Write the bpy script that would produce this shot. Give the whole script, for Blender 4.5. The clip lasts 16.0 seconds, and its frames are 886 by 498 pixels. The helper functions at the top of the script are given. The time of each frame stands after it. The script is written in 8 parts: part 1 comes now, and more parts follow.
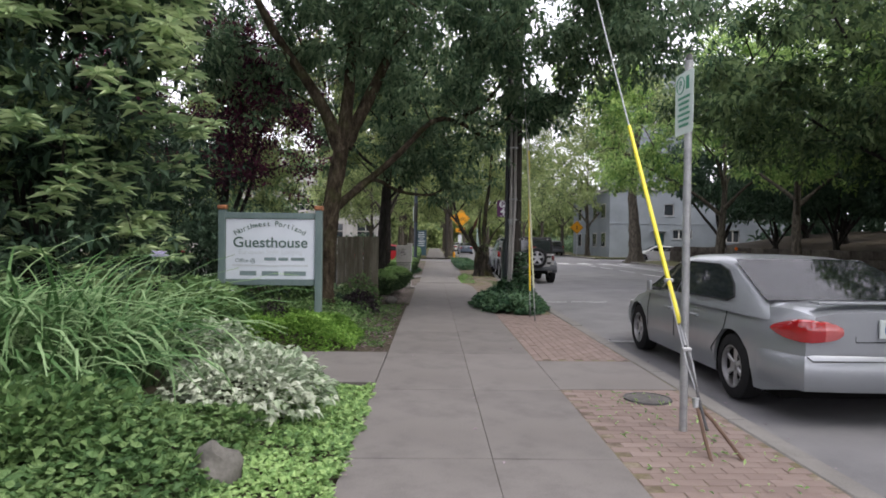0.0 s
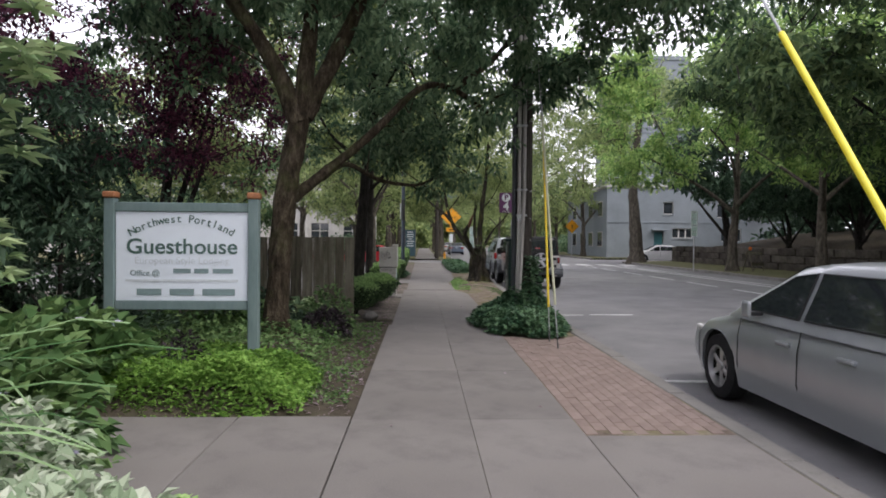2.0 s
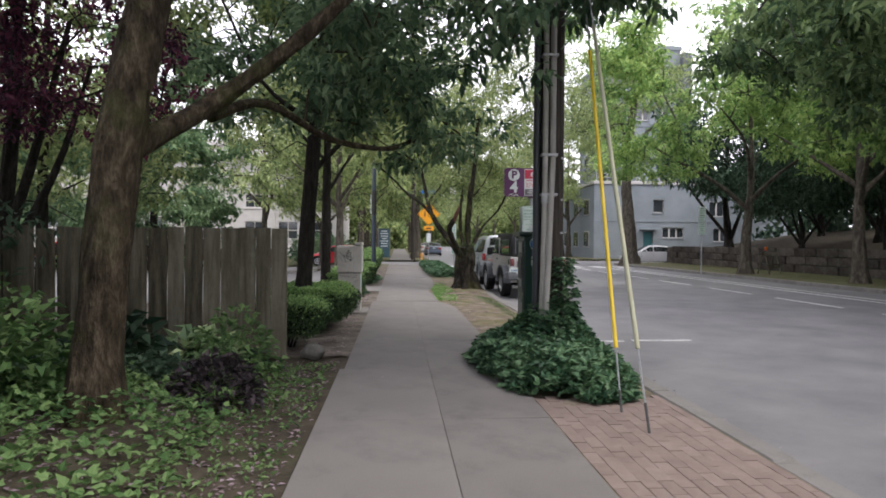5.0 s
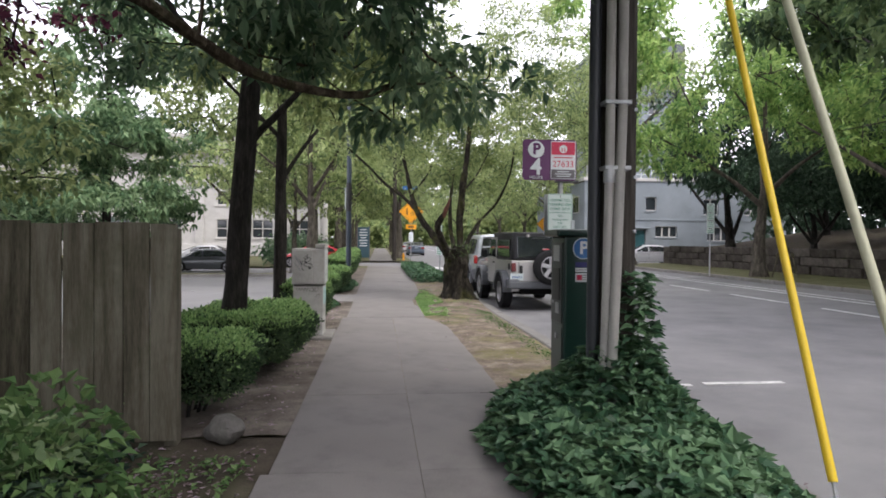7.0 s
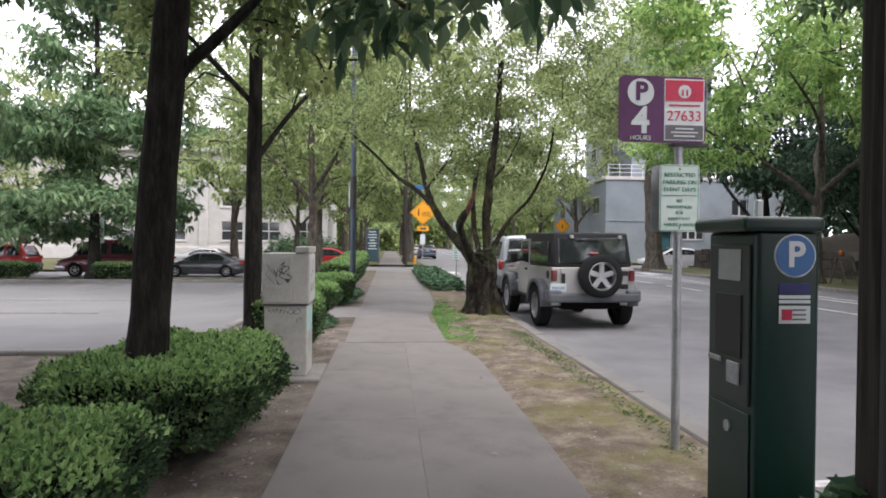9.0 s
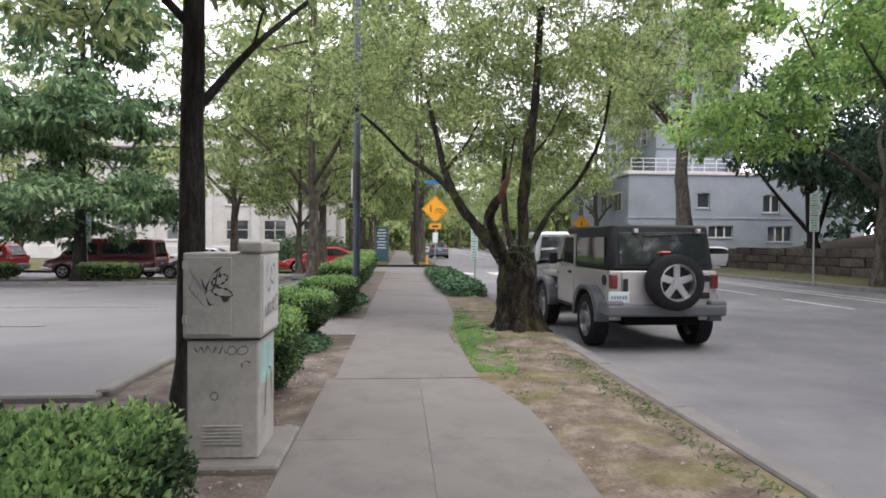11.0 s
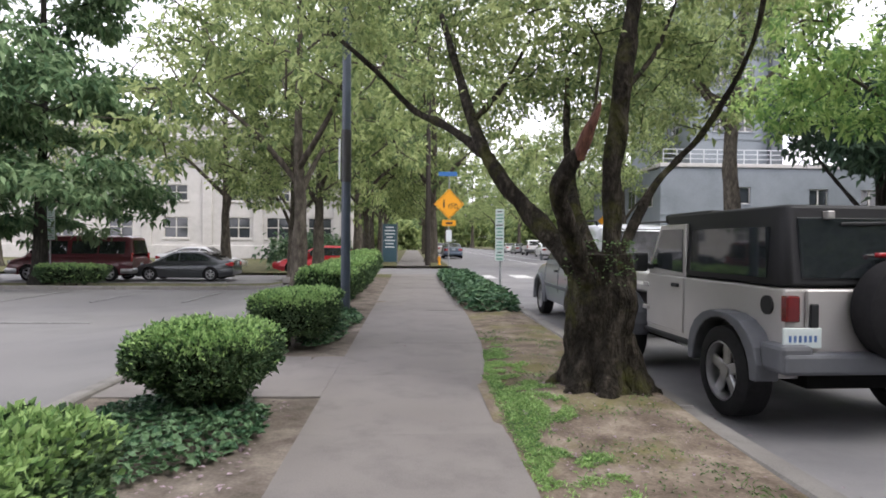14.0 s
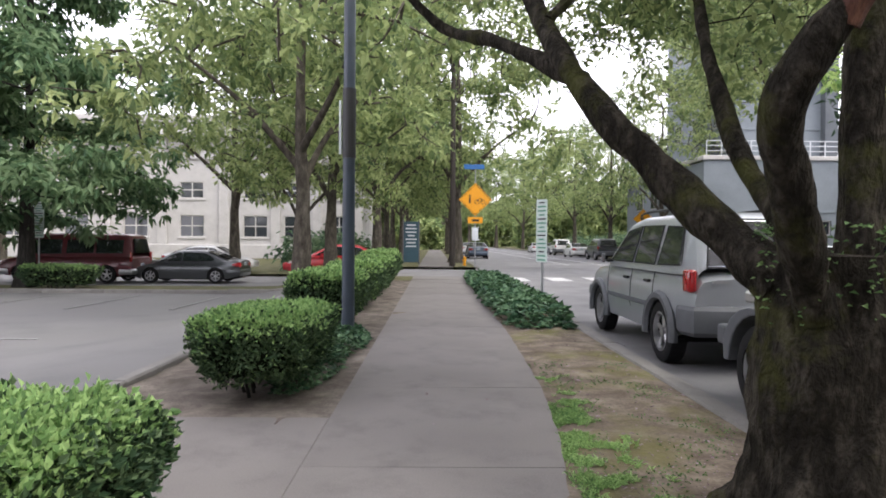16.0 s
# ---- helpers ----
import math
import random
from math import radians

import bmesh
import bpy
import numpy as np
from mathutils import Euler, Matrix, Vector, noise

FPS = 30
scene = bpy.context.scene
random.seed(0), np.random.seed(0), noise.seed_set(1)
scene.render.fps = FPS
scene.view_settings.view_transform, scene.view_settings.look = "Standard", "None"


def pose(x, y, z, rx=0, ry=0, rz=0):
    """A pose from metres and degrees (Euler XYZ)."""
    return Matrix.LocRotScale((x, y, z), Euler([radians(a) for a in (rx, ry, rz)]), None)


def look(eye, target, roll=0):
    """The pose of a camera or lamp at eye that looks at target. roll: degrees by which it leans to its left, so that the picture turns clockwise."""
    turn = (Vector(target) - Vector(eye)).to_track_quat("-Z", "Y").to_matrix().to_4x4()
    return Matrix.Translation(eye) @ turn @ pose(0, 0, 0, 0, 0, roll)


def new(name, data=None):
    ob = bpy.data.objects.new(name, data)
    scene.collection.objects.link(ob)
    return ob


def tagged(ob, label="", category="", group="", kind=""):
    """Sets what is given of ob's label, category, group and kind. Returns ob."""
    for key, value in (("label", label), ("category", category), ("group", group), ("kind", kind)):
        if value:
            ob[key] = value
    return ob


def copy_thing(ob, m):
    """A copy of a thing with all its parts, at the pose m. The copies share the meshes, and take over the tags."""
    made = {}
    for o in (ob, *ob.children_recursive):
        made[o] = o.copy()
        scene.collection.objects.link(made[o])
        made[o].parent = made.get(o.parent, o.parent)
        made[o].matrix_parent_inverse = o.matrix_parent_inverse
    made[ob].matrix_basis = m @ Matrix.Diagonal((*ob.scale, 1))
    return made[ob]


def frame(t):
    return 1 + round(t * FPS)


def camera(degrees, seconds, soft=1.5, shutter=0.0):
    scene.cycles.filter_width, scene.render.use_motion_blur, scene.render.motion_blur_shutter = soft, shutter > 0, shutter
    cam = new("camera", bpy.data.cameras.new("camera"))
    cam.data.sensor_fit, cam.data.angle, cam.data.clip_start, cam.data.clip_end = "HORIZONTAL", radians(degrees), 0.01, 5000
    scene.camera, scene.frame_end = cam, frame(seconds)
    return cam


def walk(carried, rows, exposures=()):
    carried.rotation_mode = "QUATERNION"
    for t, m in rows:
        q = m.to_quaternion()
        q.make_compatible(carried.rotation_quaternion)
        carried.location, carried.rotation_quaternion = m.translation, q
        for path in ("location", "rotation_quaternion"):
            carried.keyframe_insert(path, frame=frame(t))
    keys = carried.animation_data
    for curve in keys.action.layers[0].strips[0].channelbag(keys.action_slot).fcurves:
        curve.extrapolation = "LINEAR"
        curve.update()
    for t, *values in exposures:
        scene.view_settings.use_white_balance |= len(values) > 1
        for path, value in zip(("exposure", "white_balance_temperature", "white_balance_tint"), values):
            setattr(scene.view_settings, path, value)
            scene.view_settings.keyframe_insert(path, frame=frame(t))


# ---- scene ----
cam = camera(71.1, 16.0, soft=1.8)
METRES, EYE, TILT, LEAN, TURN = 21.9, 1.46, 0.0, 0.0, -1.0
ROWS = [
    (0.0, 0.0, 0.0, 0.0, 0.01, -0.76, -0.67),
    (0.5, -0.0017, 0.0323, 0.0008, -0.31, -0.88, -0.67),
    (1.0, -0.0018, 0.0646, 0.0016, -0.76, -0.69, -0.61),
    (1.5, -0.0032, 0.0973, 0.0018, -0.73, -0.78, -0.5),
    (2.0, -0.0019, 0.1308, 0.0012, -0.96, -0.78, -0.47),
    (2.5, -0.0021, 0.1611, 0.0, -0.91, -0.75, -0.48),
    (3.0, -0.0015, 0.1921, -0.0014, -1.47, -0.68, -0.49),
    (3.5, -0.0025, 0.2235, -0.002, -1.99, -0.82, -0.54),
    (4.0, -0.0015, 0.2557, -0.0025, -2.91, -0.79, -0.46),
    (4.5, -0.0028, 0.2871, -0.0031, -2.98, -0.67, -0.51),
    (7.0, -0.0011, 0.454, -0.0013, -4.91, -0.77, -0.5),
    (7.5, -0.0009, 0.4854, -0.0009, -4.9, -0.66, -0.56),
    (8.0, -0.001, 0.5167, -0.0012, -4.61, -0.57, -0.53),
    (8.5, -0.0009, 0.5473, -0.0017, -4.24, -0.49, -0.53),
    (9.0, -0.0015, 0.5769, -0.0021, -3.96, -0.51, -0.49),
    (9.5, -0.0015, 0.6065, -0.0024, -3.58, -0.5, -0.48),
    (10.0, -0.0029, 0.6359, -0.0028, -3.27, -0.55, -0.47),
    (12.5, -0.0013, 0.7863, -0.0059, -2.54, -0.61, -0.29),
    (13.0, -0.0017, 0.8158, -0.0061, -2.24, -0.64, -0.37),
    (13.5, 0.0, 0.8452, -0.0059, -2.3, -0.56, -0.3),
    (14.0, -0.0, 0.875, -0.0061, -1.89, -0.64, -0.46),
    (14.5, 0.0003, 0.9053, -0.0063, -1.73, -0.74, -0.43),
    (15.0, -0.002, 0.9365, -0.0069, -1.19, -0.73, -0.56),
    (15.5, -0.0028, 0.9679, -0.0081, -0.27, -0.64, -0.41),
    (16.0, -0.0032, 0.9993, -0.0086, 0.2, -0.67, -0.47),
]
walk(cam, [(t, pose(0, 0, EYE, TILT, LEAN, TURN) @ pose(METRES * x, METRES * y, METRES * z, 90 + pitch, roll, yaw)) for t, x, y, z, yaw, pitch, roll in ROWS],
     exposures=[(0.0, 0.62), (2.0, 0.62), (4.0, 0.75), (6.0, 0.97), (8.0, 1.12), (9.5, 1.15), (12.5, 0.92), (14.5, 1.0), (16.0, 1.0)])

# ---- world, sun and exposure ----
world = bpy.data.worlds.new("overcast_sky")
scene.world = world
world.use_nodes = True
wn, wl = world.node_tree.nodes, world.node_tree.links
wn.clear()
sky = wn.new("ShaderNodeTexSky")
sky.sky_type = "NISHITA"
sky.sun_disc = False
sky.sun_elevation, sky.sun_rotation = radians(55), radians(120)
sky.air_density, sky.dust_density = 1.0, 4.0
veil = wn.new("ShaderNodeMix")
veil.data_type = "RGBA"
veil.inputs[0].default_value = 0.8
veil.inputs[7].default_value = (10.4, 10.0, 11.1, 1)
wl.new(sky.outputs[0], veil.inputs[6])
back = wn.new("ShaderNodeBackground")
back.inputs[1].default_value = 0.15
wl.new(veil.outputs[2], back.inputs[0])
wout = wn.new("ShaderNodeOutputWorld")
wl.new(back.outputs[0], wout.inputs[0])
sun_data = bpy.data.lights.new("sun", "SUN")
sun_data.energy, sun_data.angle, sun_data.color = 1.4, radians(25), (1.0, 0.96, 0.9)
sun = new("sun", sun_data)
sun.matrix_world = look((30, 0, 45), (0, 18, 0))


# ---- materials ----
def node(nt, kind, **values):
    n = nt.nodes.new(kind)
    for key, value in values.items():
        n.inputs[key].default_value = value
    return n


def mat(name, colors, scale=6.0, rough=0.8, metal=0.0, bump=0.2, fine=60.0, detail=6.0, spec=0.5, coat=0.0, island=0.0, per_object=0.0, stretch=(1, 1, 1), bump_dist=0.01, stain=0.0, stain_scale=0.7, stain_color=(0.05, 0.045, 0.04), stain_range=(0.5, 0.72)):
    """A procedural surface: colour varied at two scales over a ramp of colours, with fine relief and optional stains."""
    m = bpy.data.materials.new(name)
    m.use_nodes = True
    nt = m.node_tree
    b = nt.nodes["Principled BSDF"]
    b.inputs["Roughness"].default_value = rough
    b.inputs["Metallic"].default_value = metal
    b.inputs["Specular IOR Level"].default_value = spec
    b.inputs["Coat Weight"].default_value = coat
    co = node(nt, "ShaderNodeTexCoord")
    mp = node(nt, "ShaderNodeMapping", Scale=stretch)
    nt.links.new(co.outputs["Object"], mp.inputs[0])
    n1 = node(nt, "ShaderNodeTexNoise", Scale=scale, Detail=detail, Roughness=0.62)
    n2 = node(nt, "ShaderNodeTexNoise", Scale=fine, Detail=3.0)
    for n in (n1, n2):
        nt.links.new(mp.outputs[0], n.inputs["Vector"])
    add = node(nt, "ShaderNodeMath")
    add.operation = "MULTIPLY_ADD"
    nt.links.new(n2.outputs[0], add.inputs[0])
    add.inputs[1].default_value = 0.35
    nt.links.new(n1.outputs[0], add.inputs[2])
    value = add.outputs[0]
    for amount, kind, out in ((island, "ShaderNodeNewGeometry", "Random Per Island"), (per_object, "ShaderNodeObjectInfo", "Random")):
        if amount:
            src = node(nt, kind)
            more = node(nt, "ShaderNodeMath")
            more.operation = "MULTIPLY_ADD"
            nt.links.new(src.outputs[out], more.inputs[0])
            more.inputs[1].default_value = amount
            nt.links.new(value, more.inputs[2])
            less = node(nt, "ShaderNodeMath")
            less.operation = "SUBTRACT"
            nt.links.new(more.outputs[0], less.inputs[0])
            less.inputs[1].default_value = amount / 2
            value = less.outputs[0]
    ramp = node(nt, "ShaderNodeValToRGB")
    els = ramp.color_ramp.elements
    while len(els) < len(colors):
        els.new(0.5)
    for i, c in enumerate(colors):
        els[i].position = 0.42 + 0.5 * i / max(1, len(colors) - 1)
        els[i].color = (*c, 1)
    nt.links.new(value, ramp.inputs[0])
    color = ramp.outputs[0]
    if stain:
        n3 = node(nt, "ShaderNodeTexNoise", Scale=stain_scale, Detail=5.0, Roughness=0.7)
        nt.links.new(co.outputs["Object"], n3.inputs["Vector"])
        r3 = node(nt, "ShaderNodeMapRange")
        r3.inputs[1].default_value, r3.inputs[2].default_value = stain_range
        r3.inputs[3].default_value, r3.inputs[4].default_value = 0.0, stain
        nt.links.new(n3.outputs[0], r3.inputs[0])
        mx = node(nt, "ShaderNodeMix")
        mx.data_type = "RGBA"
        nt.links.new(r3.outputs[0], mx.inputs[0])
        nt.links.new(color, mx.inputs[6])
        mx.inputs[7].default_value = (*stain_color, 1)
        color = mx.outputs[2]
    nt.links.new(color, b.inputs["Base Color"])
    if bump:
        bp = node(nt, "ShaderNodeBump", Strength=bump, Distance=bump_dist)
        nt.links.new(value, bp.inputs["Height"])
        nt.links.new(bp.outputs[0], b.inputs["Normal"])
    return m


def leaf_mat(name, colors, rough=0.5, glow=0.35, gain=1.0):
    """Leaves: each one its own shade, some light let through."""
    m = bpy.data.materials.new(name)
    m.use_nodes = True
    nt = m.node_tree
    b = nt.nodes["Principled BSDF"]
    b.inputs["Roughness"].default_value = rough
    b.inputs["Specular IOR Level"].default_value = 0.13
    geo = node(nt, "ShaderNodeNewGeometry")
    co = node(nt, "ShaderNodeTexCoord")
    n1 = node(nt, "ShaderNodeTexNoise", Scale=0.7, Detail=3.0)
    nt.links.new(co.outputs["Object"], n1.inputs["Vector"])
    mix = node(nt, "ShaderNodeMath")
    mix.operation = "MULTIPLY_ADD"
    nt.links.new(geo.outputs["Random Per Island"], mix.inputs[0])
    mix.inputs[1].default_value = 0.6
    nt.links.new(n1.outputs[0], mix.inputs[2])
    ramp = node(nt, "ShaderNodeValToRGB")
    els = ramp.color_ramp.elements
    while len(els) < len(colors):
        els.new(0.5)
    for i, c in enumerate(colors):
        els[i].position = 0.38 + 0.62 * i / max(1, len(colors) - 1)
        els[i].color = (c[0] * 1.26 * gain, c[1] * 1.18 * gain, c[2] * 1.85 * gain, 1)
    nt.links.new(mix.outputs[0], ramp.inputs[0])
    nt.links.new(ramp.outputs[0], b.inputs["Base Color"])
    tr = node(nt, "ShaderNodeBsdfTranslucent")
    nt.links.new(ramp.outputs[0], tr.inputs[0])
    ms = node(nt, "ShaderNodeMixShader")
    ms.inputs[0].default_value = glow
    nt.links.new(b.outputs[0], ms.inputs[1])
    nt.links.new(tr.outputs[0], ms.inputs[2])
    nt.links.new(ms.outputs[0], nt.nodes["Material Output"].inputs[0])
    return m


def plain(name, color, rough=0.5, metal=0.0, spec=0.5, coat=0.0, vary=0.12, scale=12.0, bump=0.05):
    lo = tuple(c * (1 - vary) for c in color)
    hi = tuple(min(1.0, c * (1 + vary)) for c in color)
    return mat(name, (lo, color, hi), scale=scale, rough=rough, metal=metal, spec=spec, coat=coat, bump=bump, bump_dist=0.002)


CONCRETE = mat("sidewalk_concrete", ((0.098, 0.091, 0.086), (0.142, 0.132, 0.125), (0.182, 0.17, 0.16)), scale=2.2, fine=90, rough=0.92, bump=0.25, bump_dist=0.004, per_object=0.16, stain=0.5, stain_scale=1.1, stain_color=(0.088, 0.078, 0.071))
KERBSTONE = mat("kerb_concrete", ((0.1, 0.095, 0.088), (0.165, 0.158, 0.147), (0.21, 0.2, 0.187)), scale=3, fine=70, rough=0.92, bump=0.35, stain=0.5, stain_scale=1.5)
ASPHALT = mat("worn_asphalt", ((0.105, 0.104, 0.107), (0.148, 0.147, 0.15), (0.19, 0.187, 0.187)), scale=0.9, fine=160, rough=0.9, bump=0.4, bump_dist=0.004, stain=0.35, stain_scale=0.35, stain_color=(0.055, 0.055, 0.057))
LOT_ASPHALT = mat("parking_lot_asphalt", ((0.1, 0.1, 0.1), (0.135, 0.133, 0.131), (0.165, 0.163, 0.16)), scale=0.6, fine=120, rough=0.9, bump=0.3, stain=0.3, stain_scale=0.3)
EARTH = mat("bare_earth", spec=0.12, colors=((0.055, 0.044, 0.034), (0.14, 0.114, 0.09), (0.26, 0.225, 0.18)), scale=3.6, fine=45, rough=0.95, bump=0.7, bump_dist=0.02, stain=0.8, stain_scale=1.1, stain_color=(0.125, 0.122, 0.042), stain_range=(0.48, 0.66))
EARTH_GREY = mat("grey_trodden_soil", spec=0.12, colors=((0.06, 0.05, 0.042), (0.13, 0.112, 0.096), (0.22, 0.195, 0.165)), scale=3.2, fine=50, rough=0.95, bump=0.8, bump_dist=0.02, stain=0.6, stain_scale=1.3, stain_color=(0.05, 0.045, 0.036))
GARDEN_SOIL = mat("garden_soil", spec=0.12, colors=((0.03, 0.026, 0.02), (0.06, 0.05, 0.038), (0.09, 0.078, 0.058)), scale=4, fine=60, rough=0.95, bump=0.8, bump_dist=0.02, stain=0.6, stain_scale=1.2, stain_color=(0.05, 0.06, 0.025))
VERGE = mat("worn_grass_verge", spec=0.12, colors=((0.06, 0.06, 0.03), (0.1, 0.1, 0.05), (0.14, 0.13, 0.08)), scale=1.5, fine=50, rough=0.95, bump=0.6)
BRICK = mat("red_paving_brick", ((0.142, 0.106, 0.092), (0.175, 0.131, 0.114), (0.21, 0.163, 0.144)), scale=5, fine=70, rough=0.9, bump=0.3, per_object=0.34, stain=0.5, stain_scale=1.1, stain_color=(0.11, 0.09, 0.075))
BRICK_FAR = mat("red_paving_brick_islands", ((0.142, 0.106, 0.092), (0.175, 0.131, 0.114), (0.21, 0.163, 0.144)), scale=5, fine=70, rough=0.9, bump=0.3, island=0.3)
PAINT_FADED = mat("almost_worn_off_paint", ((0.12, 0.12, 0.118), (0.17, 0.17, 0.167), (0.3, 0.3, 0.295)), scale=12, fine=60, rough=0.85, bump=0.2)
PAINT_WHITE = mat("worn_road_paint", ((0.2, 0.2, 0.197), (0.42, 0.42, 0.415), (0.62, 0.62, 0.61)), scale=9, fine=60, rough=0.8, bump=0.2)
BARK = mat("grey_brown_bark", spec=0.12, colors=((0.008, 0.006, 0.004), (0.045, 0.035, 0.024), (0.125, 0.102, 0.072)), scale=6, fine=26, rough=0.95, bump=1.0, bump_dist=0.06, stretch=(2.2, 2.2, 0.8), stain=0.75, stain_scale=1.7, stain_color=(0.06, 0.07, 0.024))
BARK_DARK = mat("dark_bark", spec=0.12, colors=((0.009, 0.0085, 0.008), (0.025, 0.0228, 0.0205), (0.054, 0.05, 0.045)), scale=6, fine=28, rough=0.95, bump=1.0, bump_dist=0.03, stretch=(3, 3, 0.6))
BARK_GREY = mat("pale_grey_bark", spec=0.12, colors=((0.025, 0.021, 0.017), (0.075, 0.066, 0.054), (0.15, 0.134, 0.11)), scale=4, fine=22, rough=0.95, bump=0.9, bump_dist=0.03, stretch=(2, 2, 0.8))
BARK_MOSS = mat("mossy_cherry_bark", spec=0.12, colors=((0.005, 0.0044, 0.0034), (0.021, 0.018, 0.014), (0.078, 0.068, 0.054)), scale=7, fine=26, rough=0.95, bump=1.0, bump_dist=0.08, stretch=(1.6, 1.6, 0.7), stain=0.75, stain_scale=2.2, stain_color=(0.055, 0.058, 0.016), stain_range=(0.52, 0.66))
LEAF_MID = leaf_mat("mid_green_leaves", ((0.026, 0.055, 0.022), (0.066, 0.125, 0.045), (0.16, 0.24, 0.09)), glow=0.38)
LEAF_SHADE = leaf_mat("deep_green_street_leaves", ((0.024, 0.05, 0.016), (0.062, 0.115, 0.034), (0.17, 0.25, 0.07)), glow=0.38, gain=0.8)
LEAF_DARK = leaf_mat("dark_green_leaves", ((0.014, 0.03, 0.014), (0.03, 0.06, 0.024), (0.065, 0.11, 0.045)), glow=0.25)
LEAF_LIME = leaf_mat("lime_green_leaves", ((0.06, 0.125, 0.03), (0.15, 0.265, 0.055), (0.31, 0.43, 0.1)), glow=0.52, gain=1.12)
LEAF_PALE = leaf_mat("thin_pale_green_leaves", ((0.06, 0.1, 0.032), (0.15, 0.215, 0.058), (0.31, 0.385, 0.11)), glow=0.5)
LEAF_PLUM = leaf_mat("purple_plum_leaves", ((0.016, 0.009, 0.011), (0.04, 0.016, 0.019), (0.11, 0.032, 0.038)), glow=0.3)
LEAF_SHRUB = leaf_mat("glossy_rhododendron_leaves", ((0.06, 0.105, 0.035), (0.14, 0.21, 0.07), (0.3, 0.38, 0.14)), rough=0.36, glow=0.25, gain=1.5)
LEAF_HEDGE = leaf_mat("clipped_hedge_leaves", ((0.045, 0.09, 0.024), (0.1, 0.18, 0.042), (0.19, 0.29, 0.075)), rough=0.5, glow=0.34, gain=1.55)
LEAF_HEDGE_IN = plain("hedge_inner_shade", (0.008, 0.011, 0.006), rough=0.95, spec=0.05)
LEAF_IVY = leaf_mat("ivy_leaves", ((0.014, 0.04, 0.015), (0.032, 0.078, 0.026), (0.09, 0.165, 0.055)), rough=0.35, glow=0.15)
LEAF_GRASS = leaf_mat("iris_blades", ((0.025, 0.07, 0.018), (0.07, 0.15, 0.035), (0.2, 0.31, 0.1)), glow=0.25)
LEAF_CREAM = leaf_mat("cream_variegated_leaves", ((0.13, 0.2, 0.075), (0.26, 0.34, 0.15), (0.4, 0.46, 0.24)), glow=0.25)
LEAF_NEON = leaf_mat("bright_creeping_leaves", ((0.045, 0.11, 0.016), (0.1, 0.21, 0.025), (0.19, 0.34, 0.05)), glow=0.35)
LEAF_WEED = leaf_mat("weed_leaves", ((0.03, 0.07, 0.017), (0.07, 0.14, 0.032), (0.14, 0.23, 0.058)), glow=0.3)
LEAF_LITTER = leaf_mat("dry_leaf_litter", ((0.07, 0.055, 0.038), (0.14, 0.11, 0.075), (0.24, 0.2, 0.15)), glow=0.05)
LEAF_BLACKISH = leaf_mat("black_purple_leaves", ((0.009, 0.008, 0.006), (0.02, 0.017, 0.013), (0.05, 0.042, 0.031)), glow=0.15)
PETAL = leaf_mat("white_petals", ((0.6, 0.6, 0.5), (0.75, 0.75, 0.62)), glow=0.25, gain=0.78)


# ---- mesh helpers ----
def np_mesh(name, verts, tris, material, smooth=False):
    """A mesh from arrays of corners and triangles (or quads)."""
    verts, tris = np.asarray(verts, np.float32), np.asarray(tris, np.int32)
    me = bpy.data.meshes.new(name)
    k = tris.shape[1]
    me.vertices.add(len(verts))
    me.vertices.foreach_set("co", verts.ravel())
    me.loops.add(tris.size)
    me.loops.foreach_set("vertex_index", tris.ravel())
    me.polygons.add(len(tris))
    me.polygons.foreach_set("loop_start", np.arange(0, tris.size, k, dtype=np.int32))
    me.polygons.foreach_set("use_smooth", np.full(len(tris), smooth))
    me.update(calc_edges=True)
    me.validate()
    me.materials.append(material)
    return me


def bm_mesh(name, bm, material, smooth=False):
    bmesh.ops.recalc_face_normals(bm, faces=bm.faces[:])
    me = bpy.data.meshes.new(name)
    bm.to_mesh(me)
    bm.free()
    me.materials.append(material)
    if smooth:
        me.polygons.foreach_set("use_smooth", [True] * len(me.polygons))
        me.set_sharp_from_angle(angle=radians(35))
    return me


def part(name, bm, material, parent=None, label="", smooth=False):
    """One mesh object, under a thing or a part."""
    ob = new(name, bm_mesh(name, bm, material, smooth))
    if parent is not None:
        ob.parent = parent
    return tagged(ob, label)


def mesh_part(name, me, parent=None, label=""):
    ob = new(name, me)
    if parent is not None:
        ob.parent = parent
    return tagged(ob, label)


def thing(name, m, label, category, group="", kind=""):
    ob = new(name)
    ob.empty_display_size = 0.1
    ob.matrix_world = m
    return tagged(ob, label, category, group, kind)


def add_box(bm, lo, hi, bevel=0.0, segments=1, m=None):
    x0, y0, z0 = lo
    x1, y1, z1 = hi
    part_bm = bmesh.new()
    r = bmesh.ops.create_cube(part_bm, size=1.0)
    for v in part_bm.verts:
        v.co = Vector(((x0 + x1) / 2 + v.co.x * (x1 - x0), (y0 + y1) / 2 + v.co.y * (y1 - y0), (z0 + z1) / 2 + v.co.z * (z1 - z0)))
    if bevel:
        bmesh.ops.bevel(part_bm, geom=part_bm.edges[:], offset=bevel, segments=segments, affect="EDGES", profile=0.5)
    merge(bm, part_bm, m)
    return bm


def merge(bm, other, m=None):
    if m is not None:
        other.transform(m)
    tmp = bpy.data.meshes.new("tmp")
    other.to_mesh(tmp)
    other.free()
    bm.from_mesh(tmp)
    bpy.data.meshes.remove(tmp)


def box(lo, hi, bevel=0.0, segments=1, m=None):
    return add_box(bmesh.new(), lo, hi, bevel, segments, m)


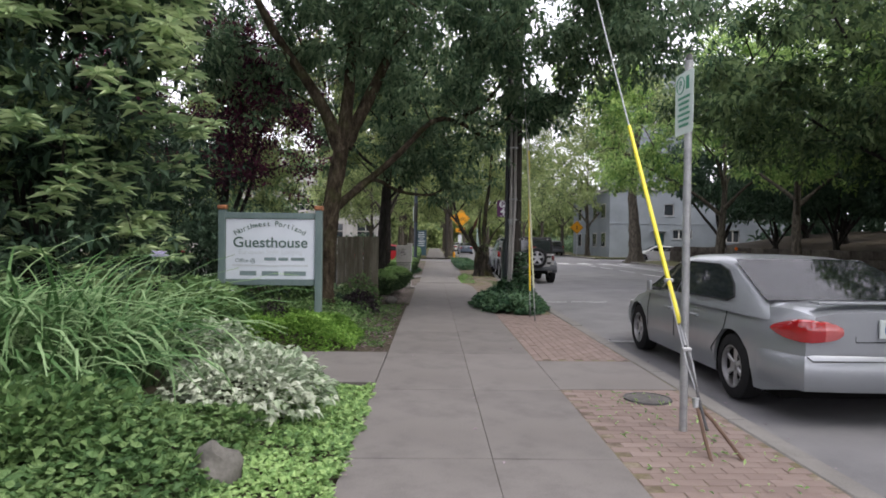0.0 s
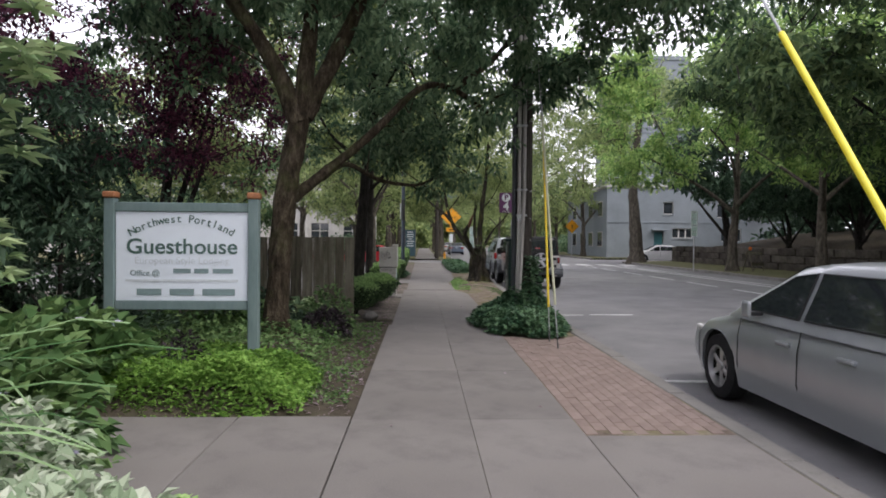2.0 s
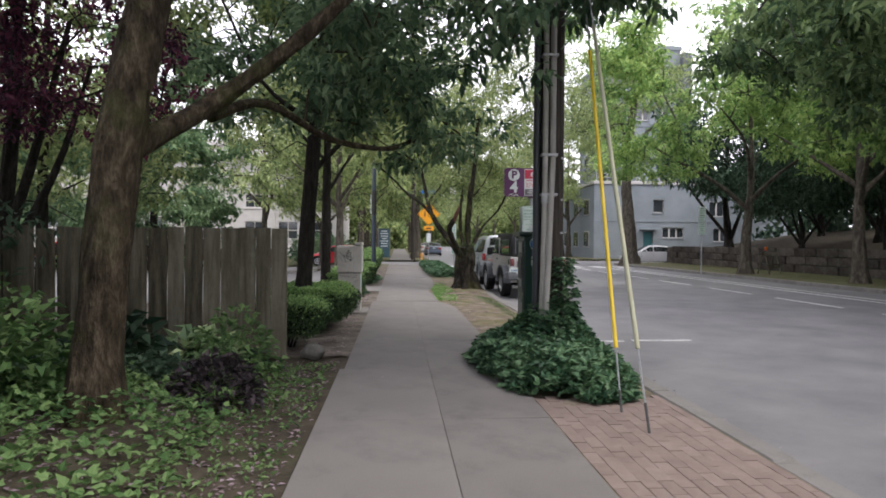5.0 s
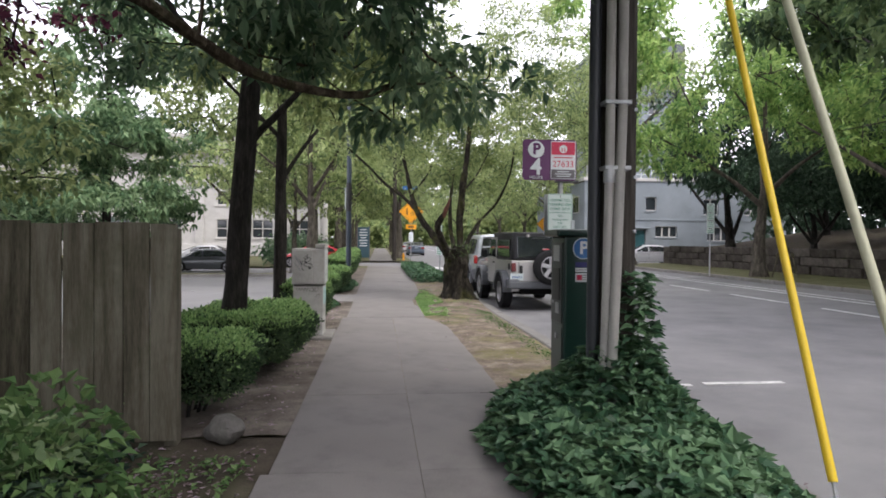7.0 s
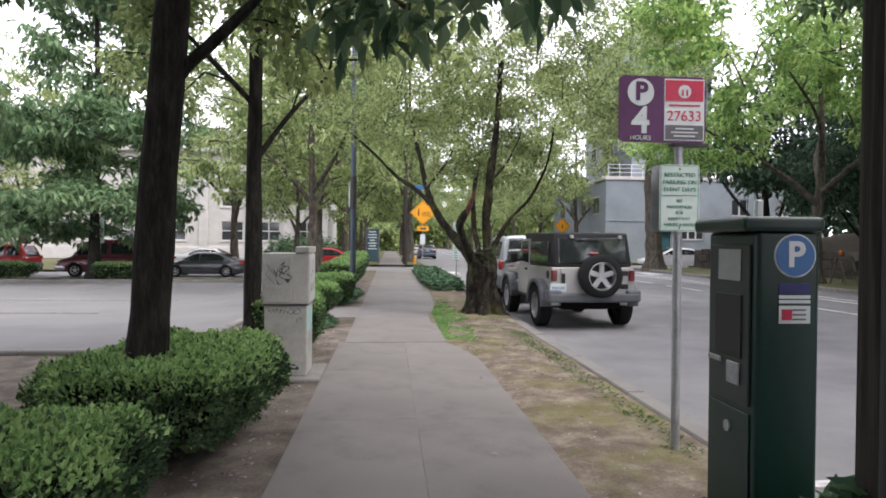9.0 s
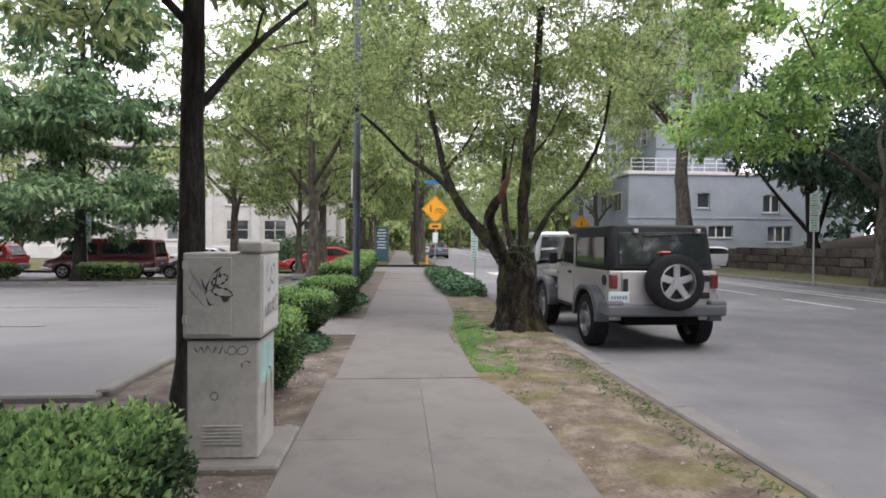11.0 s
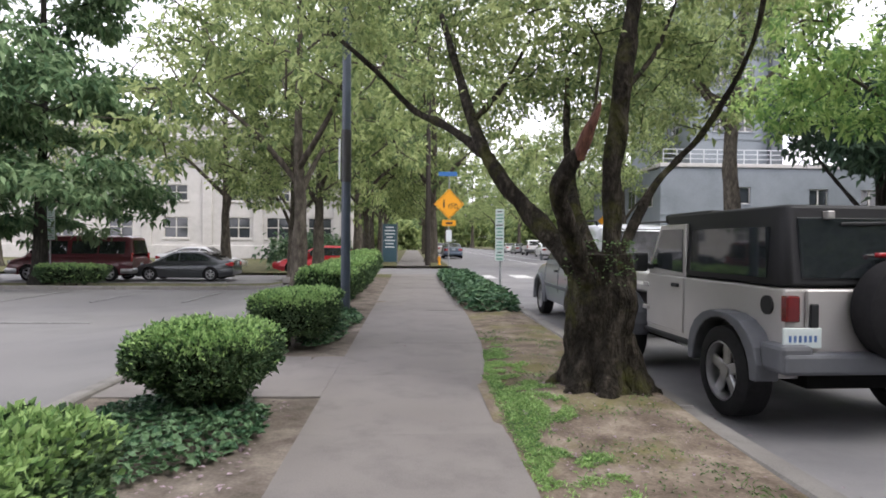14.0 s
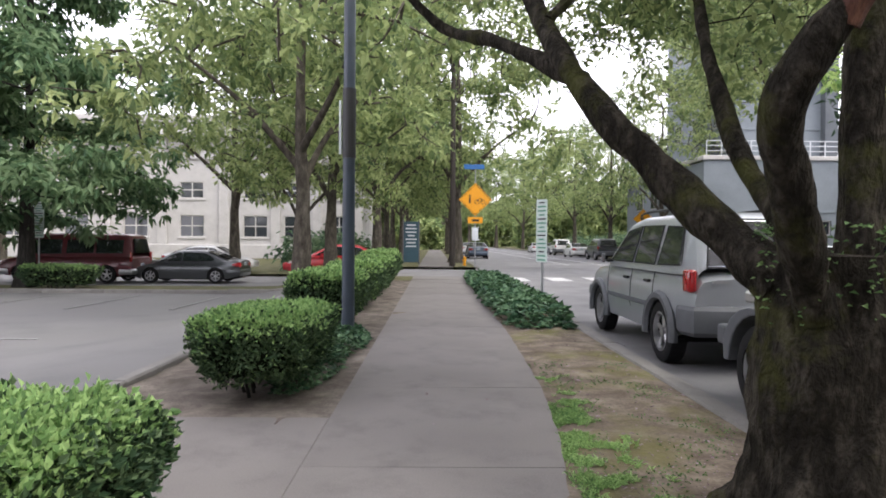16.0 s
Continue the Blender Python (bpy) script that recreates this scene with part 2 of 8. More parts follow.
def add_tube(bm, pts, radii, n=8, wobble=0.0, seed=0, closed=True):
    """A tapered tube through points."""
    pts = [Vector(p) for p in pts]
    rings = []
    side = None
    for i, p in enumerate(pts):
        d = (pts[min(i + 1, len(pts) - 1)] - pts[max(i - 1, 0)]).normalized()
        if side is None:
            side = d.cross(Vector((1, 0, 0)) if abs(d.x) < 0.8 else Vector((0, 1, 0))).normalized()
        side = (side - d * side.dot(d)).normalized()
        other = d.cross(side)
        ring = []
        for k in range(n):
            a = 2 * math.pi * k / n
            q = side * math.cos(a) + other * math.sin(a)
            sp = p + q * radii[i] + Vector((seed, 0, 0))
            r = radii[i] * (1 + wobble * (noise.noise(sp * 2.6) + 0.7 * noise.noise(Vector((sp.x * 9, sp.y * 9, sp.z * 3))) + 0.4 * noise.noise(Vector((sp.x * 22, sp.y * 22, sp.z * 7)))))
            ring.append(bm.verts.new(p + q * r))
        rings.append(ring)
    for a, b in zip(rings, rings[1:]):
        for k in range(n):
            bm.faces.new((a[k], a[(k + 1) % n], b[(k + 1) % n], b[k]))
    if closed:
        bm.faces.new(rings[0][::-1])
        bm.faces.new(rings[-1])
    return bm


def tube(pts, radii, n=8, wobble=0.0, seed=0):
    return add_tube(bmesh.new(), pts, radii if hasattr(radii, "__len__") else [radii] * len(pts), n, wobble, seed)


def smooth_path(pts, steps=4):
    """Catmull-Rom points through a coarse path."""
    pts = [Vector(p) for p in pts]
    full = [pts[0] * 2 - pts[1]] + pts + [pts[-1] * 2 - pts[-2]]
    out = []
    for a, b, c, d in zip(full, full[1:], full[2:], full[3:]):
        for i in range(steps):
            t = i / steps
            out.append(0.5 * ((2 * b) + (c - a) * t + (2 * a - 5 * b + 4 * c - d) * t * t + (3 * b - a - 3 * c + d) * t ** 3))
    return out + [pts[-1]]


def sheet(name, x0, x1, y0, y1, nx, ny, height, material, kind="structure", label="", category=""):
    """A ground sheet over a grid with a height function."""
    xs, ys = np.linspace(x0, x1, nx + 1), np.linspace(y0, y1, ny + 1)
    verts = [(x, y, height(x, y)) for y in ys for x in xs]
    w = nx + 1
    quads = [(j * w + i, j * w + i + 1, (j + 1) * w + i + 1, (j + 1) * w + i) for j in range(ny) for i in range(nx)]
    ob = new(name, np_mesh(name, verts, quads, material, True))
    return tagged(ob, label, category, "", kind)


def ease(a, b, x):
    t = min(1.0, max(0.0, (x - a) / (b - a)))
    return t * t * (3 - 2 * t)


# ---- leaves ----
def leaf_arrays(pos, aim, nrm, length, width, fold=0.25, droop=0.15):
    """Two folded triangles for each leaf."""
    aim = aim / np.linalg.norm(aim, axis=1, keepdims=True)
    side = np.cross(aim, nrm)
    side /= np.linalg.norm(side, axis=1, keepdims=True) + 1e-9
    nrm = np.cross(side, aim)
    L, W = length[:, None], width[:, None]
    mid = pos + aim * L * 0.45
    lift = nrm * W * fold
    tip = pos + aim * L - nrm * L * droop
    verts = np.stack([pos, mid + side * W / 2 + lift, tip, mid - side * W / 2 + lift], 1).reshape(-1, 3)
    b = np.arange(len(pos))[:, None] * 4
    tris = np.concatenate([b + [0, 1, 2], b + [0, 2, 3]], 1).reshape(-1, 3)
    return verts, tris


def lobed_arrays(pos, aim, nrm, length, width, droop=0.2):
    """Ivy-like leaves: two side lobes and a tip, four triangles each."""
    aim = aim / np.linalg.norm(aim, axis=1, keepdims=True)
    side = np.cross(aim, nrm)
    side /= np.linalg.norm(side, axis=1, keepdims=True) + 1e-9
    nrm = np.cross(side, aim)
    L, W = length[:, None], width[:, None]
    at = lambda a, s, h: pos + aim * L * a + side * W * s + nrm * W * h
    verts = np.stack([pos, at(0.22, 0.5, 0.05), at(0.5, 0.3, 0.1), at(1.0, 0.0, -droop), at(0.5, -0.3, 0.1), at(0.22, -0.5, 0.05)], 1).reshape(-1, 3)
    b = np.arange(len(pos))[:, None] * 6
    tris = np.concatenate([b + [0, 1, 2], b + [0, 2, 3], b + [0, 3, 4], b + [0, 4, 5]], 1).reshape(-1, 3)
    return verts, tris


def unit(rng, n):
    v = rng.normal(size=(n, 3))
    return v / np.linalg.norm(v, axis=1, keepdims=True)


def clear_walk(pos):
    """Keeps leaves out of the way of somebody on the pavement."""
    return ~((pos[:, 0] > -0.75) & (pos[:, 0] < 0.9) & (pos[:, 2] < 2.15) & (pos[:, 1] > -2) & (pos[:, 1] < 40))


def clumps(rng, centers, per, spread, flat, length, width, hang=0.3, out=0.6, spray=0):
    """Leaves in clumps round centers: arrays of corners and triangles."""
    n = len(centers) * per
    c = np.repeat(centers, per, 0)
    off = unit(rng, n) * (rng.random((n, 1)) ** 0.5) * spread * rng.uniform(0.6, 1.3, (n, 1))
    off[:, 2] *= flat
    pos = c + off
    aim = off / (spread + 1e-6) * out + unit(rng, n) * 0.7
    aim[:, 2] -= hang
    nrm = unit(rng, n) * 0.55 + np.array([0, 0, 1.0])
    keep = clear_walk(pos)
    pos, aim, nrm = pos[keep], aim[keep], nrm[keep]
    k = rng.uniform(0.65, 1.25, len(pos))
    return leaf_arrays(pos, aim, nrm, length * k, width * k)


def blob_points(rng, blobs, count, hollow=0.45, ragged=0.35, gap=-0.1, grain=1.1):
    """Clump centres within ellipsoids, thicker towards the shell and broken by gaps."""
    out = []
    weights = np.array([b[3] * b[4] * b[5] for b in blobs]) ** 0.75
    weights /= weights.sum()
    for (cx, cy, cz, rx, ry, rz), w in zip(blobs, weights):
        k = max(3, int(count * w))
        got = 0
        while got < k:
            d = unit(rng, 1)[0]
            r = (hollow + (1 - hollow) * rng.random()) * (1 + ragged * noise.noise(Vector(d * 2.1) + Vector((cx, cy, cz))))
            p = np.array([cx, cy, cz]) + d * r * np.array([rx, ry, rz])
            if noise.noise(Vector(p * grain)) < gap:
                got += 0.25
                continue
            out.append(p)
            got += 1
    return np.array(out)


# ---- ground, road and pavement ----
def lot_fall(x, y):
    """How far the parking lot and the side street lie below the avenue."""
    near = 3.5 + 1.5 * ease(54, 62, y)
    return -0.42 * ease(near - 1.0, near + 2.5, -x) * ease(21, 37, y) if x < -2.4 and y > 20.9 else 0.0


sheet("ground", -400, 400, -150, 600, 40, 40, lambda x, y: -0.72, VERGE, label="flat town ground under street and gardens", category="ground")
sheet("road", 2.6, 15.4, -60, 320, 6, 60, lambda x, y: -0.12 + 0.03 * math.sin((x - 2.6) / 12.8 * math.pi) - 0.03, ASPHALT, label="worn grey asphalt street with faded lane lines", category="road")
sheet("side_street", -90, 2.6, 44.6, 53.5, 92, 3, lambda x, y: -0.145 + lot_fall(x, y), ASPHALT, label="asphalt side street crossing past the parking lot", category="road")
sheet("side_street_east", 15.4, 90, 50, 59, 20, 3, lambda x, y: -0.145, ASPHALT, label="asphalt side street beyond the avenue", category="road")


def street_edge(y):
    """Where the worn street side of the pavement runs."""
    return float(np.interp(y, (12.0, 16.6, 20.2, 20.8, 21.5, 25.0, 25.8, 27.2, 30.4), (1.28, 1.33, 1.31, 1.2, 1.02, 1.0, 1.13, 1.26, 1.36)))


def strip_height(x, y):
    n = noise.noise(Vector((x * 1.3, y * 1.3, 0))) * 0.03 + noise.noise(Vector((x * 5, y * 5, 3))) * 0.012
    if y < 12.2:
        return -0.007
    swell = 0.09 * math.exp(-((x - 1.95) ** 2 + (y - 24.35) ** 2) / 0.9)
    side = street_edge(y)
    edge = ease(2.475, 2.2, x) * ease(side + 0.01, side + 0.3, x)
    return -0.022 + (n + 0.02) * edge + swell


def garden_height(x, y):
    n = noise.noise(Vector((x * 1.1, y * 1.1, 7))) * 0.05 + noise.noise(Vector((x * 4, y * 4, 1))) * 0.02
    rise = 0.24 * ease(0.75, 1.9, -x) * ease(14.5, 10.5, y)
    path = ease(0.12, 0.0, abs(y - 7.2) - 0.9)
    return (-0.03 + (rise + n) * ease(0.6, 0.8, -x)) * (1 - path) - 0.05 * path


sheet("earth_strip", 0.95, 2.475, -12, 44.5, 20, 480, strip_height, EARTH, label="bare trodden earth strip beside the kerb", category="ground")
sheet("joint_fill", -0.42, 0.98, -12, 44, 2, 30, lambda x, y: -0.006, EARTH, label="dark soil in the pavement joints", category="ground")
sheet("garden_bed", -16, -0.45, -12, 14.6, 70, 130, garden_height, GARDEN_SOIL, label="planted garden bed with dark soil", category="ground")
sheet("hedge_bed", -2.45, -0.4, 14.6, 44.5, 16, 240, lambda x, y: -0.02 + 0.03 * noise.noise(Vector((x * 2, y * 2, 4))) + 0.012 * noise.noise(Vector((x * 7, y * 7, 4))), EARTH_GREY, label="bare earth bed along the hedge", category="ground")
sheet("lot_bank", -40, -2.44, 14.6, 21.0, 30, 10, lambda x, y: -0.03 + 0.02 * noise.noise(Vector((x, y, 9))), EARTH_GREY, label="bare earth bank at the end of the parking lot", category="ground")
sheet("parking_lot", -60, -2.4, 20.9, 42.2, 60, 40, lambda x, y: lot_fall(x, y) - 0.07 + 0.012 * noise.noise(Vector((x * 0.3, y * 0.3, 2))), LOT_ASPHALT, label="pale worn asphalt parking lot", category="parking lot")
sheet("lot_verge", -60, -0.45, 42.2, 44.6, 60, 4, lambda x, y: lot_fall(x, y), VERGE, label="worn grass strip behind the parking lot", category="ground")
sheet("far_verge", 15.6, 40, -60, 50, 20, 60, lambda x, y: 0.0 + 0.05 * ease(15.6, 19, x), VERGE, label="worn verge under the street trees", category="ground")
sheet("far_corner", 15.6, 120, 59, 320, 8, 20, lambda x, y: 0.0, VERGE, label="ground beside the far pavement", category="ground")
sheet("north_corner", -120, 2.44, 53.5, 320, 90, 60, lambda x, y: lot_fall(x, y) - 0.01, VERGE, label="grass strip and garden beyond the side street", category="ground")


def piece_kit(name, size, bevel, material):
    """One shared, bevelled piece, centred on its top."""
    sx, sy, sz = size
    return bm_mesh(name, box((-sx / 2, -sy / 2, -sz), (sx / 2, sy / 2, 0), bevel), material)


def kerb_row(name, x0, x1, y0, y1, step, label):
    root = thing(name, pose(0, 0, 0), label, "kerb", kind="structure")
    me = piece_kit("kerb_stone", (x1 - x0, step - 0.012, 0.2), 0.018, KERBSTONE)
    y = y0
    k = 0
    while y < y1:
        ob = mesh_part("kerb_stone", me, root)
        ob.matrix_basis = pose((x0 + x1) / 2 + 0.008 * math.sin(k * 2.1), y + step / 2, 0.004 * math.sin(k * 1.7), 0.15 * math.sin(k), 0.3 * math.sin(k * 1.3), 0.25 * math.sin(k * 2.7))
        y += step
        k += 1
    return root


kerb_row("kerb_near", 2.465, 2.66, -12, 44.4, 1.9, "worn pale concrete kerb along the pavement")
kerb_row("kerb_far", 15.38, 15.58, -20, 50, 3.5, "pale concrete kerb on the far side of the street")
kerb_row("kerb_far_north", 15.38, 15.58, 59, 150, 7, "pale concrete kerb on the far side of the street")
kerb_row("kerb_near_north", 2.43, 2.61, 53.5, 150, 7, "pale concrete kerb beyond the side street")


def slab(bm_lo, bm_hi, root, bevel=0.004):
    """One pavement slab as a piece of its own."""
    x0, y0 = bm_lo
    x1, y1 = bm_hi
    cx, cy = (x0 + x1) / 2, (y0 + y1) / 2
    ob = part("slab", box((x0 - cx, y0 - cy, -0.1), (x1 - cx, y1 - cy, 0), bevel), CONCRETE, root)
    ob.matrix_basis = pose(cx, cy, 0.003 * math.sin(cx * 7 + cy * 3), 0.12 * math.sin(cy * 2.1), 0.15 * math.sin(cy * 1.3 + cx), 0)
    return ob


def edge_slab(x0, y0, y1, root):
    """A pavement slab whose street side follows the worn edge."""
    cx, cy = (x0 + street_edge((y0 + y1) / 2)) / 2, (y0 + y1) / 2
    rim = [(x0, y1), (x0, y0)] + [(street_edge(y) + 0.006 * math.sin(y * 9), y) for y in np.linspace(y0, y1, 9)]
    bm = bmesh.new()
    top = [bm.verts.new((x - cx, y - cy, 0)) for x, y in rim]
    low = [bm.verts.new((x - cx, y - cy, -0.1)) for x, y in rim]
    bm.faces.new(top)
    bm.faces.new(low[::-1])
    for i in range(len(rim)):
        j = (i + 1) % len(rim)
        bm.faces.new((top[i], low[i], low[j], top[j]))
    ob = part("slab", bm, CONCRETE, root)
    ob.matrix_basis = pose(cx, cy, 0.003 * math.sin(cx * 7 + cy * 3), 0.12 * math.sin(cy * 2.1), 0.15 * math.sin(cy * 1.3 + cx), 0)


pavement = thing("pavement", pose(0, 0, 0), "grey concrete pavement slabs with dark joints", "pavement", kind="structure")
STEP = 1.93
for k in range(-8, 20):
    y0, y1 = 6.06 + STEP * k + 0.002, 6.06 + STEP * (k + 1) - 0.002
    left = -0.56 if k < 4 else -0.51 if k < 8 else -0.43
    if k < 3:
        slab((left, y0), (0.4185, y1), pavement)
        slab((0.4215, y0), (1.28, y1), pavement)
    elif k < 8:
        slab((left, y0), (0.4185, y1), pavement)
        edge_slab(0.4215, y0, y1, pavement)
    else:
        edge_slab(left, y0, y1, pavement)
ramp = bmesh.new()
add_box(ramp, (-0.43, 0, -0.12), (1.36, 0.9, 0), 0.006, 1, pose(0, 44.665, 0, -8.6))
part("ramp_slab", ramp, CONCRETE, pavement)
slab((1.285, 6.12), (2.455, 7.55), pavement)
path_slabs = thing("garden_path", pose(0, 0, 0), "short concrete path crossing the garden bed", "path", kind="structure")
for x0, x1 in ((-0.572, -1.5), (-1.512, -2.9), (-2.912, -4.6)):
    slab((x1, 6.36), (x0, 8.08), path_slabs)
lot_path = thing("lot_path", pose(0, 0, 0), "concrete path from the pavement to the lot", "path", kind="structure")
slab((-2.4, 24.5), (-0.434, 26.35), lot_path)
far_walk = thing("pavement_north", pose(0, 0, 0), "concrete pavement beyond the side street", "pavement", kind="structure")
for k in range(20):
    slab((-0.5, 53.6 + 4 * k), (1.3, 57.59 + 4 * k), far_walk)
east_walk = thing("pavement_east", pose(0, 0, 0), "concrete pavement below the retaining wall", "pavement", kind="structure")
for k in range(22):
    slab((17.2, -38 + 4 * k), (18.9, -34.01 + 4 * k), east_walk)

# lane lines, stall marks and crossing, 4 mm over the asphalt
lines = thing("road_markings", pose(0, 0, 0), "faded white lane lines and stall marks", "road marking", kind="structure")


def stripe(x0, x1, y0, y1, parent, z, paint=PAINT_WHITE):
    part("stripe", box((x0, y0, z - 0.01), (x1, y1, z)), paint, parent)


def road_z(x):
    return -0.146 + 0.03 * math.sin((x - 2.6) / 12.8 * math.pi)


for y in np.arange(-10, 44, 3.9):
    stripe(10.72, 10.84, y, y + 2.6, lines, road_z(10.8) + 0.006)
for y in range(-12, 44, 14):
    stripe(12.85, 12.97, y, y + 13.9, lines, road_z(12.9) + 0.006)
    stripe(13.45, 13.55, y, y + 13.9, lines, road_z(13.5) + 0.006)
for y in range(60, 150, 14):
    stripe(8.6, 8.72, y, y + 13.9, lines, road_z(8.6) + 0.006)
    stripe(10.9, 11.02, y, y + 13.9, lines, road_z(10.9) + 0.006)
for y in (10.0, 16.45):
    stripe(2.85, 3.6, y - 0.05, y + 0.05, lines, road_z(3.1) + 0.006)
    stripe(3.75, 4.7, y - 0.02, y + 0.08, lines, road_z(3.9) + 0.008)
for x in np.arange(3.1, 15, 1.55):
    stripe(x, x + 0.75, 44.4, 46.6, lines, road_z(x + 0.4) + 0.006)
lot_lines = thing("lot_markings", pose(0, 0, 0), "faded white parking stall lines", "road marking", kind="structure")
for y in (26.9, 32.1):
    stripe(-12.5, -6.2, y, y + 0.09, lot_lines, lot_fall(-8, y) - 0.05, PAINT_FADED)
for x in np.arange(-11.5, -2.8, 2.6):
    stripe(x, x + 0.09, 37.4, 41.2, lot_lines, lot_fall(x, 39) - 0.05, PAINT_FADED)
kerb_lot = thing("lot_kerb", pose(0, 0, 0), "low dark kerb round the parking lot", "kerb", kind="structure")
for k in range(12):
    part("kerb_stone", box((-2.4 - 2.0 * (k + 1), 20.78, -0.1), (-2.41 - 2.0 * k, 20.93, 0.03), 0.02), KERBSTONE, kerb_lot)
for k in range(10):
    part("kerb_stone", box((-2.5, 20.95 + 2.12 * k, -0.1), (-2.36, 23.05 + 2.12 * k, 0.04), 0.02), KERBSTONE, kerb_lot)
for k in range(18):
    z = lot_fall(-3.4 - 2.0 * k, 42.2)
    part("kerb_stone", box((-2.4 - 2.0 * (k + 1), 42.15, z - 0.16), (-2.41 - 2.0 * k, 42.32, z + 0.06), 0.02), KERBSTONE, kerb_lot)

# ---- retaining wall and buildings far off ----
GALV = mat("galvanised_steel", ((0.25, 0.26, 0.27), (0.36, 0.37, 0.38), (0.45, 0.46, 0.47)), scale=8, fine=60, rough=0.5, metal=0.7, bump=0.1)
STONE_DARK = mat("dark_wall_stone", spec=0.12, colors=((0.03, 0.026, 0.022), (0.058, 0.051, 0.044), (0.1, 0.09, 0.078)), scale=3, fine=30, rough=0.95, bump=0.8, per_object=0.3)
STONE_CREAM = mat("cream_stone_facade", ((0.35, 0.337, 0.322), (0.43, 0.417, 0.4), (0.49, 0.477, 0.46)), scale=0.8, fine=12, rough=0.9, bump=0.1)
GREY_RENDER = mat("blue_grey_render", ((0.14, 0.163, 0.178), (0.18, 0.205, 0.224), (0.21, 0.236, 0.256)), scale=0.5, fine=10, rough=0.85, bump=0.1)
DARK_GLASS = plain("dark_window_glass", (0.03, 0.035, 0.04), rough=0.08, spec=0.8)
WINDOW_FRAME = plain("grey_window_frame", (0.45, 0.44, 0.41), rough=0.6)
wall_east = thing("wall_east", pose(0, 0, 0), "low dark stone retaining wall below the trees", "retaining wall", kind="structure")
stone = piece_kit("stone", (0.42, 1.46, 0.38), 0.03, STONE_DARK)
for row in range(3):
    for k in range(44):
        ob = mesh_part("stone", stone, wall_east)
        ob.matrix_basis = pose(19.5 + 0.02 * math.sin(k * 3 + row), -16 + 1.5 * k + 0.7 * (row % 2), 0.42 + 0.4 * row, 0, 0.6 * math.sin(k * 5 + row * 2), 0.8 * math.sin(k * 3.7 + row))
part("backing", box((19.45, -17, 0), (19.66, 50.4, 1.15)), STONE_DARK, wall_east)
sheet("park_bank", 19.66, 60, -20, 50.5, 20, 30, lambda x, y: 1.0 + 1.6 * ease(19.8, 34, x), GARDEN_SOIL, label="shaded bank behind the retaining wall", category="ground")


def window_unit(parent, x, z, w, h, y, arch=False, lights=2):
    """A two-light window set into a facade that faces -y."""
    f = 0.09
    pw = (w - f) / lights
    holes = [(x - w / 2 + f + k * pw, x - w / 2 + (k + 1) * pw, z + q0 * h + f * 0.6, z + q1 * h - f * 0.4) for k in range(lights) for q0, q1 in ((0, 0.5), (0.5, 0.98))]
    bm = facade_with_holes(x - w / 2, x + w / 2, z, z + h, y - 0.05, 0.15, holes)
    win = part("window", bm, WINDOW_FRAME, parent)
    part("pane", box((x - w / 2 + 0.02, y + 0.02, z + 0.02), (x + w / 2 - 0.02, y + 0.08, z + h - 0.02)), DARK_GLASS, win)
    part("sill", box((x - w / 2 - 0.15, y - 0.22, z - 0.2), (x + w / 2 + 0.15, y + 0.1, z - 0.01), 0.02), STONE_CREAM, win)
    if arch:
        bm = bmesh.new()
        n = 12
        r = w / 2
        for a0, a1 in zip(range(n), range(1, n + 1)):
            for rr, yy in ((r, -0.03),):
                t0, t1 = math.pi * a0 / n, math.pi * a1 / n
                vs = [bm.verts.new((x + q * math.cos(t), y + d, z + h + 0.62 * q * math.sin(t))) for d in (-0.04, 0.08) for q, t in ((r * 0.9, t0), (r * 1.08, t0), (r * 1.08, t1), (r * 0.9, t1))]
                for fc in ((0, 1, 2, 3), (7, 6, 5, 4), (0, 3, 7, 4), (1, 5, 6, 2)):
                    bm.faces.new([vs[i] for i in fc])
        part("arch", bm, STONE_CREAM, win)
        bm = bmesh.new()
        vs = [bm.verts.new((x + r * 0.95 * math.cos(math.pi * a / n), y + 0.03, z + h - 0.02 + 0.6 * r * math.sin(math.pi * a / n))) for a in range(n + 1)]
        bm.faces.new(vs)
        part("fanlight", bm, DARK_GLASS, win)
        part("mullion", box((x - 0.08, y - 0.05, z + h - 0.02), (x + 0.08, y + 0.05, z + h + 0.58 * r)), WINDOW_FRAME, win)


def facade_with_holes(x0, x1, z0, z1, y, depth, holes):
    """A wall of boxes left open where the windows are."""
    bm = bmesh.new()
    xs = sorted({x0, x1, *[v for h in holes for v in (h[0], h[1])]})
    zs = sorted({z0, z1, *[v for h in holes for v in (h[2], h[3])]})
    for a, b in zip(xs, xs[1:]):
        for c, d in zip(zs, zs[1:]):
            inside = any(h[0] <= (a + b) / 2 <= h[1] and h[2] <= (c + d) / 2 <= h[3] for h in holes)
            if not inside:
                add_box(bm, (a, y, c), (b, y + depth, d))
    bmesh.ops.remove_doubles(bm, verts=bm.verts[:], dist=0.0005)
    return bm


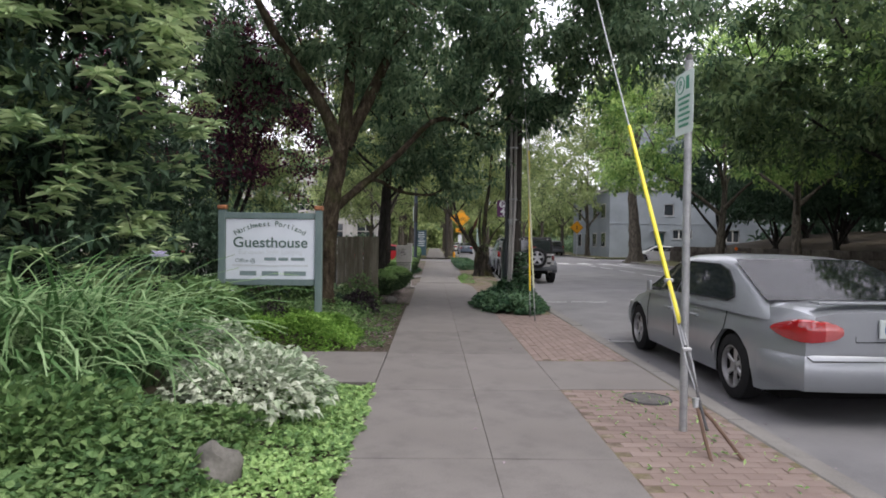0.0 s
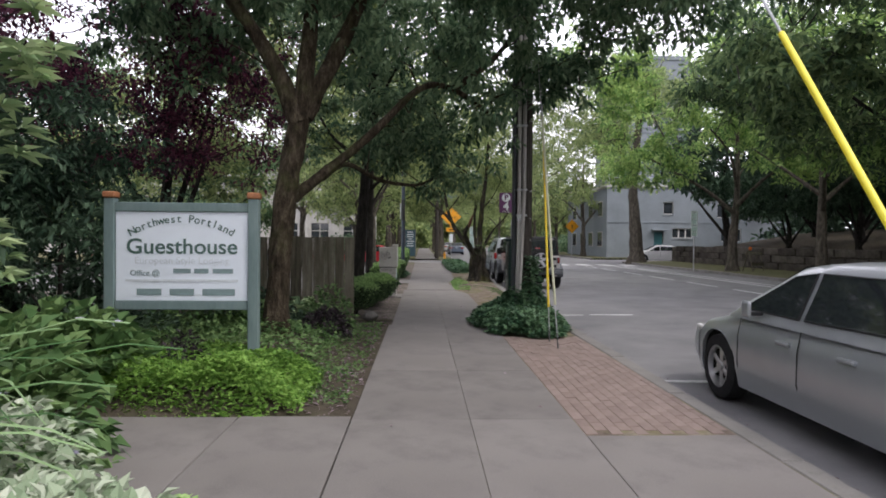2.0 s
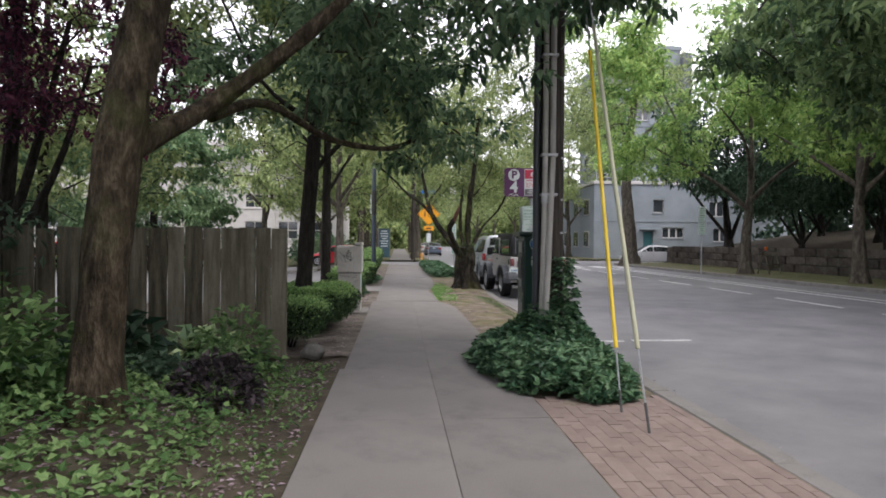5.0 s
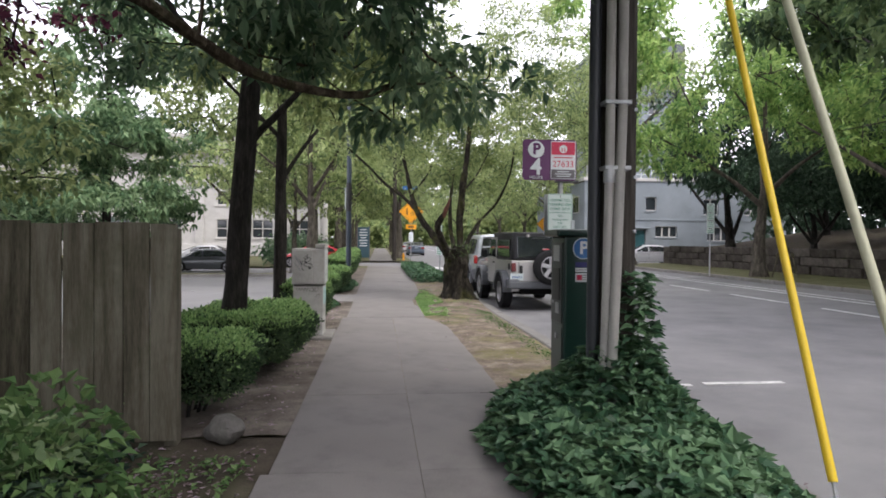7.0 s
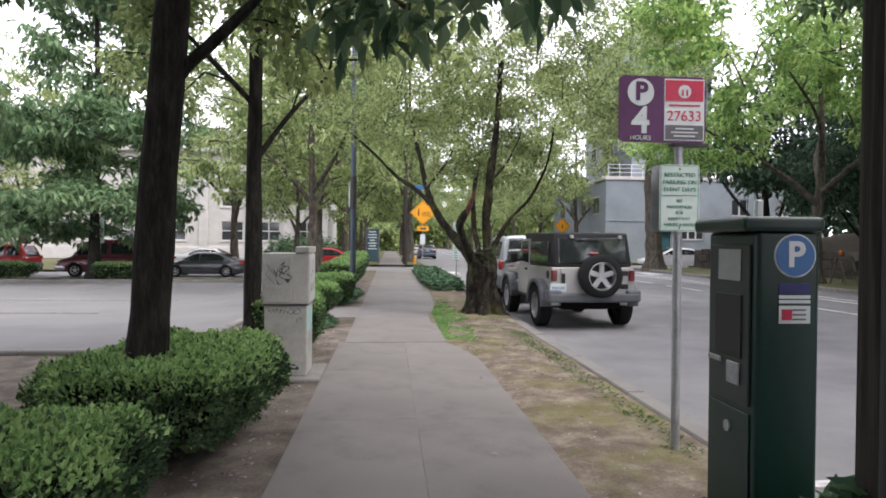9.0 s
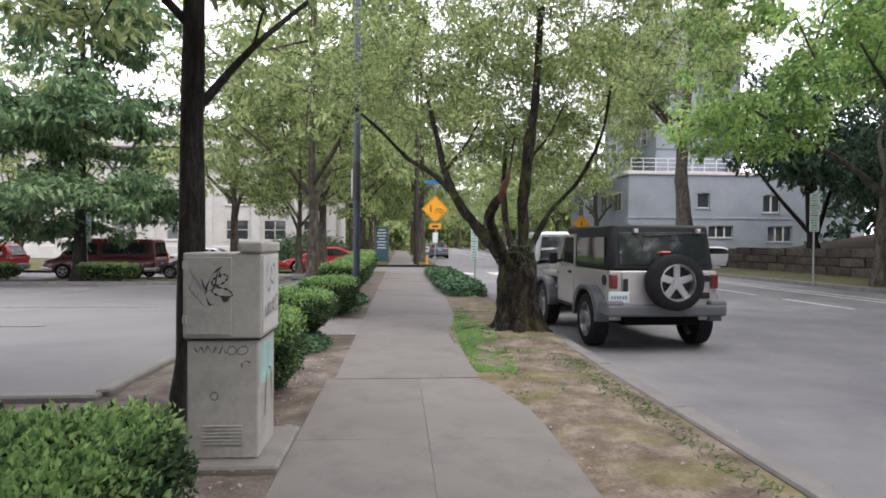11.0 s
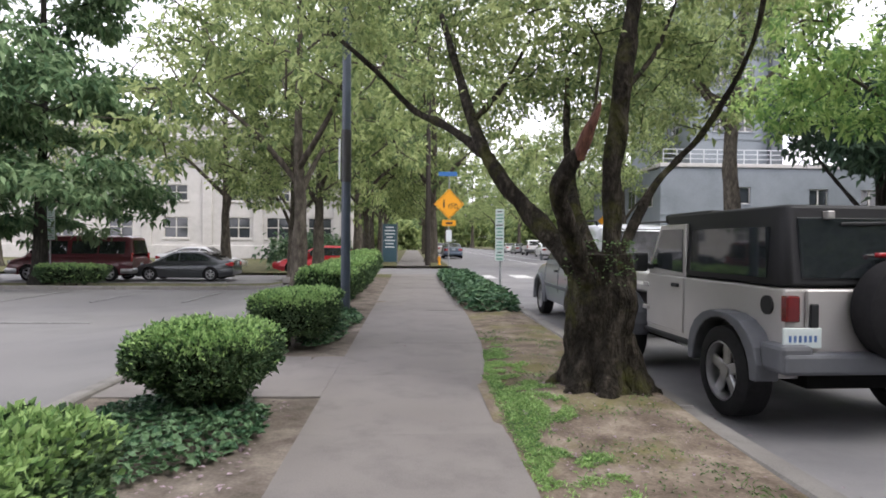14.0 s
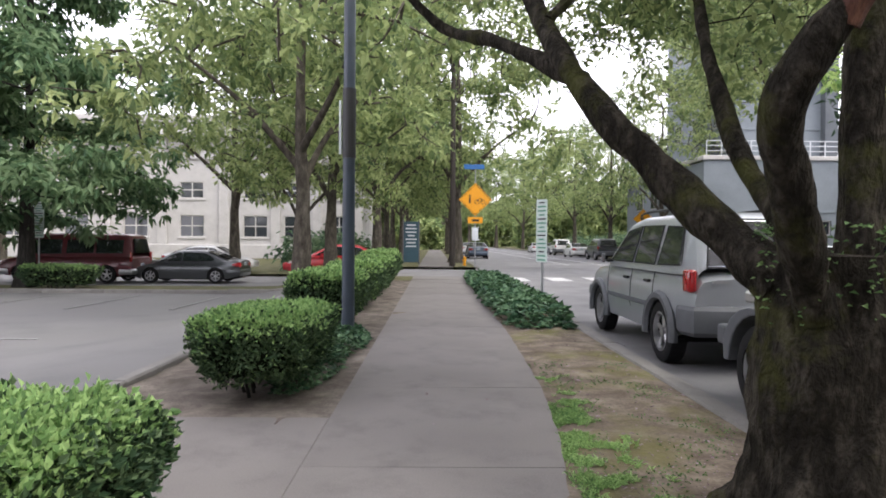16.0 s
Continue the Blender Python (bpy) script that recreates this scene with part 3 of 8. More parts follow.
def hall():
    root = thing("stone_hall", pose(0, 0, -0.44), "cream stone public hall with arched windows and cornice", "building")
    xs = [-44.5, -38.8, -33, -27.5, -22.3, -16.4, -12.6, -8.6]
    low, high = [], []
    for x in xs:
        low.append((x - 1.15, x + 1.15, 2.0, 4.0))
        high.append((x - 1.1, x + 1.1, 5.6, 7.1))
    part("wall", facade_with_holes(-48, -6.4, 0, 12.6, 80, 0.5, low + high), STONE_CREAM, root)
    part("core", box((-47.6, 80.5, 0), (-6.8, 96, 12.2)), STONE_CREAM, root)
    part("plinth", box((-48.2, 79.7, 0), (-6.2, 80.0, 1.3), 0.05), STONE_CREAM, root, "slightly darker stone plinth")
    part("cornice", box((-48.6, 79.2, 11.2), (-5.9, 80.0, 11.75), 0.08), STONE_CREAM, root)
    part("parapet", box((-48.2, 79.75, 12.6), (-6.2, 80.4, 13.3), 0.05), STONE_CREAM, root)
    part("string_course", box((-48.2, 79.8, 9.2), (-6.2, 80.0, 9.45), 0.03), STONE_CREAM, root)
    for x in (-47.6, -41.6, -36, -30.2, -25, -19.3, -14.5, -10.6, -6.8):
        part("pilaster", box((x - 0.45, 79.78, 1.3), (x + 0.45, 80.0, 11.2), 0.03), STONE_CREAM, root)
    for x in xs:
        window_unit(root, x, 2.0, 2.3, 2.0, 80.12)
        window_unit(root, x, 5.6, 2.2, 1.5, 80.12, arch=True)


hall()


def set_window(root, x0, x1, z0, z1, y, lights, sill=True):
    """A framed window in a wall that faces -y."""
    holes = []
    w = (x1 - x0) / lights
    for k in range(lights):
        holes.append((x0 + k * w + 0.06, x0 + (k + 1) * w - 0.06, z0 + 0.07, z1 - 0.07))
    win = part("window", facade_with_holes(x0, x1, z0, z1, y + 0.12, 0.1, holes), WINDOW_FRAME, root)
    for a, b, c, d in holes:
        part("pane", box((a - 0.02, y + 0.16, c - 0.02), (b + 0.02, y + 0.19, d + 0.02)), DARK_GLASS, win)
    if sill:
        part("sill", box((x0 - 0.08, y - 0.06, z0 - 0.1), (x1 + 0.08, y + 0.1, z0 - 0.005), 0.015), GREY_RENDER, win)


def side_windows(root, x, rows, columns, size):
    """Windows on the wall that faces the avenue."""
    for z in rows:
        for y in columns:
            win = part("window", box((x - 0.05, y, z), (x + 0.004, y + size[0], z + size[1]), 0.01), WINDOW_FRAME, root)
            h = size[0] / 2
            for k in range(2):
                part("pane", box((x - 0.075, y + k * h + 0.06, z + 0.07), (x - 0.052, y + (k + 1) * h - 0.06, z + size[1] - 0.07)), DARK_GLASS, win)


def office_block():
    root = thing("office_block", pose(0, 0, 0), "low blue-grey rendered block with roof railing", "building")
    x0, x1, y, h = 17.8, 37.0, 62.0, 6.75
    front = [(24.2, 26.2, 1.9, 2.85, 3), (23.3, 24.3, 4.2, 5.4, 1), (28.6, 30.0, 3.9, 5.3, 2), (32.4, 33.8, 3.9, 5.3, 2), (29.0, 31.0, 1.6, 2.85, 3)]
    door = (22.4, 23.3, 0.1, 2.5)
    part("wall", facade_with_holes(x0, x1, 0, h, y, 0.4, [f[:4] for f in front] + [door]), GREY_RENDER, root)
    part("core", box((x0 + 0.01, y + 0.4, 0), (x1 - 0.01, y + 16, h - 0.1)), GREY_RENDER, root)
    part("coping", box((x0 - 0.12, y - 0.12, h), (x1 + 0.12, y + 16.1, h + 0.28), 0.03), STONE_CREAM, root, "pale roof coping")
    part("string_course", box((x0 - 0.05, y - 0.05, 3.35), (x1 + 0.05, y, 3.5), 0.01), GREY_RENDER, root)
    for a, b, c, d, k in front:
        set_window(root, a, b, c, d, y, k)
    leaf = part("door", box((door[0] + 0.05, y + 0.1, door[2]), (door[1] - 0.05, y + 0.18, door[3] - 0.05), 0.01), plain("teal_door_paint", (0.02, 0.09, 0.1), rough=0.5), root, "dark teal entrance door")
    part("door_handle", box((door[1] - 0.22, y + 0.04, 1.1), (door[1] - 0.16, y + 0.1, 1.25), 0.01), GALV, leaf)
    part("canopy", box((door[0] - 0.3, y - 0.5, 2.62), (door[1] + 0.3, y + 0.0, 2.74), 0.02), GREY_RENDER, root)
    side_windows(root, x0, (1.0, 4.0), (63.4, 66.8, 70.2, 73.6), (1.5, 1.5))
    rail = plain("pale_railing_metal", (0.5, 0.52, 0.53), rough=0.4, metal=0.6)
    bm = bmesh.new()
    for k in range(20):
        x = x0 + 0.3 + (x1 - x0 - 0.6) * k / 19
        add_box(bm, (x - 0.03, y + 0.3, h + 0.28), (x + 0.03, y + 0.36, h + 1.3))
    for z in (0.62, 0.96, 1.28):
        add_box(bm, (x0 + 0.3, y + 0.31, h + z), (x1 - 0.3, y + 0.35, h + z + 0.05))
    part("railing", bm, rail, root, "pale metal roof railing")


def office_tower():
    root = thing("office_tower", pose(0, 0, 0), "blue-grey rendered office tower with small dark windows", "building")
    x0, x1, y, h = 20.6, 26.4, 63.6, 19.5
    wins = [(x, x + 1.15, z, z + 1.35) for z in (9.6, 12.9, 16.2) for x in (22.3, 24.2)]
    part("wall", facade_with_holes(x0, x1, 6.8, h, y, 0.4, wins), GREY_RENDER, root)
    part("core", box((x0 + 0.01, y + 0.4, 6.8), (x1 - 0.01, 76, h - 0.1)), GREY_RENDER, root)
    # Added box for the recessed edge; its shade is put into the darker render.
    part("recess_strip", box((x1 + 0.004, y - 0.5, 6.8), (x1 + 0.9, y + 9, h - 0.3), 0.02), GREY_RENDER_SHADED, root, "darker strip standing in for the shaded recess at the corner")
    part("parapet", box((x0 - 0.1, y - 0.1, h), (x1 + 0.1, 76.1, h + 0.4), 0.03), GREY_RENDER, root)
    for a, b, c, d in wins:
        set_window(root, a, b, c, d, y, 2)
    for z in (9.0, 12.3, 15.6):
        part("string_course", box((x0 - 0.04, y - 0.06, z), (x1, y, z + 0.14), 0.01), GREY_RENDER, root)
    side_windows(root, x0, (9.6, 12.9, 16.2), (65.4, 69.0, 72.6), (1.4, 1.4))


GREY_RENDER_SHADED = mat("shaded_grey_render", ((0.075, 0.085, 0.095), (0.1, 0.112, 0.124), (0.125, 0.138, 0.15)), scale=0.6, fine=10, rough=0.85, bump=0.1)
office_block()
office_tower()


# ---- paving bricks beside the kerb ----
def brick_field(y0, y1, part_y1, root, lengthways=False):
    me = piece_kit("brick", (0.199, 0.097, 0.06), 0.004, BRICK)
    rest = bmesh.new()
    rng = random.Random(5)
    bw, bl = (0.1, 0.202) if lengthways else (0.202, 0.1)
    row = 0
    y = y0
    while y < y1:
        x = 1.29
        col = 0
        if not lengthways and row % 2:
            x += 0.1
        while x < 2.4:
            w = min(bw, 2.455 - x)
            yy = y + (0.1 if lengthways and col % 2 else 0.0)
            base = pose(x + w / 2, yy + bl / 2, -0.002 + rng.uniform(-0.0025, 0.0025), rng.uniform(-0.6, 0.6), rng.uniform(-0.4, 0.4), rng.uniform(-0.6, 0.6))
            m = base @ Matrix.Diagonal((w / bw, 1, 1, 1))
            if lengthways:
                m = m @ pose(0, 0, 0, 0, 0, 90)
            if y < part_y1:
                ob = mesh_part("brick", me, root)
                ob.matrix_basis = m
            else:
                add_box(rest, (-0.0995, -0.0485, -0.06), (0.0995, 0.0485, 0), 0, 1, m)
            x += bw
            col += 1
        y += bl
        row += 1
    if len(rest.verts):
        tagged(part("brick", rest, BRICK_FAR, root), kind="stuff")
    else:
        rest.free()


bricks_south = thing("brick_paving", pose(0, 0, 0), "weathered red brick paving beside the kerb", "brick paving", kind="structure")
brick_field(1.0, 2.9, 0.0, bricks_south)
brick_field(2.9, 6.08, 6.2, bricks_south)
bricks_north = thing("brick_paving", pose(0, 0, 0), "weathered red brick paving beside the kerb", "brick paving", kind="structure")
brick_field(7.6, 12.4, 10.4, bricks_north, True)


# ---- trees ----
def limb_cloud(rng, root_pts, centers, bm, radius, wander=0.25, forks=True):
    """Twigs from the nearest limb points out to the clumps, joined into the trunk's wood."""
    nodes = [Vector(p) for p in root_pts]
    order = sorted(range(len(centers)), key=lambda i: min((Vector(centers[i]) - p).length for p in nodes[: len(root_pts)]))
    for i in order:
        c = Vector(centers[i])
        near = min(nodes, key=lambda p: (c - p).length + max(0.0, p.z - c.z) * 0.7)
        d = (c - near).length
        if d < 0.12:
            continue
        mid = (near + c) / 2 + Vector(rng.normal(size=3)) * d * wander * 0.5 + Vector((0, 0, d * 0.08))
        r0 = radius * min(1.0, 0.35 + d * 0.25)
        add_tube(bm, [near, mid, c], [r0, r0 * 0.7, r0 * 0.3], 4, closed=False)
        nodes += [mid, c]


def make_tree(name, base, trunk, blobs, count, per, spread, leaf, bark, leaves, label, limbs=(), seed=1, flat=0.6, twig=0.03, hang=0.3, m=None, skip=2, hollow=0.45, sides=10, group="", wobble=0.19, gap=-0.1, grain=1.1):
    """A tree: a tapered wobbly trunk, limbs, twigs and a crown of leaf clumps. Local to its base."""
    rng = np.random.default_rng(seed)
    root = thing(name, m if m is not None else pose(*base), label, "tree", group)
    b = Vector(base)
    loc = lambda p: Vector(p) - b
    wood = bmesh.new()
    nodes = []
    for pts, r0, r1 in (trunk, *limbs):
        path = smooth_path([loc(p) for p in pts], 5 if wobble < 0.25 else 9)
        n = len(path)
        radii = [r0 + (r1 - r0) * (i / (n - 1)) ** 0.8 for i in range(n)]
        if pts is trunk[0]:
            radii = [r * (1 + (0.55 if wobble < 0.25 else 0.5) * math.exp(-max(0.0, p.z) / (0.2 if wobble < 0.25 else 0.16))) for r, p in zip(radii, path)]
            path[0] = path[0] - Vector((0, 0, 0.12))
        add_tube(wood, path, radii, sides if r0 > 0.06 else 7, wobble, seed)
        nodes += [p for p in path if p.z > 1.5]
    centers = blob_points(rng, [(c[0] - b.x, c[1] - b.y, c[2] - b.z, *c[3:]) for c in blobs], count, hollow, gap=gap, grain=grain)
    limb_cloud(rng, nodes, centers[::skip], wood, twig)
    part("trunk", wood, bark, root, smooth=True)
    world_c = centers + np.array(b) if m is None else centers + np.array(m.translation)
    v, t = clumps(rng, world_c, per, spread, flat, leaf[0], leaf[1], hang)
    v = v - (np.array(b) if m is None else np.array(m.translation))
    mesh_part("crown", np_mesh("crown", v, t, leaves), root)
    return root


T1 = (-1.78, 11.3, 0.2)
make_tree("maple_tree", T1,
          ([(-1.95, 11.25, 0.15), (-1.92, 11.35, 1.2), (-1.85, 11.45, 2.2), (-1.68, 11.6, 3.3)], 0.152, 0.145),
          [(-2.6, 10.6, 6.6, 3.0, 2.6, 2.2), (-0.6, 12.4, 5.8, 2.3, 2.4, 1.7), (1.6, 13.0, 5.0, 1.7, 1.5, 1.9), (-0.1, 14.9, 3.7, 1.2, 1.5, 0.9), (-3.6, 12.6, 5.2, 1.8, 2.0, 1.6), (0.9, 10.0, 6.2, 2.0, 2.4, 1.3), (3.2, 12.4, 6.2, 1.8, 2.2, 1.3), (1.4, 16.0, 5.6, 2.0, 2.0, 1.5), (4.6, 13.2, 6.4, 1.6, 2.0, 1.5), (2.2, 13.4, 4.7, 1.1, 1.0, 1.0), (3.4, 11.0, 5.6, 1.4, 1.4, 0.9), (0.3, 15.4, 2.8, 0.6, 0.6, 0.45), (1.0, 15.8, 3.1, 0.55, 0.55, 0.4), (-0.8, 15.6, 3.2, 0.8, 0.8, 0.5)],
          2000, 30, 0.28, (0.162, 0.07), BARK, LEAF_MID, "maple tree with grey-brown forked trunk leaning over the pavement",
          limbs=[([(-1.7, 11.55, 3.1), (-2.1, 11.5, 4.0), (-2.9, 11.3, 5.2), (-3.6, 11.1, 6.6)], 0.15, 0.05),
                 ([(-1.68, 11.6, 3.2), (-1.6, 11.7, 4.3), (-1.5, 11.8, 6.2)], 0.16, 0.06),
                 ([(-1.66, 11.6, 3.2), (-1.2, 11.8, 4.2), (-0.6, 12.0, 5.6), (-0.2, 12.3, 6.6)], 0.15, 0.05),
                 ([(-1.85, 11.45, 2.0), (-1.4, 12.1, 2.5), (-0.75, 12.3, 3.1), (-0.05, 12.6, 3.85), (0.5, 13.0, 3.95), (1.3, 13.6, 3.6)], 0.092, 0.035),
                 ([(-1.5, 12.3, 2.42), (-1.25, 13.3, 2.75), (-0.75, 14.3, 2.58), (-0.1, 14.8, 2.55), (0.3, 15.2, 2.75)], 0.055, 0.025),
                 ([(0.5, 13.0, 3.95), (1.2, 13.0, 4.5), (1.8, 13.2, 5.4)], 0.06, 0.03)], seed=11, hang=0.5, gap=0.0, grain=0.9)


def avenue_tree(x, y, r, h, seed, lean=0.0, low=3.4, leaves=LEAF_MID, bark=BARK_DARK, width=2.4, count=460, per=34, leaf=(0.15, 0.065), label="avenue tree with dark straight trunk and thin crown", spread=0.3):
    top = (x + lean, y, h)
    blobs = [(x + lean * 0.6, y, low + (h - low) * 0.62, width, width, (h - low) * 0.42), (x + width * 0.45, y - width * 0.4, low + 0.9, width * 0.6, width * 0.7, 0.8), (x - width * 0.5, y + width * 0.4, low + 1.2, width * 0.6, width * 0.7, 0.9)]
    rs = random.Random(seed)
    limbs = []
    for k in range(6):
        a = k * 2.4 + rs.random()
        z = low - 0.6 + k * (h - low) * 0.11
        q = width * rs.uniform(0.55, 0.9)
        limbs.append(([(x + lean * z / h, y, z), (x + math.cos(a) * q * 0.45, y + math.sin(a) * q * 0.45, z + 0.7), (x + math.cos(a) * q, y + math.sin(a) * q, z + 1.4 + rs.random())], r * 0.36, 0.02))
    return make_tree("avenue_tree", (x, y, 0), ([(x, y, 0), (x + lean * 0.2, y, h * 0.25), (x + lean * 0.5, y, h * 0.55), top], r, 0.05), blobs, count, per, spread, leaf, bark, leaves, label, limbs, seed, gap=0.0, grain=0.9)


avenue_tree(-1.47, 16.93, 0.15, 9.5, 21, lean=0.8, low=3.1, width=2.3, count=520, leaves=LEAF_MID, label="avenue tree with dark ivy-scarred trunk behind the hedge")
avenue_tree(-1.47, 20.34, 0.12, 9.0, 22, lean=0.1, low=3.0, width=2.4, count=560, leaves=LEAF_PALE, label="slim avenue tree with dark trunk beside the cabinet")

# the old pollarded cherry on the earth strip
CH = (1.99, 24.47, 0.02)
cherry = make_tree("cherry_tree", CH,
          ([(2.0, 24.47, 0.0), (1.99, 24.47, 0.2), (1.97, 24.47, 0.45), (1.96, 24.46, 0.8), (1.97, 24.45, 1.08), (1.97, 24.44, 1.24)], 0.265, 0.25),
          [(1.9, 25.4, 4.0, 2.0, 1.7, 1.2), (0.6, 27.0, 4.4, 1.8, 1.8, 1.0), (3.1, 24.6, 4.0, 1.4, 1.5, 1.0), (1.95, 24.9, 2.9, 0.6, 0.6, 0.6), (2.6, 26.8, 3.2, 1.3, 1.3, 0.9), (1.8, 25.4, 5.4, 2.6, 2.3, 1.3), (-0.4, 27.2, 4.6, 1.5, 1.6, 1.0), (3.4, 27.6, 5.8, 2.2, 2.2, 1.6), (4.6, 26.0, 5.2, 1.8, 2.0, 1.4), (1.5, 28.8, 3.7, 1.3, 1.3, 0.8), (2.2, 29.6, 5.2, 1.8, 1.6, 1.4), (1.3, 24.9, 3.3, 0.9, 0.9, 0.8), (2.9, 25.6, 3.0, 0.9, 1.0, 0.8), (3.6, 29.5, 3.6, 1.3, 1.3, 0.9), (4.2, 30.5, 4.9, 1.5, 1.5, 1.2), (2.6, 28.2, 4.4, 1.5, 1.5, 1.0), (2.4, 25.5, 6.6, 2.2, 2.0, 1.2), (4.4, 27.0, 6.9, 2.0, 2.0, 1.3), (0.8, 27.0, 6.2, 1.8, 1.8, 1.0)],
          2100, 25, 0.25, (0.088, 0.047), BARK_MOSS, LEAF_PALE, "old gnarled cherry tree with swollen mossy trunk",
          limbs=[([(1.8, 24.5, 1.1), (1.55, 24.8, 1.45), (1.06, 25.3, 2.2), (0.85, 26.3, 3.3), (0.7, 27.3, 4.3)], 0.115, 0.032),
                 ([(1.1, 25.25, 2.15), (0.72, 26.0, 2.6), (0.35, 26.6, 2.9), (-0.15, 26.6, 3.4), (-0.7, 26.8, 3.9)], 0.062, 0.022),
                 ([(1.82, 24.3, 1.0), (1.6, 24.1, 1.42), (1.47, 23.95, 1.72), (1.53, 23.86, 1.9), (1.6, 23.8, 2.02)], 0.09, 0.048),
                 ([(2.05, 24.4, 1.2), (2.03, 24.35, 1.9), (2.08, 24.25, 2.7), (2.14, 24.26, 3.1), (2.2, 24.3, 3.6), (2.26, 24.4, 4.2), (2.3, 24.4, 4.9)], 0.095, 0.045),
                 ([(2.12, 24.45, 1.2), (2.5, 24.6, 1.85), (2.95, 24.6, 2.35), (3.2, 24.3, 3.0), (3.3, 24.2, 3.7)], 0.046, 0.02),
                 ([(1.95, 24.6, 1.2), (1.9, 25.1, 1.75), (1.95, 25.6, 2.4), (2.1, 26.2, 3.2)], 0.07, 0.03),
                 ([(2.1, 24.27, 2.6), (2.45, 24.5, 3.0), (2.8, 24.9, 3.6)], 0.03, 0.012),
                 ([(0.98, 25.6, 2.6), (1.3, 25.9, 3.0), (1.7, 26.4, 3.7)], 0.035, 0.014),
                 ([(1.5, 23.9, 1.78), (1.72, 23.95, 2.2), (1.85, 24.1, 2.9)], 0.03, 0.012),
                 *[([(2.0 + 0.13 * math.cos(a), 24.47 + 0.13 * math.sin(a), 0.5), (2.0 + 0.27 * math.cos(a), 24.47 + 0.27 * math.sin(a), 0.17), (2.0 + q * math.cos(a), 24.47 + q * math.sin(a), -0.03)], 0.16, 0.08) for a, q in ((-2.5, 0.5), (-1.75, 0.44), (-0.8, 0.46), (0.3, 0.34), (1.4, 0.45), (2.6, 0.5))]],
          seed=31, twig=0.014, sides=26, wobble=0.34)
part("broken_wood", tube(smooth_path([(-0.4, -0.66, 1.94), (-0.36, -0.72, 2.1), (-0.3, -0.78, 2.26), (-0.27, -0.8, 2.36)], 3), [0.05, 0.05, 0.048, 0.046, 0.042, 0.038, 0.03, 0.022, 0.014, 0.004], 11, 0.4, 5), mat("red_broken_wood", ((0.03, 0.013, 0.009), (0.085, 0.032, 0.02), (0.17, 0.075, 0.045)), scale=9, fine=40, rough=0.9, bump=0.8, stretch=(4, 4, 0.5)), cherry, "red-brown splintered wood of a broken limb")

# purple plum, dark shrubs and the bright rhododendron in the garden
make_tree("plum_tree", (-5.6, 16.2, 0), ([(-5.6, 16.2, 0), (-5.5, 16.2, 1.6), (-5.3, 16.1, 3.2), (-5.2, 16.0, 5)], 0.16, 0.06),
          [(-5.6, 15.6, 5.2, 3.2, 2.8, 2.6), (-4.2, 15.0, 3.6, 1.6, 1.8, 1.2), (-7.4, 15.4, 4.0, 1.8, 1.8, 1.5), (-6.4, 14.6, 6.4, 2.4, 1.8, 1.6), (-4.6, 14.4, 5.4, 1.6, 1.6, 1.3), (-6.6, 13.6, 4.6, 1.8, 1.4, 1.4), (-3.8, 14.2, 4.4, 1.1, 1.2, 1.2), (-4.2, 14.6, 5.8, 1.2, 1.2, 1.2), (-5.3, 14.2, 6.8, 1.5, 1.3, 1.2)], 1250, 34, 0.3, (0.1, 0.055), BARK_DARK, LEAF_PLUM, "purple-leaved plum tree in the garden",
          limbs=[([(-5.5, 16.2, 1.2), (-4.9, 15.9, 2.6), (-4.2, 15.4, 4.2)], 0.09, 0.03), ([(-5.5, 16.2, 1.3), (-6.2, 16.0, 2.8), (-7.2, 15.6, 4.4)], 0.09, 0.03), ([(-5.5, 16.2, 1.0), (-5.0, 16.6, 2.4), (-4.6, 16.8, 4.0)], 0.08, 0.03)], seed=41, gap=0.02, grain=0.8)
make_tree("garden_tree", (-6.5, 19.0, 0), ([(-6.5, 19.0, 0), (-6.5, 19.0, 2.5), (-6.4, 19.0, 6)], 0.14, 0.05),
          [(-6.2, 19.0, 4.6, 1.8, 1.6, 2.4), (-4.9, 19.2, 2.9, 1.0, 1.0, 1.2), (-8.2, 18.6, 3, 1.8, 1.6, 1.6), (-4.4, 19.3, 6.2, 1.7, 1.5, 1.5), (-3.3, 19.8, 7.0, 1.4, 1.4, 1.2)], 420, 34, 0.4, (0.16, 0.075), BARK_DARK, LEAF_PALE, "leafy garden tree behind the board fence", seed=42)


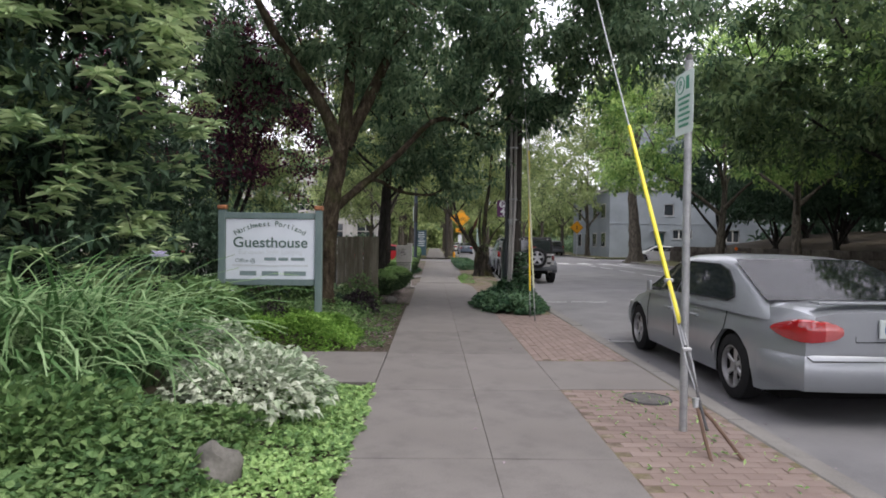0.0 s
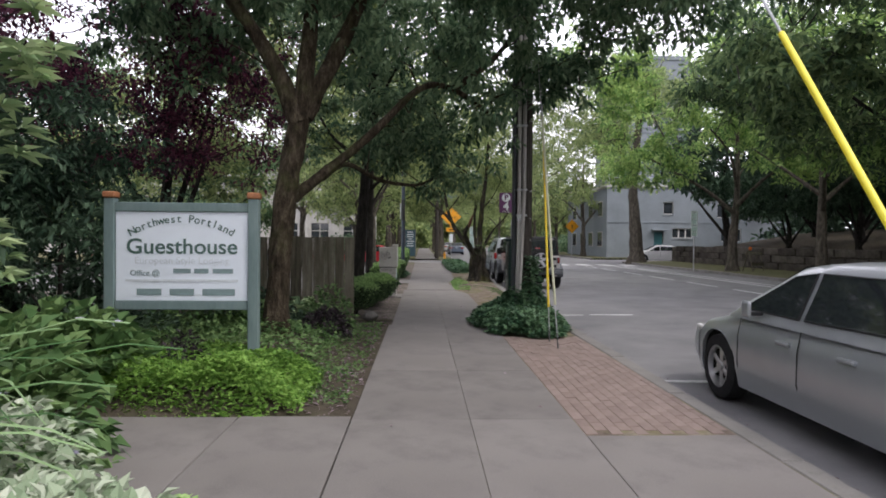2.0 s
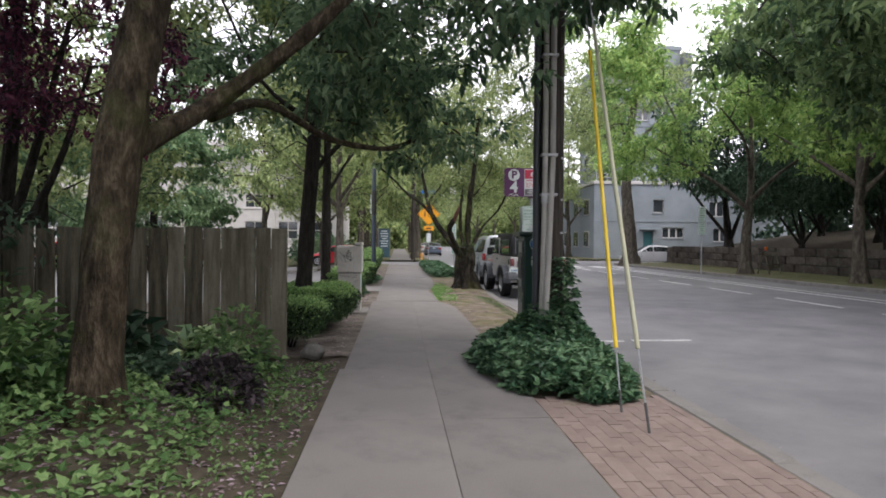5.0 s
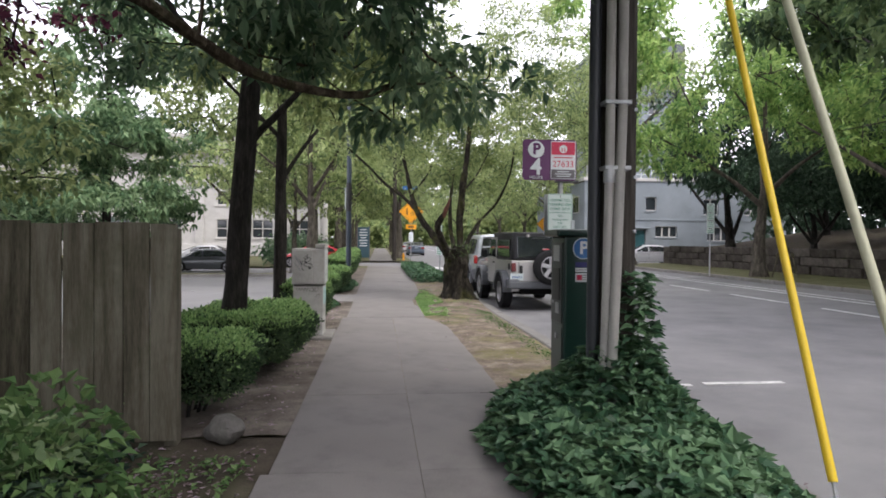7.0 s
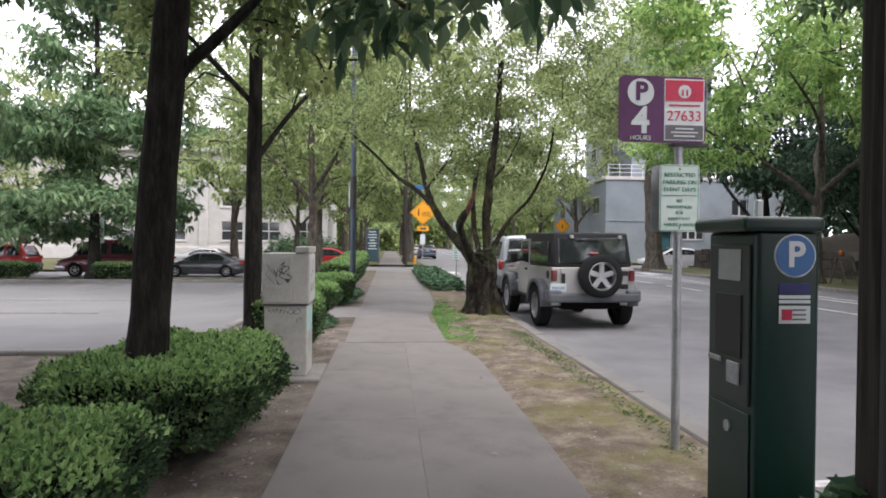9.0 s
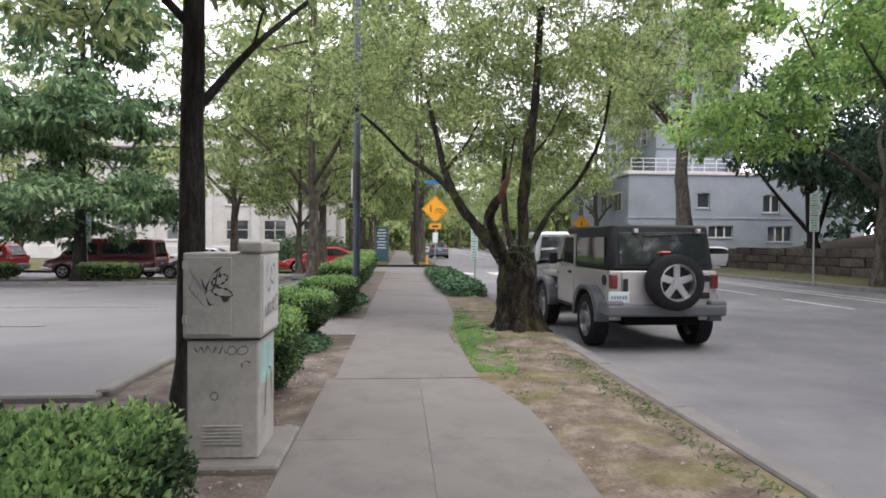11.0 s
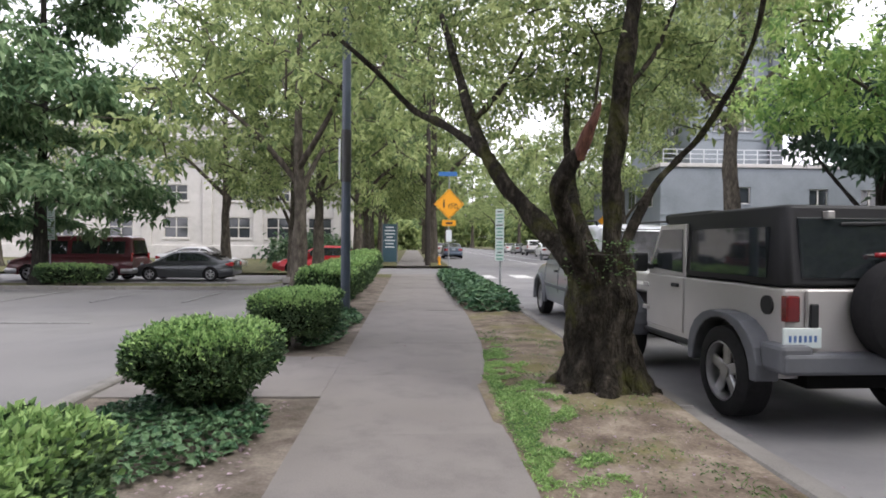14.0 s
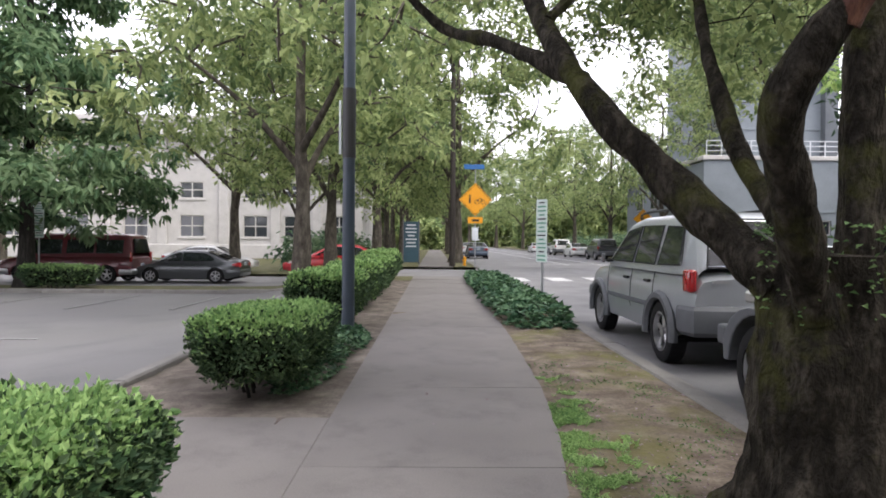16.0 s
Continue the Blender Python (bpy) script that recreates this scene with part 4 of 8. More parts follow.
def shrub(name, base, blobs, count, per, spread, leaf, leaves, label, seed, hang=0.2, flat=0.6, whorl=False, stems=7, hollow=0.45, gap=-0.1, grain=1.1, inner=None):
    """A shrub: bent stems from the base and a leafy mass."""
    rng = np.random.default_rng(seed)
    root = thing(name, pose(*base), label, "shrub")
    b = np.array(base)
    local = [(c[0] - b[0], c[1] - b[1], c[2] - b[2], *c[3:]) for c in blobs]
    centers = blob_points(rng, local, count, hollow, gap=gap, grain=grain)
    # Inner leaves get a darker colour that paints the shade in the gaps.
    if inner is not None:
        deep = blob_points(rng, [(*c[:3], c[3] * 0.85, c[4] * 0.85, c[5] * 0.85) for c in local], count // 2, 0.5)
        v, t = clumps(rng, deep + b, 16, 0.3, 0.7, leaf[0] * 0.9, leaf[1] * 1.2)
        mesh_part("inner_foliage", np_mesh("inner_foliage", v - b, t, inner), root, "inner leaves coloured dark for the shade inside")
    wood = bmesh.new()
    tops = []
    for k in range(stems):
        c = Vector(centers[rng.integers(len(centers))])
        mid = Vector((c.x * 0.4, c.y * 0.4, max(0.2, c.z * 0.55)))
        add_tube(wood, smooth_path([(c.x * 0.08, c.y * 0.08, -0.1), mid, c], 4), [0.035 - 0.003 * i for i in range(9)], 5)
        tops += [mid, c]
    limb_cloud(rng, tops, centers[::3], wood, 0.012)
    tagged(part("stem", wood, BARK_DARK, root), kind="stuff")
    if whorl:
        n = len(centers) * per
        c = np.repeat(centers, per, 0)
        ang = np.tile(np.arange(per) * 2.4, len(centers)) + np.repeat(rng.random(len(centers)) * 6, per)
        tilt = np.tile(np.linspace(0.1, 0.75, per), len(centers))
        aim = np.stack([np.cos(ang) * np.cos(tilt), np.sin(ang) * np.cos(tilt), np.sin(tilt) - 0.25], 1)
        nrm = np.tile(np.array([0, 0, 1.0]), (n, 1)) + unit(rng, n) * 0.2
        k = rng.uniform(0.7, 1.2, n)
        pos = c + unit(rng, n) * 0.02
        keep = clear_walk(pos + b)
        v, t = leaf_arrays(pos[keep], aim[keep], nrm[keep], leaf[0] * k[keep], leaf[1] * k[keep], droop=0.2)
    else:
        v, t = clumps(rng, centers + b, per, spread, flat, leaf[0], leaf[1], hang)
        v = v - b
    mesh_part("foliage", np_mesh("foliage", v, t, leaves), root)
    return root


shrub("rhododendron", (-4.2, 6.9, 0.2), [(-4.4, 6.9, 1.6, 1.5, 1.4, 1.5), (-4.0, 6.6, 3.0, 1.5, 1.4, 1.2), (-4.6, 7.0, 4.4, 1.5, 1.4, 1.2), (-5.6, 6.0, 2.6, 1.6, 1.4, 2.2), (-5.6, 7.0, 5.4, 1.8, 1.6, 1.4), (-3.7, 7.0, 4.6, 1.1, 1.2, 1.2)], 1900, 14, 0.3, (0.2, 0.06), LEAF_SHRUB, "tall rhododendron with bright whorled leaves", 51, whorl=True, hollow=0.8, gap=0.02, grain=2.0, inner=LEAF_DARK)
shrub("evergreen_shrub", (-4.6, 10.9, 0.2), [(-4.4, 10.6, 1.3, 1.6, 1.3, 1.3), (-5.0, 11.0, 2.6, 1.5, 1.3, 1.0), (-6.4, 10.6, 2.2, 1.6, 1.5, 1.6), (-7.4, 10.0, 4.4, 1.8, 1.6, 1.8)], 900, 30, 0.3, (0.13, 0.05), LEAF_DARK, "dark evergreen shrub behind the sign", 52)
shrub("evergreen_shrub", (-7.6, 13.5, 0.2), [(-7.6, 13.2, 1.6, 2.2, 1.5, 1.6), (-9.2, 12.4, 1.6, 1.6, 1.6, 1.5), (-5.4, 13.6, 1.2, 1.4, 1.0, 1.1)], 560, 30, 0.4, (0.15, 0.06), LEAF_DARK, "dark evergreen shrub along the garden edge", 53)

# generic street trees, built once and set out in rows
lime_tree = make_tree("street_tree", (0, 0, 0), ([(0, 0, 0), (0.1, 0.05, 2.2), (0.25, 0, 4.6), (0.2, 0.1, 8.5)], 0.3, 0.07),
                      [(1.5, -1.5, 10.2, 5.4, 5.2, 3.8), (-4.2, 0.6, 5.6, 3.0, 3.2, 1.5), (1.8, -4.0, 5.6, 3.0, 3.0, 1.5), (2.4, 3.4, 8.2, 3.0, 2.6, 1.5), (-5.8, -2.6, 7.6, 2.8, 2.8, 2.0), (-7.8, -3.0, 9.8, 2.6, 3.0, 2.0)],
                      1050, 30, 0.48, (0.27, 0.115), BARK_GREY, LEAF_LIME, "street tree with pale trunk and bright green spreading crown",
                      limbs=[([(0.15, 0, 3.0), (-1.2, 0.3, 4.2), (-3.2, 0.6, 5.4), (-5.6, 0.4, 6.6)], 0.13, 0.03), ([(0.2, 0, 3.4), (0.8, -1.3, 4.6), (1.8, -3, 5.8)], 0.13, 0.03), ([(0.2, 0, 3.7), (1.0, 1.4, 5.0), (2.2, 2.6, 6.2)], 0.12, 0.03), ([(0.22, 0, 4.4), (-0.8, -1.2, 6), (-2.6, -2.2, 7.4)], 0.1, 0.03)],
                      seed=61, m=pose(16.3, 34.9, 0), twig=0.045, gap=0.02, grain=0.45)
lime_tree["group"] = "street trees on the far side"
for x, y, turn, s in ((16.9, 28.4, 70, 0.95),):
    copy_thing(lime_tree, pose(x, y, 0, 0, 0, turn)).scale = (s, s, s)
make_tree("street_tree", (15.95, 48.4, 0), ([(15.95, 48.4, 0), (15.85, 48.4, 2.5), (15.7, 48.5, 5.5), (15.9, 48.5, 8.5), (16.3, 48.4, 13)], 0.52, 0.2),
          [(15.8, 48.4, 12.6, 4.4, 4.2, 2.6), (12.6, 46.6, 9.6, 2.6, 2.6, 1.5), (14.4, 51.5, 9.4, 2.6, 2.6, 1.5), (11.2, 49.5, 11.6, 2.4, 2.4, 1.6)],
          620, 30, 0.5, (0.24, 0.1), BARK_GREY, LEAF_PALE, "tall old street tree with thick bare grey trunk",
          limbs=[([(15.75, 48.5, 6.6), (14.6, 47.8, 8.0), (12.8, 46.8, 9.4)], 0.2, 0.05), ([(15.8, 48.5, 7.4), (17.0, 48.2, 9.0), (18.8, 47.6, 10.8)], 0.2, 0.05), ([(15.85, 48.5, 8.0), (15.0, 49.8, 9.0), (14.2, 51.4, 9.8)], 0.16, 0.05), ([(15.8, 48.5, 7.0), (13.6, 49.0, 9.6), (11.2, 49.5, 11.4)], 0.16, 0.04)], seed=67, twig=0.05, group="street trees on the far side")
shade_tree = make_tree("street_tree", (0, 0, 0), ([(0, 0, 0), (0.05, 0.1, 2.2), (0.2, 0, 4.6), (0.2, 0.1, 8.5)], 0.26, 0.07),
                       [(0, 0, 9.0, 6.2, 6.2, 4.4), (-4.2, 0.6, 5.4, 3.2, 3.2, 1.6), (1.8, -4.0, 5.4, 3.0, 3.0, 1.6), (2.4, 4.0, 5.6, 3.0, 3.0, 1.6), (-6.6, -2.0, 7.4, 2.8, 3.0, 2.0), (-5.0, 4.0, 7.2, 2.8, 2.8, 1.8)],
                       1350, 30, 0.5, (0.3, 0.13), BARK_DARK, LEAF_SHADE, "shady street tree with dark trunk and dense dark crown",
                       limbs=[([(0.1, 0, 2.8), (-1.2, 0.3, 4.0), (-3.4, 0.6, 5.2), (-5.6, 0.4, 6.6)], 0.12, 0.03), ([(0.2, 0, 3.4), (0.8, -1.3, 4.6), (1.8, -3, 5.8)], 0.12, 0.03), ([(0.2, 0, 3.7), (1.0, 1.4, 5.0), (2.2, 2.6, 6.2)], 0.11, 0.03)],
                       seed=65, m=pose(16.6, 19.8, 0), twig=0.045, gap=0.0, grain=0.45)
for x, y, turn, s in ((16.5, 10.5, 215, 1.0), (16.8, 1.5, 30, 1.0)):
    copy_thing(shade_tree, pose(x, y, 0, 0, 0, turn)).scale = (s, s, s)
far_tree = make_tree("street_tree", (0, 0, 0), ([(0, 0, 0), (0.05, 0.05, 2.2), (0.1, 0, 5), (0.1, 0.1, 10.0)], 0.27, 0.06),
                     [(0, 0, 9.0, 4.6, 4.6, 4.4), (-2.8, 0.6, 5.0, 2.2, 2.4, 1.4), (1.8, -2.6, 4.8, 2.3, 2.3, 1.4), (2.2, 2.4, 5.4, 2.3, 2.3, 1.4), (-1.0, -3.0, 6.4, 2.0, 2.0, 1.6)],
                     400, 24, 0.46, (0.285, 0.13), BARK_GREY, LEAF_PALE, "tall street tree with grey trunk and airy green crown",
                     limbs=[([(0.05, 0, 2.8), (-1.0, 0.3, 4.2), (-2.6, 0.6, 5.4)], 0.12, 0.03), ([(0.05, 0, 3.2), (0.7, -1.1, 4.6), (1.6, -2.4, 5.8)], 0.11, 0.03), ([(0.1, 0, 3.6), (0.9, 1.2, 5.0), (2.0, 2.2, 6.4)], 0.11, 0.03)],
                     seed=62, m=pose(-3.3, 43.3, lot_fall(-3.3, 43.3)), twig=0.055)
far_tree["group"] = "avenue trees"
for x, y, turn, s in ((-4.25, 43.2, 80, 0.72), (-9.4, 52.4, 140, 1.15), (-2.8, 56, 200, 1.25), (-2.6, 35.5, 260, 0.9), (-2.9, 63, 20, 1.1), (-3.0, 72, 120, 1.1), (-3, 84, 250, 1.2), (1.7, 60, 60, 1.5), (1.8, 71, 310, 1.0), (1.8, 86, 10, 1.1), (2.0, 104, 100, 1.2), (-3, 100, 160, 1.3),
                      (16.6, 66, 190, 1.1), (16.6, 79, 40, 1.1), (16.6, 94, 270, 1.2), (16.6, 112, 130, 1.3), (1.9, 128, 60, 1.4), (16.5, 135, 20, 1.4), (-4, 125, 200, 1.4), (9, 175, 60, 1.8), (3, 185, 160, 1.9), (16, 180, 260, 1.9), (-5, 160, 20, 1.6), (23, 150, 20, 1.6), (-26, 60, 120, 1.2), (-38, 57, 240, 1.2)):
    copy_thing(far_tree, pose(x, y, lot_fall(x, y) - 0.05, 0, 0, turn)).scale = (s, s, s)
dark_tree = make_tree("magnolia_tree", (0, 0, 0), ([(0, 0, 0), (0.1, 0.1, 1.2), (-0.1, 0.2, 2.6), (0, 0, 5)], 0.16, 0.05),
                      [(0, 0, 4.0, 3.2, 3.0, 2.2), (-1.8, 0.4, 2.8, 1.6, 1.8, 1.1), (1.6, -1.2, 2.9, 1.7, 1.6, 1.1)], 360, 26, 0.5, (0.27, 0.11), BARK_DARK, LEAF_DARK, "dark dense evergreen tree with low bent stems behind the wall",
                      limbs=[([(0, 0, 0.3), (-0.7, 0.3, 1.4), (-1.7, 0.4, 2.8)], 0.09, 0.03), ([(0, 0, 0.3), (0.6, -0.5, 1.5), (1.6, -1.1, 2.9)], 0.09, 0.03), ([(0, 0, 0.4), (0.2, 0.9, 1.6), (0.5, 1.8, 3.0)], 0.08, 0.03)],
                      seed=63, m=pose(21.5, 38.5, 1.05), twig=0.03)
dark_tree["group"] = "evergreen trees behind the wall"
for x, y, turn, s in ((21.8, 46.2, 70, 1.75), (21.8, 33, 140, 1.0), (22.5, 27, 220, 1.1), (22, 20.5, 300, 1.1), (22.5, 13.5, 30, 1.1), (25.5, 38, 190, 1.4), (26.5, 30, 20, 1.5), (27, 21, 100, 1.5), (27, 10, 160, 1.5), (22.2, 6, 90, 1.2), (28, 46, 45, 1.4)):
    copy_thing(dark_tree, pose(x, y, 1.05 if x < 24 else 1.7, 0, 0, turn)).scale = (s, s, s)
LEAF_LOT = leaf_mat("lot_tree_leaves", ((0.036, 0.078, 0.028), (0.085, 0.155, 0.048), (0.175, 0.265, 0.09)), glow=0.42)
lot_tree = make_tree("lot_tree", (0, 0, 0), ([(0, 0, 0), (0, 0, 2), (0.1, 0, 5), (0, 0.1, 10.5)], 0.24, 0.05),
                     [(0, 0, 2.5, 4.3, 3.8, 1.3), (0, 0, 5.2, 3.8, 3.4, 1.8), (0.2, 0, 8.6, 2.8, 2.6, 2.2)], 800, 30, 0.48, (0.3, 0.125), BARK_DARK, LEAF_LOT, "dense broad tree with low drooping crown beside the lot", seed=64, m=pose(-13.9, 43.7, -0.42), flat=0.4, hang=0.5, twig=0.035, gap=0.0, grain=0.5)
lot_tree.scale = (1.35, 1.35, 1.35)
lot_tree["group"] = "trees round the lot"
copy_thing(lot_tree, pose(-22.5, 43.4, -0.42, 0, 0, 90))
copy_thing(lot_tree, pose(-30, 43.6, -0.42, 0, 0, 200))

# Unseen trees added behind and beside the start, to hold back sky light.
for x, y, turn, s in ((-3.2, -7, 10, 1.0), (16.5, -9, 200, 1.2), (-9, -6, 100, 1.2), (-13, 2, 20, 0.9), (16.8, -20, 20, 1.2), (-2.5, -24, 120, 1.2)):
    copy_thing(far_tree, pose(x, y, 0, 0, 0, turn)).scale = (s, s, s)


def far_woods(label, boxes, count, leaf, leaves, seed):
    """Distant greenery that closes the views: heaped clumps of large leaves."""
    rng = np.random.default_rng(seed)
    pts = []
    for x0, x1, y0, y1, h in boxes:
        n = int(count * max(x1 - x0, y1 - y0))
        for i in range(n):
            x, y = rng.uniform(x0, x1), rng.uniform(y0, y1)
            top = h * (0.75 + 0.45 * noise.noise(Vector((x * 0.16, y * 0.16, seed))))
            pts.append((x, y, top * rng.random() ** 0.8))
    v, t = clumps(rng, np.array(pts), 16, 1.2, 0.8, leaf, leaf * 0.5)
    tagged(new("far_woods", np_mesh("far_woods", v, t, leaves)), label, "woods", "", "stuff")


far_woods("distant leafy trees closing the street", [(-45, 60, 205, 212, 17), (-8, 1.5, 140, 146, 9), (18, 30, 150, 156, 10), (22, 70, 118, 124, 12), (-60, -6, 122, 128, 13), (-2, 24, 196, 203, 13), (17.5, 22, 120, 126, 7), (-6, 1, 118, 124, 6)], 18, 1.2, LEAF_PALE, 301)
far_woods("dark leafy thicket behind the park bank", [(30, 36, -20, 60, 9), (-22, -16, -20, 20, 4)], 10, 0.8, LEAF_DARK, 302)
far_woods("garden hedges along the far pavement", [(20, 22, 68, 116, 2.2), (-8, -5.5, 56, 76, 1.5)], 14, 0.4, LEAF_MID, 303)


# ---- shared paints and metals ----
STEEL_DARK = plain("dark_steel", (0.06, 0.06, 0.062), rough=0.5, metal=0.4)
SIGN_WHITE = plain("white_sign_sheet", (0.62, 0.66, 0.68), rough=0.4, vary=0.05)
SIGN_GREENISH = plain("aged_white_sign_sheet", (0.55, 0.63, 0.6), rough=0.45, vary=0.06)
SIGN_GREEN = plain("green_sign_ink", (0.06, 0.25, 0.16), rough=0.45)
SIGN_PURPLE = plain("purple_sign_sheet", (0.085, 0.012, 0.085), rough=0.4)
SIGN_RED = plain("crimson_sign_sheet", (0.5, 0.02, 0.07), rough=0.4)
SIGN_GREY = plain("grey_sign_sheet", (0.12, 0.11, 0.12), rough=0.45)
SIGN_YELLOW = plain("amber_sign_sheet", (0.75, 0.33, 0.01), rough=0.4)
SIGN_BLUE = plain("blue_sign_sheet", (0.02, 0.11, 0.3), rough=0.35)
INK = plain("black_ink", (0.012, 0.012, 0.013), rough=0.5)
FRAME_TEAL = mat("grey_green_painted_wood", ((0.085, 0.125, 0.125), (0.12, 0.17, 0.17), (0.15, 0.2, 0.2)), scale=4, fine=40, rough=0.6, bump=0.15, stretch=(1, 1, 0.3))
CAP_WOOD = mat("copper_brown_cap", ((0.14, 0.05, 0.02), (0.25, 0.1, 0.045), (0.32, 0.14, 0.06)), scale=12, rough=0.55)
SIGN_PANEL = plain("pale_blue_white_panel", (0.6, 0.65, 0.72), rough=0.5, vary=0.04, scale=3)
LETTER_GREEN = plain("dark_green_lettering", (0.06, 0.11, 0.1), rough=0.5)
LETTER_GREY = plain("faded_grey_lettering", (0.5, 0.54, 0.58), rough=0.5)
LETTER_SOFT = plain("soft_green_lettering", (0.16, 0.22, 0.23), rough=0.5)
FENCE_WOOD = mat("weathered_fence_boards", spec=0.12, colors=((0.042, 0.037, 0.026), (0.11, 0.1, 0.074), (0.185, 0.172, 0.135)), scale=3.5, fine=45, rough=0.9, bump=0.5, stretch=(4, 4, 0.35), per_object=0.3, stain=0.55, stain_scale=1.6, stain_color=(0.05, 0.058, 0.03))
CABINET = mat("grubby_grey_cabinet_paint", ((0.24, 0.235, 0.22), (0.34, 0.335, 0.315), (0.4, 0.395, 0.375)), scale=3, fine=25, rough=0.55, bump=0.08, stain=0.5, stain_scale=1.6, stain_color=(0.17, 0.155, 0.13))
KIOSK_GREEN = plain("dark_green_kiosk_paint", (0.008, 0.03, 0.024), rough=0.32, vary=0.2, scale=5)
KIOSK_FACE = plain("dark_grey_kiosk_face", (0.025, 0.035, 0.033), rough=0.4)
POLE_WOOD = mat("tarred_pole_wood", spec=0.12, colors=((0.018, 0.0155, 0.0135), (0.042, 0.037, 0.0325), (0.08, 0.071, 0.062)), scale=5, fine=35, rough=0.9, bump=0.6, stretch=(6, 6, 0.25), stain=0.4, stain_scale=3)
CONDUIT = plain("pale_plastic_conduit", (0.3, 0.29, 0.27), rough=0.55, vary=0.15, scale=4)
GUARD_YELLOW = plain("yellow_guy_guard", (0.62, 0.44, 0.015), rough=0.45, vary=0.12, scale=4)
GUARD_YELLOW_NEW = plain("lemon_guy_guard", (0.72, 0.62, 0.03), rough=0.4, vary=0.08, scale=4)
GUARD_PALE = plain("faded_guy_guard", (0.36, 0.36, 0.25), rough=0.5, vary=0.12, scale=4)
LAMP_BLUE = plain("dark_blue_pole_paint", (0.03, 0.042, 0.06), rough=0.4, vary=0.25, scale=3)
ROCK = mat("grey_rock", spec=0.12, colors=((0.06, 0.058, 0.053), (0.12, 0.115, 0.105), (0.18, 0.17, 0.16)), scale=6, fine=40, rough=0.9, bump=0.8)


def text_mesh(body, size, material, depth=0.002, bold=0.0):
    cu = bpy.data.curves.new("lettering", "FONT")
    cu.body, cu.size, cu.extrude, cu.offset = body, size, depth, bold
    cu.align_x, cu.align_y = "CENTER", "CENTER"
    ob = new("lettering", cu)
    me = bpy.data.meshes.new_from_object(ob.evaluated_get(bpy.context.evaluated_depsgraph_get()))
    bpy.data.objects.remove(ob)
    me.materials.clear()
    me.materials.append(material)
    return me


def letter(body, size, material, m, parent, name="lettering", bold=0.0):
    ob = mesh_part(name, text_mesh(body, size, material, bold=bold), parent)
    ob.matrix_basis = m
    return ob


def bar(parent, m, w, h, material, name="text_bar"):
    """A line of writing too small to read, as a plain raised bar."""
    ob = part(name, box((-w / 2, -h / 2, -0.001), (w / 2, h / 2, 0.002)), material, parent)
    ob.matrix_basis = m
    return ob


def disc(r, depth, n=32):
    bm = bmesh.new()
    bmesh.ops.create_cone(bm, cap_ends=True, segments=n, radius1=r, radius2=r, depth=depth)
    return bm


# ---- guesthouse sign ----
def guesthouse_sign():
    x0, x1, y = -3.06, -1.66, 9.1
    root = thing("guesthouse_sign", pose((x0 + x1) / 2, y, 0.2), "grey-green framed white guesthouse sign on two posts", "sign")
    half = (x1 - x0) / 2
    for s in (-1, 1):
        post = part("post", box((s * half - 0.05, -0.05, -0.4), (s * half + 0.05, 0.05, 1.68), 0.006), FRAME_TEAL, root)
        part("cap", box((s * half - 0.062, -0.062, 1.681), (s * half + 0.062, 0.062, 1.745), 0.012), CAP_WOOD, post, "copper-brown post cap")
    part("rail", box((-half + 0.052, -0.035, 1.55), (half - 0.052, 0.035, 1.64), 0.006), FRAME_TEAL, root)
    part("rail", box((-half + 0.052, -0.035, 0.58), (half - 0.052, 0.035, 0.67), 0.006), FRAME_TEAL, root)
    panel = part("panel", box((-half + 0.055, -0.02, 0.672), (half - 0.055, 0.02, 1.548), 0.003), SIGN_PANEL, root, "white painted panel with green lettering")
    f = -0.0225
    body = "Northwest Portland"
    radius, top = 0.98, 1.478
    for i, ch in enumerate(body):
        if ch == " ":
            continue
        a = (i - (len(body) - 1) / 2) * 0.0608
        letter(ch, 0.108, LETTER_GREEN, pose(radius * math.sin(a), f, top - radius * (1 - math.cos(a)), 0, 0, 0) @ pose(0, 0, 0, 0, math.degrees(a), 0) @ pose(0, 0, 0, 90, 0, 0), panel, bold=0.001)
    letter("Guesthouse", 0.212, LETTER_GREEN, pose(0, f, 1.2, 90) @ Matrix.Diagonal((1.06, 1, 1, 1)), panel, bold=0.0028)
    letter("European Style Lodging", 0.098, LETTER_GREY, pose(0, f, 1.065, 90), panel)
    for z, x, w, h, m in ((0.965, 0.0, 0.17, 0.045, LETTER_SOFT), (0.965, 0.19, 0.14, 0.045, LETTER_SOFT), (0.965, 0.4, 0.2, 0.045, LETTER_SOFT), (0.87, 0, 1.1, 0.024, LETTER_GREY), (0.755, -0.32, 0.24, 0.065, LETTER_SOFT), (0.755, 0.0, 0.24, 0.065, LETTER_SOFT), (0.755, 0.36, 0.32, 0.065, LETTER_SOFT)):
        bar(panel, pose(x, f, z, 90), w, h, m)
    letter("Office @", 0.078, LETTER_SOFT, pose(-0.36, f, 0.94, 90), panel)


guesthouse_sign()


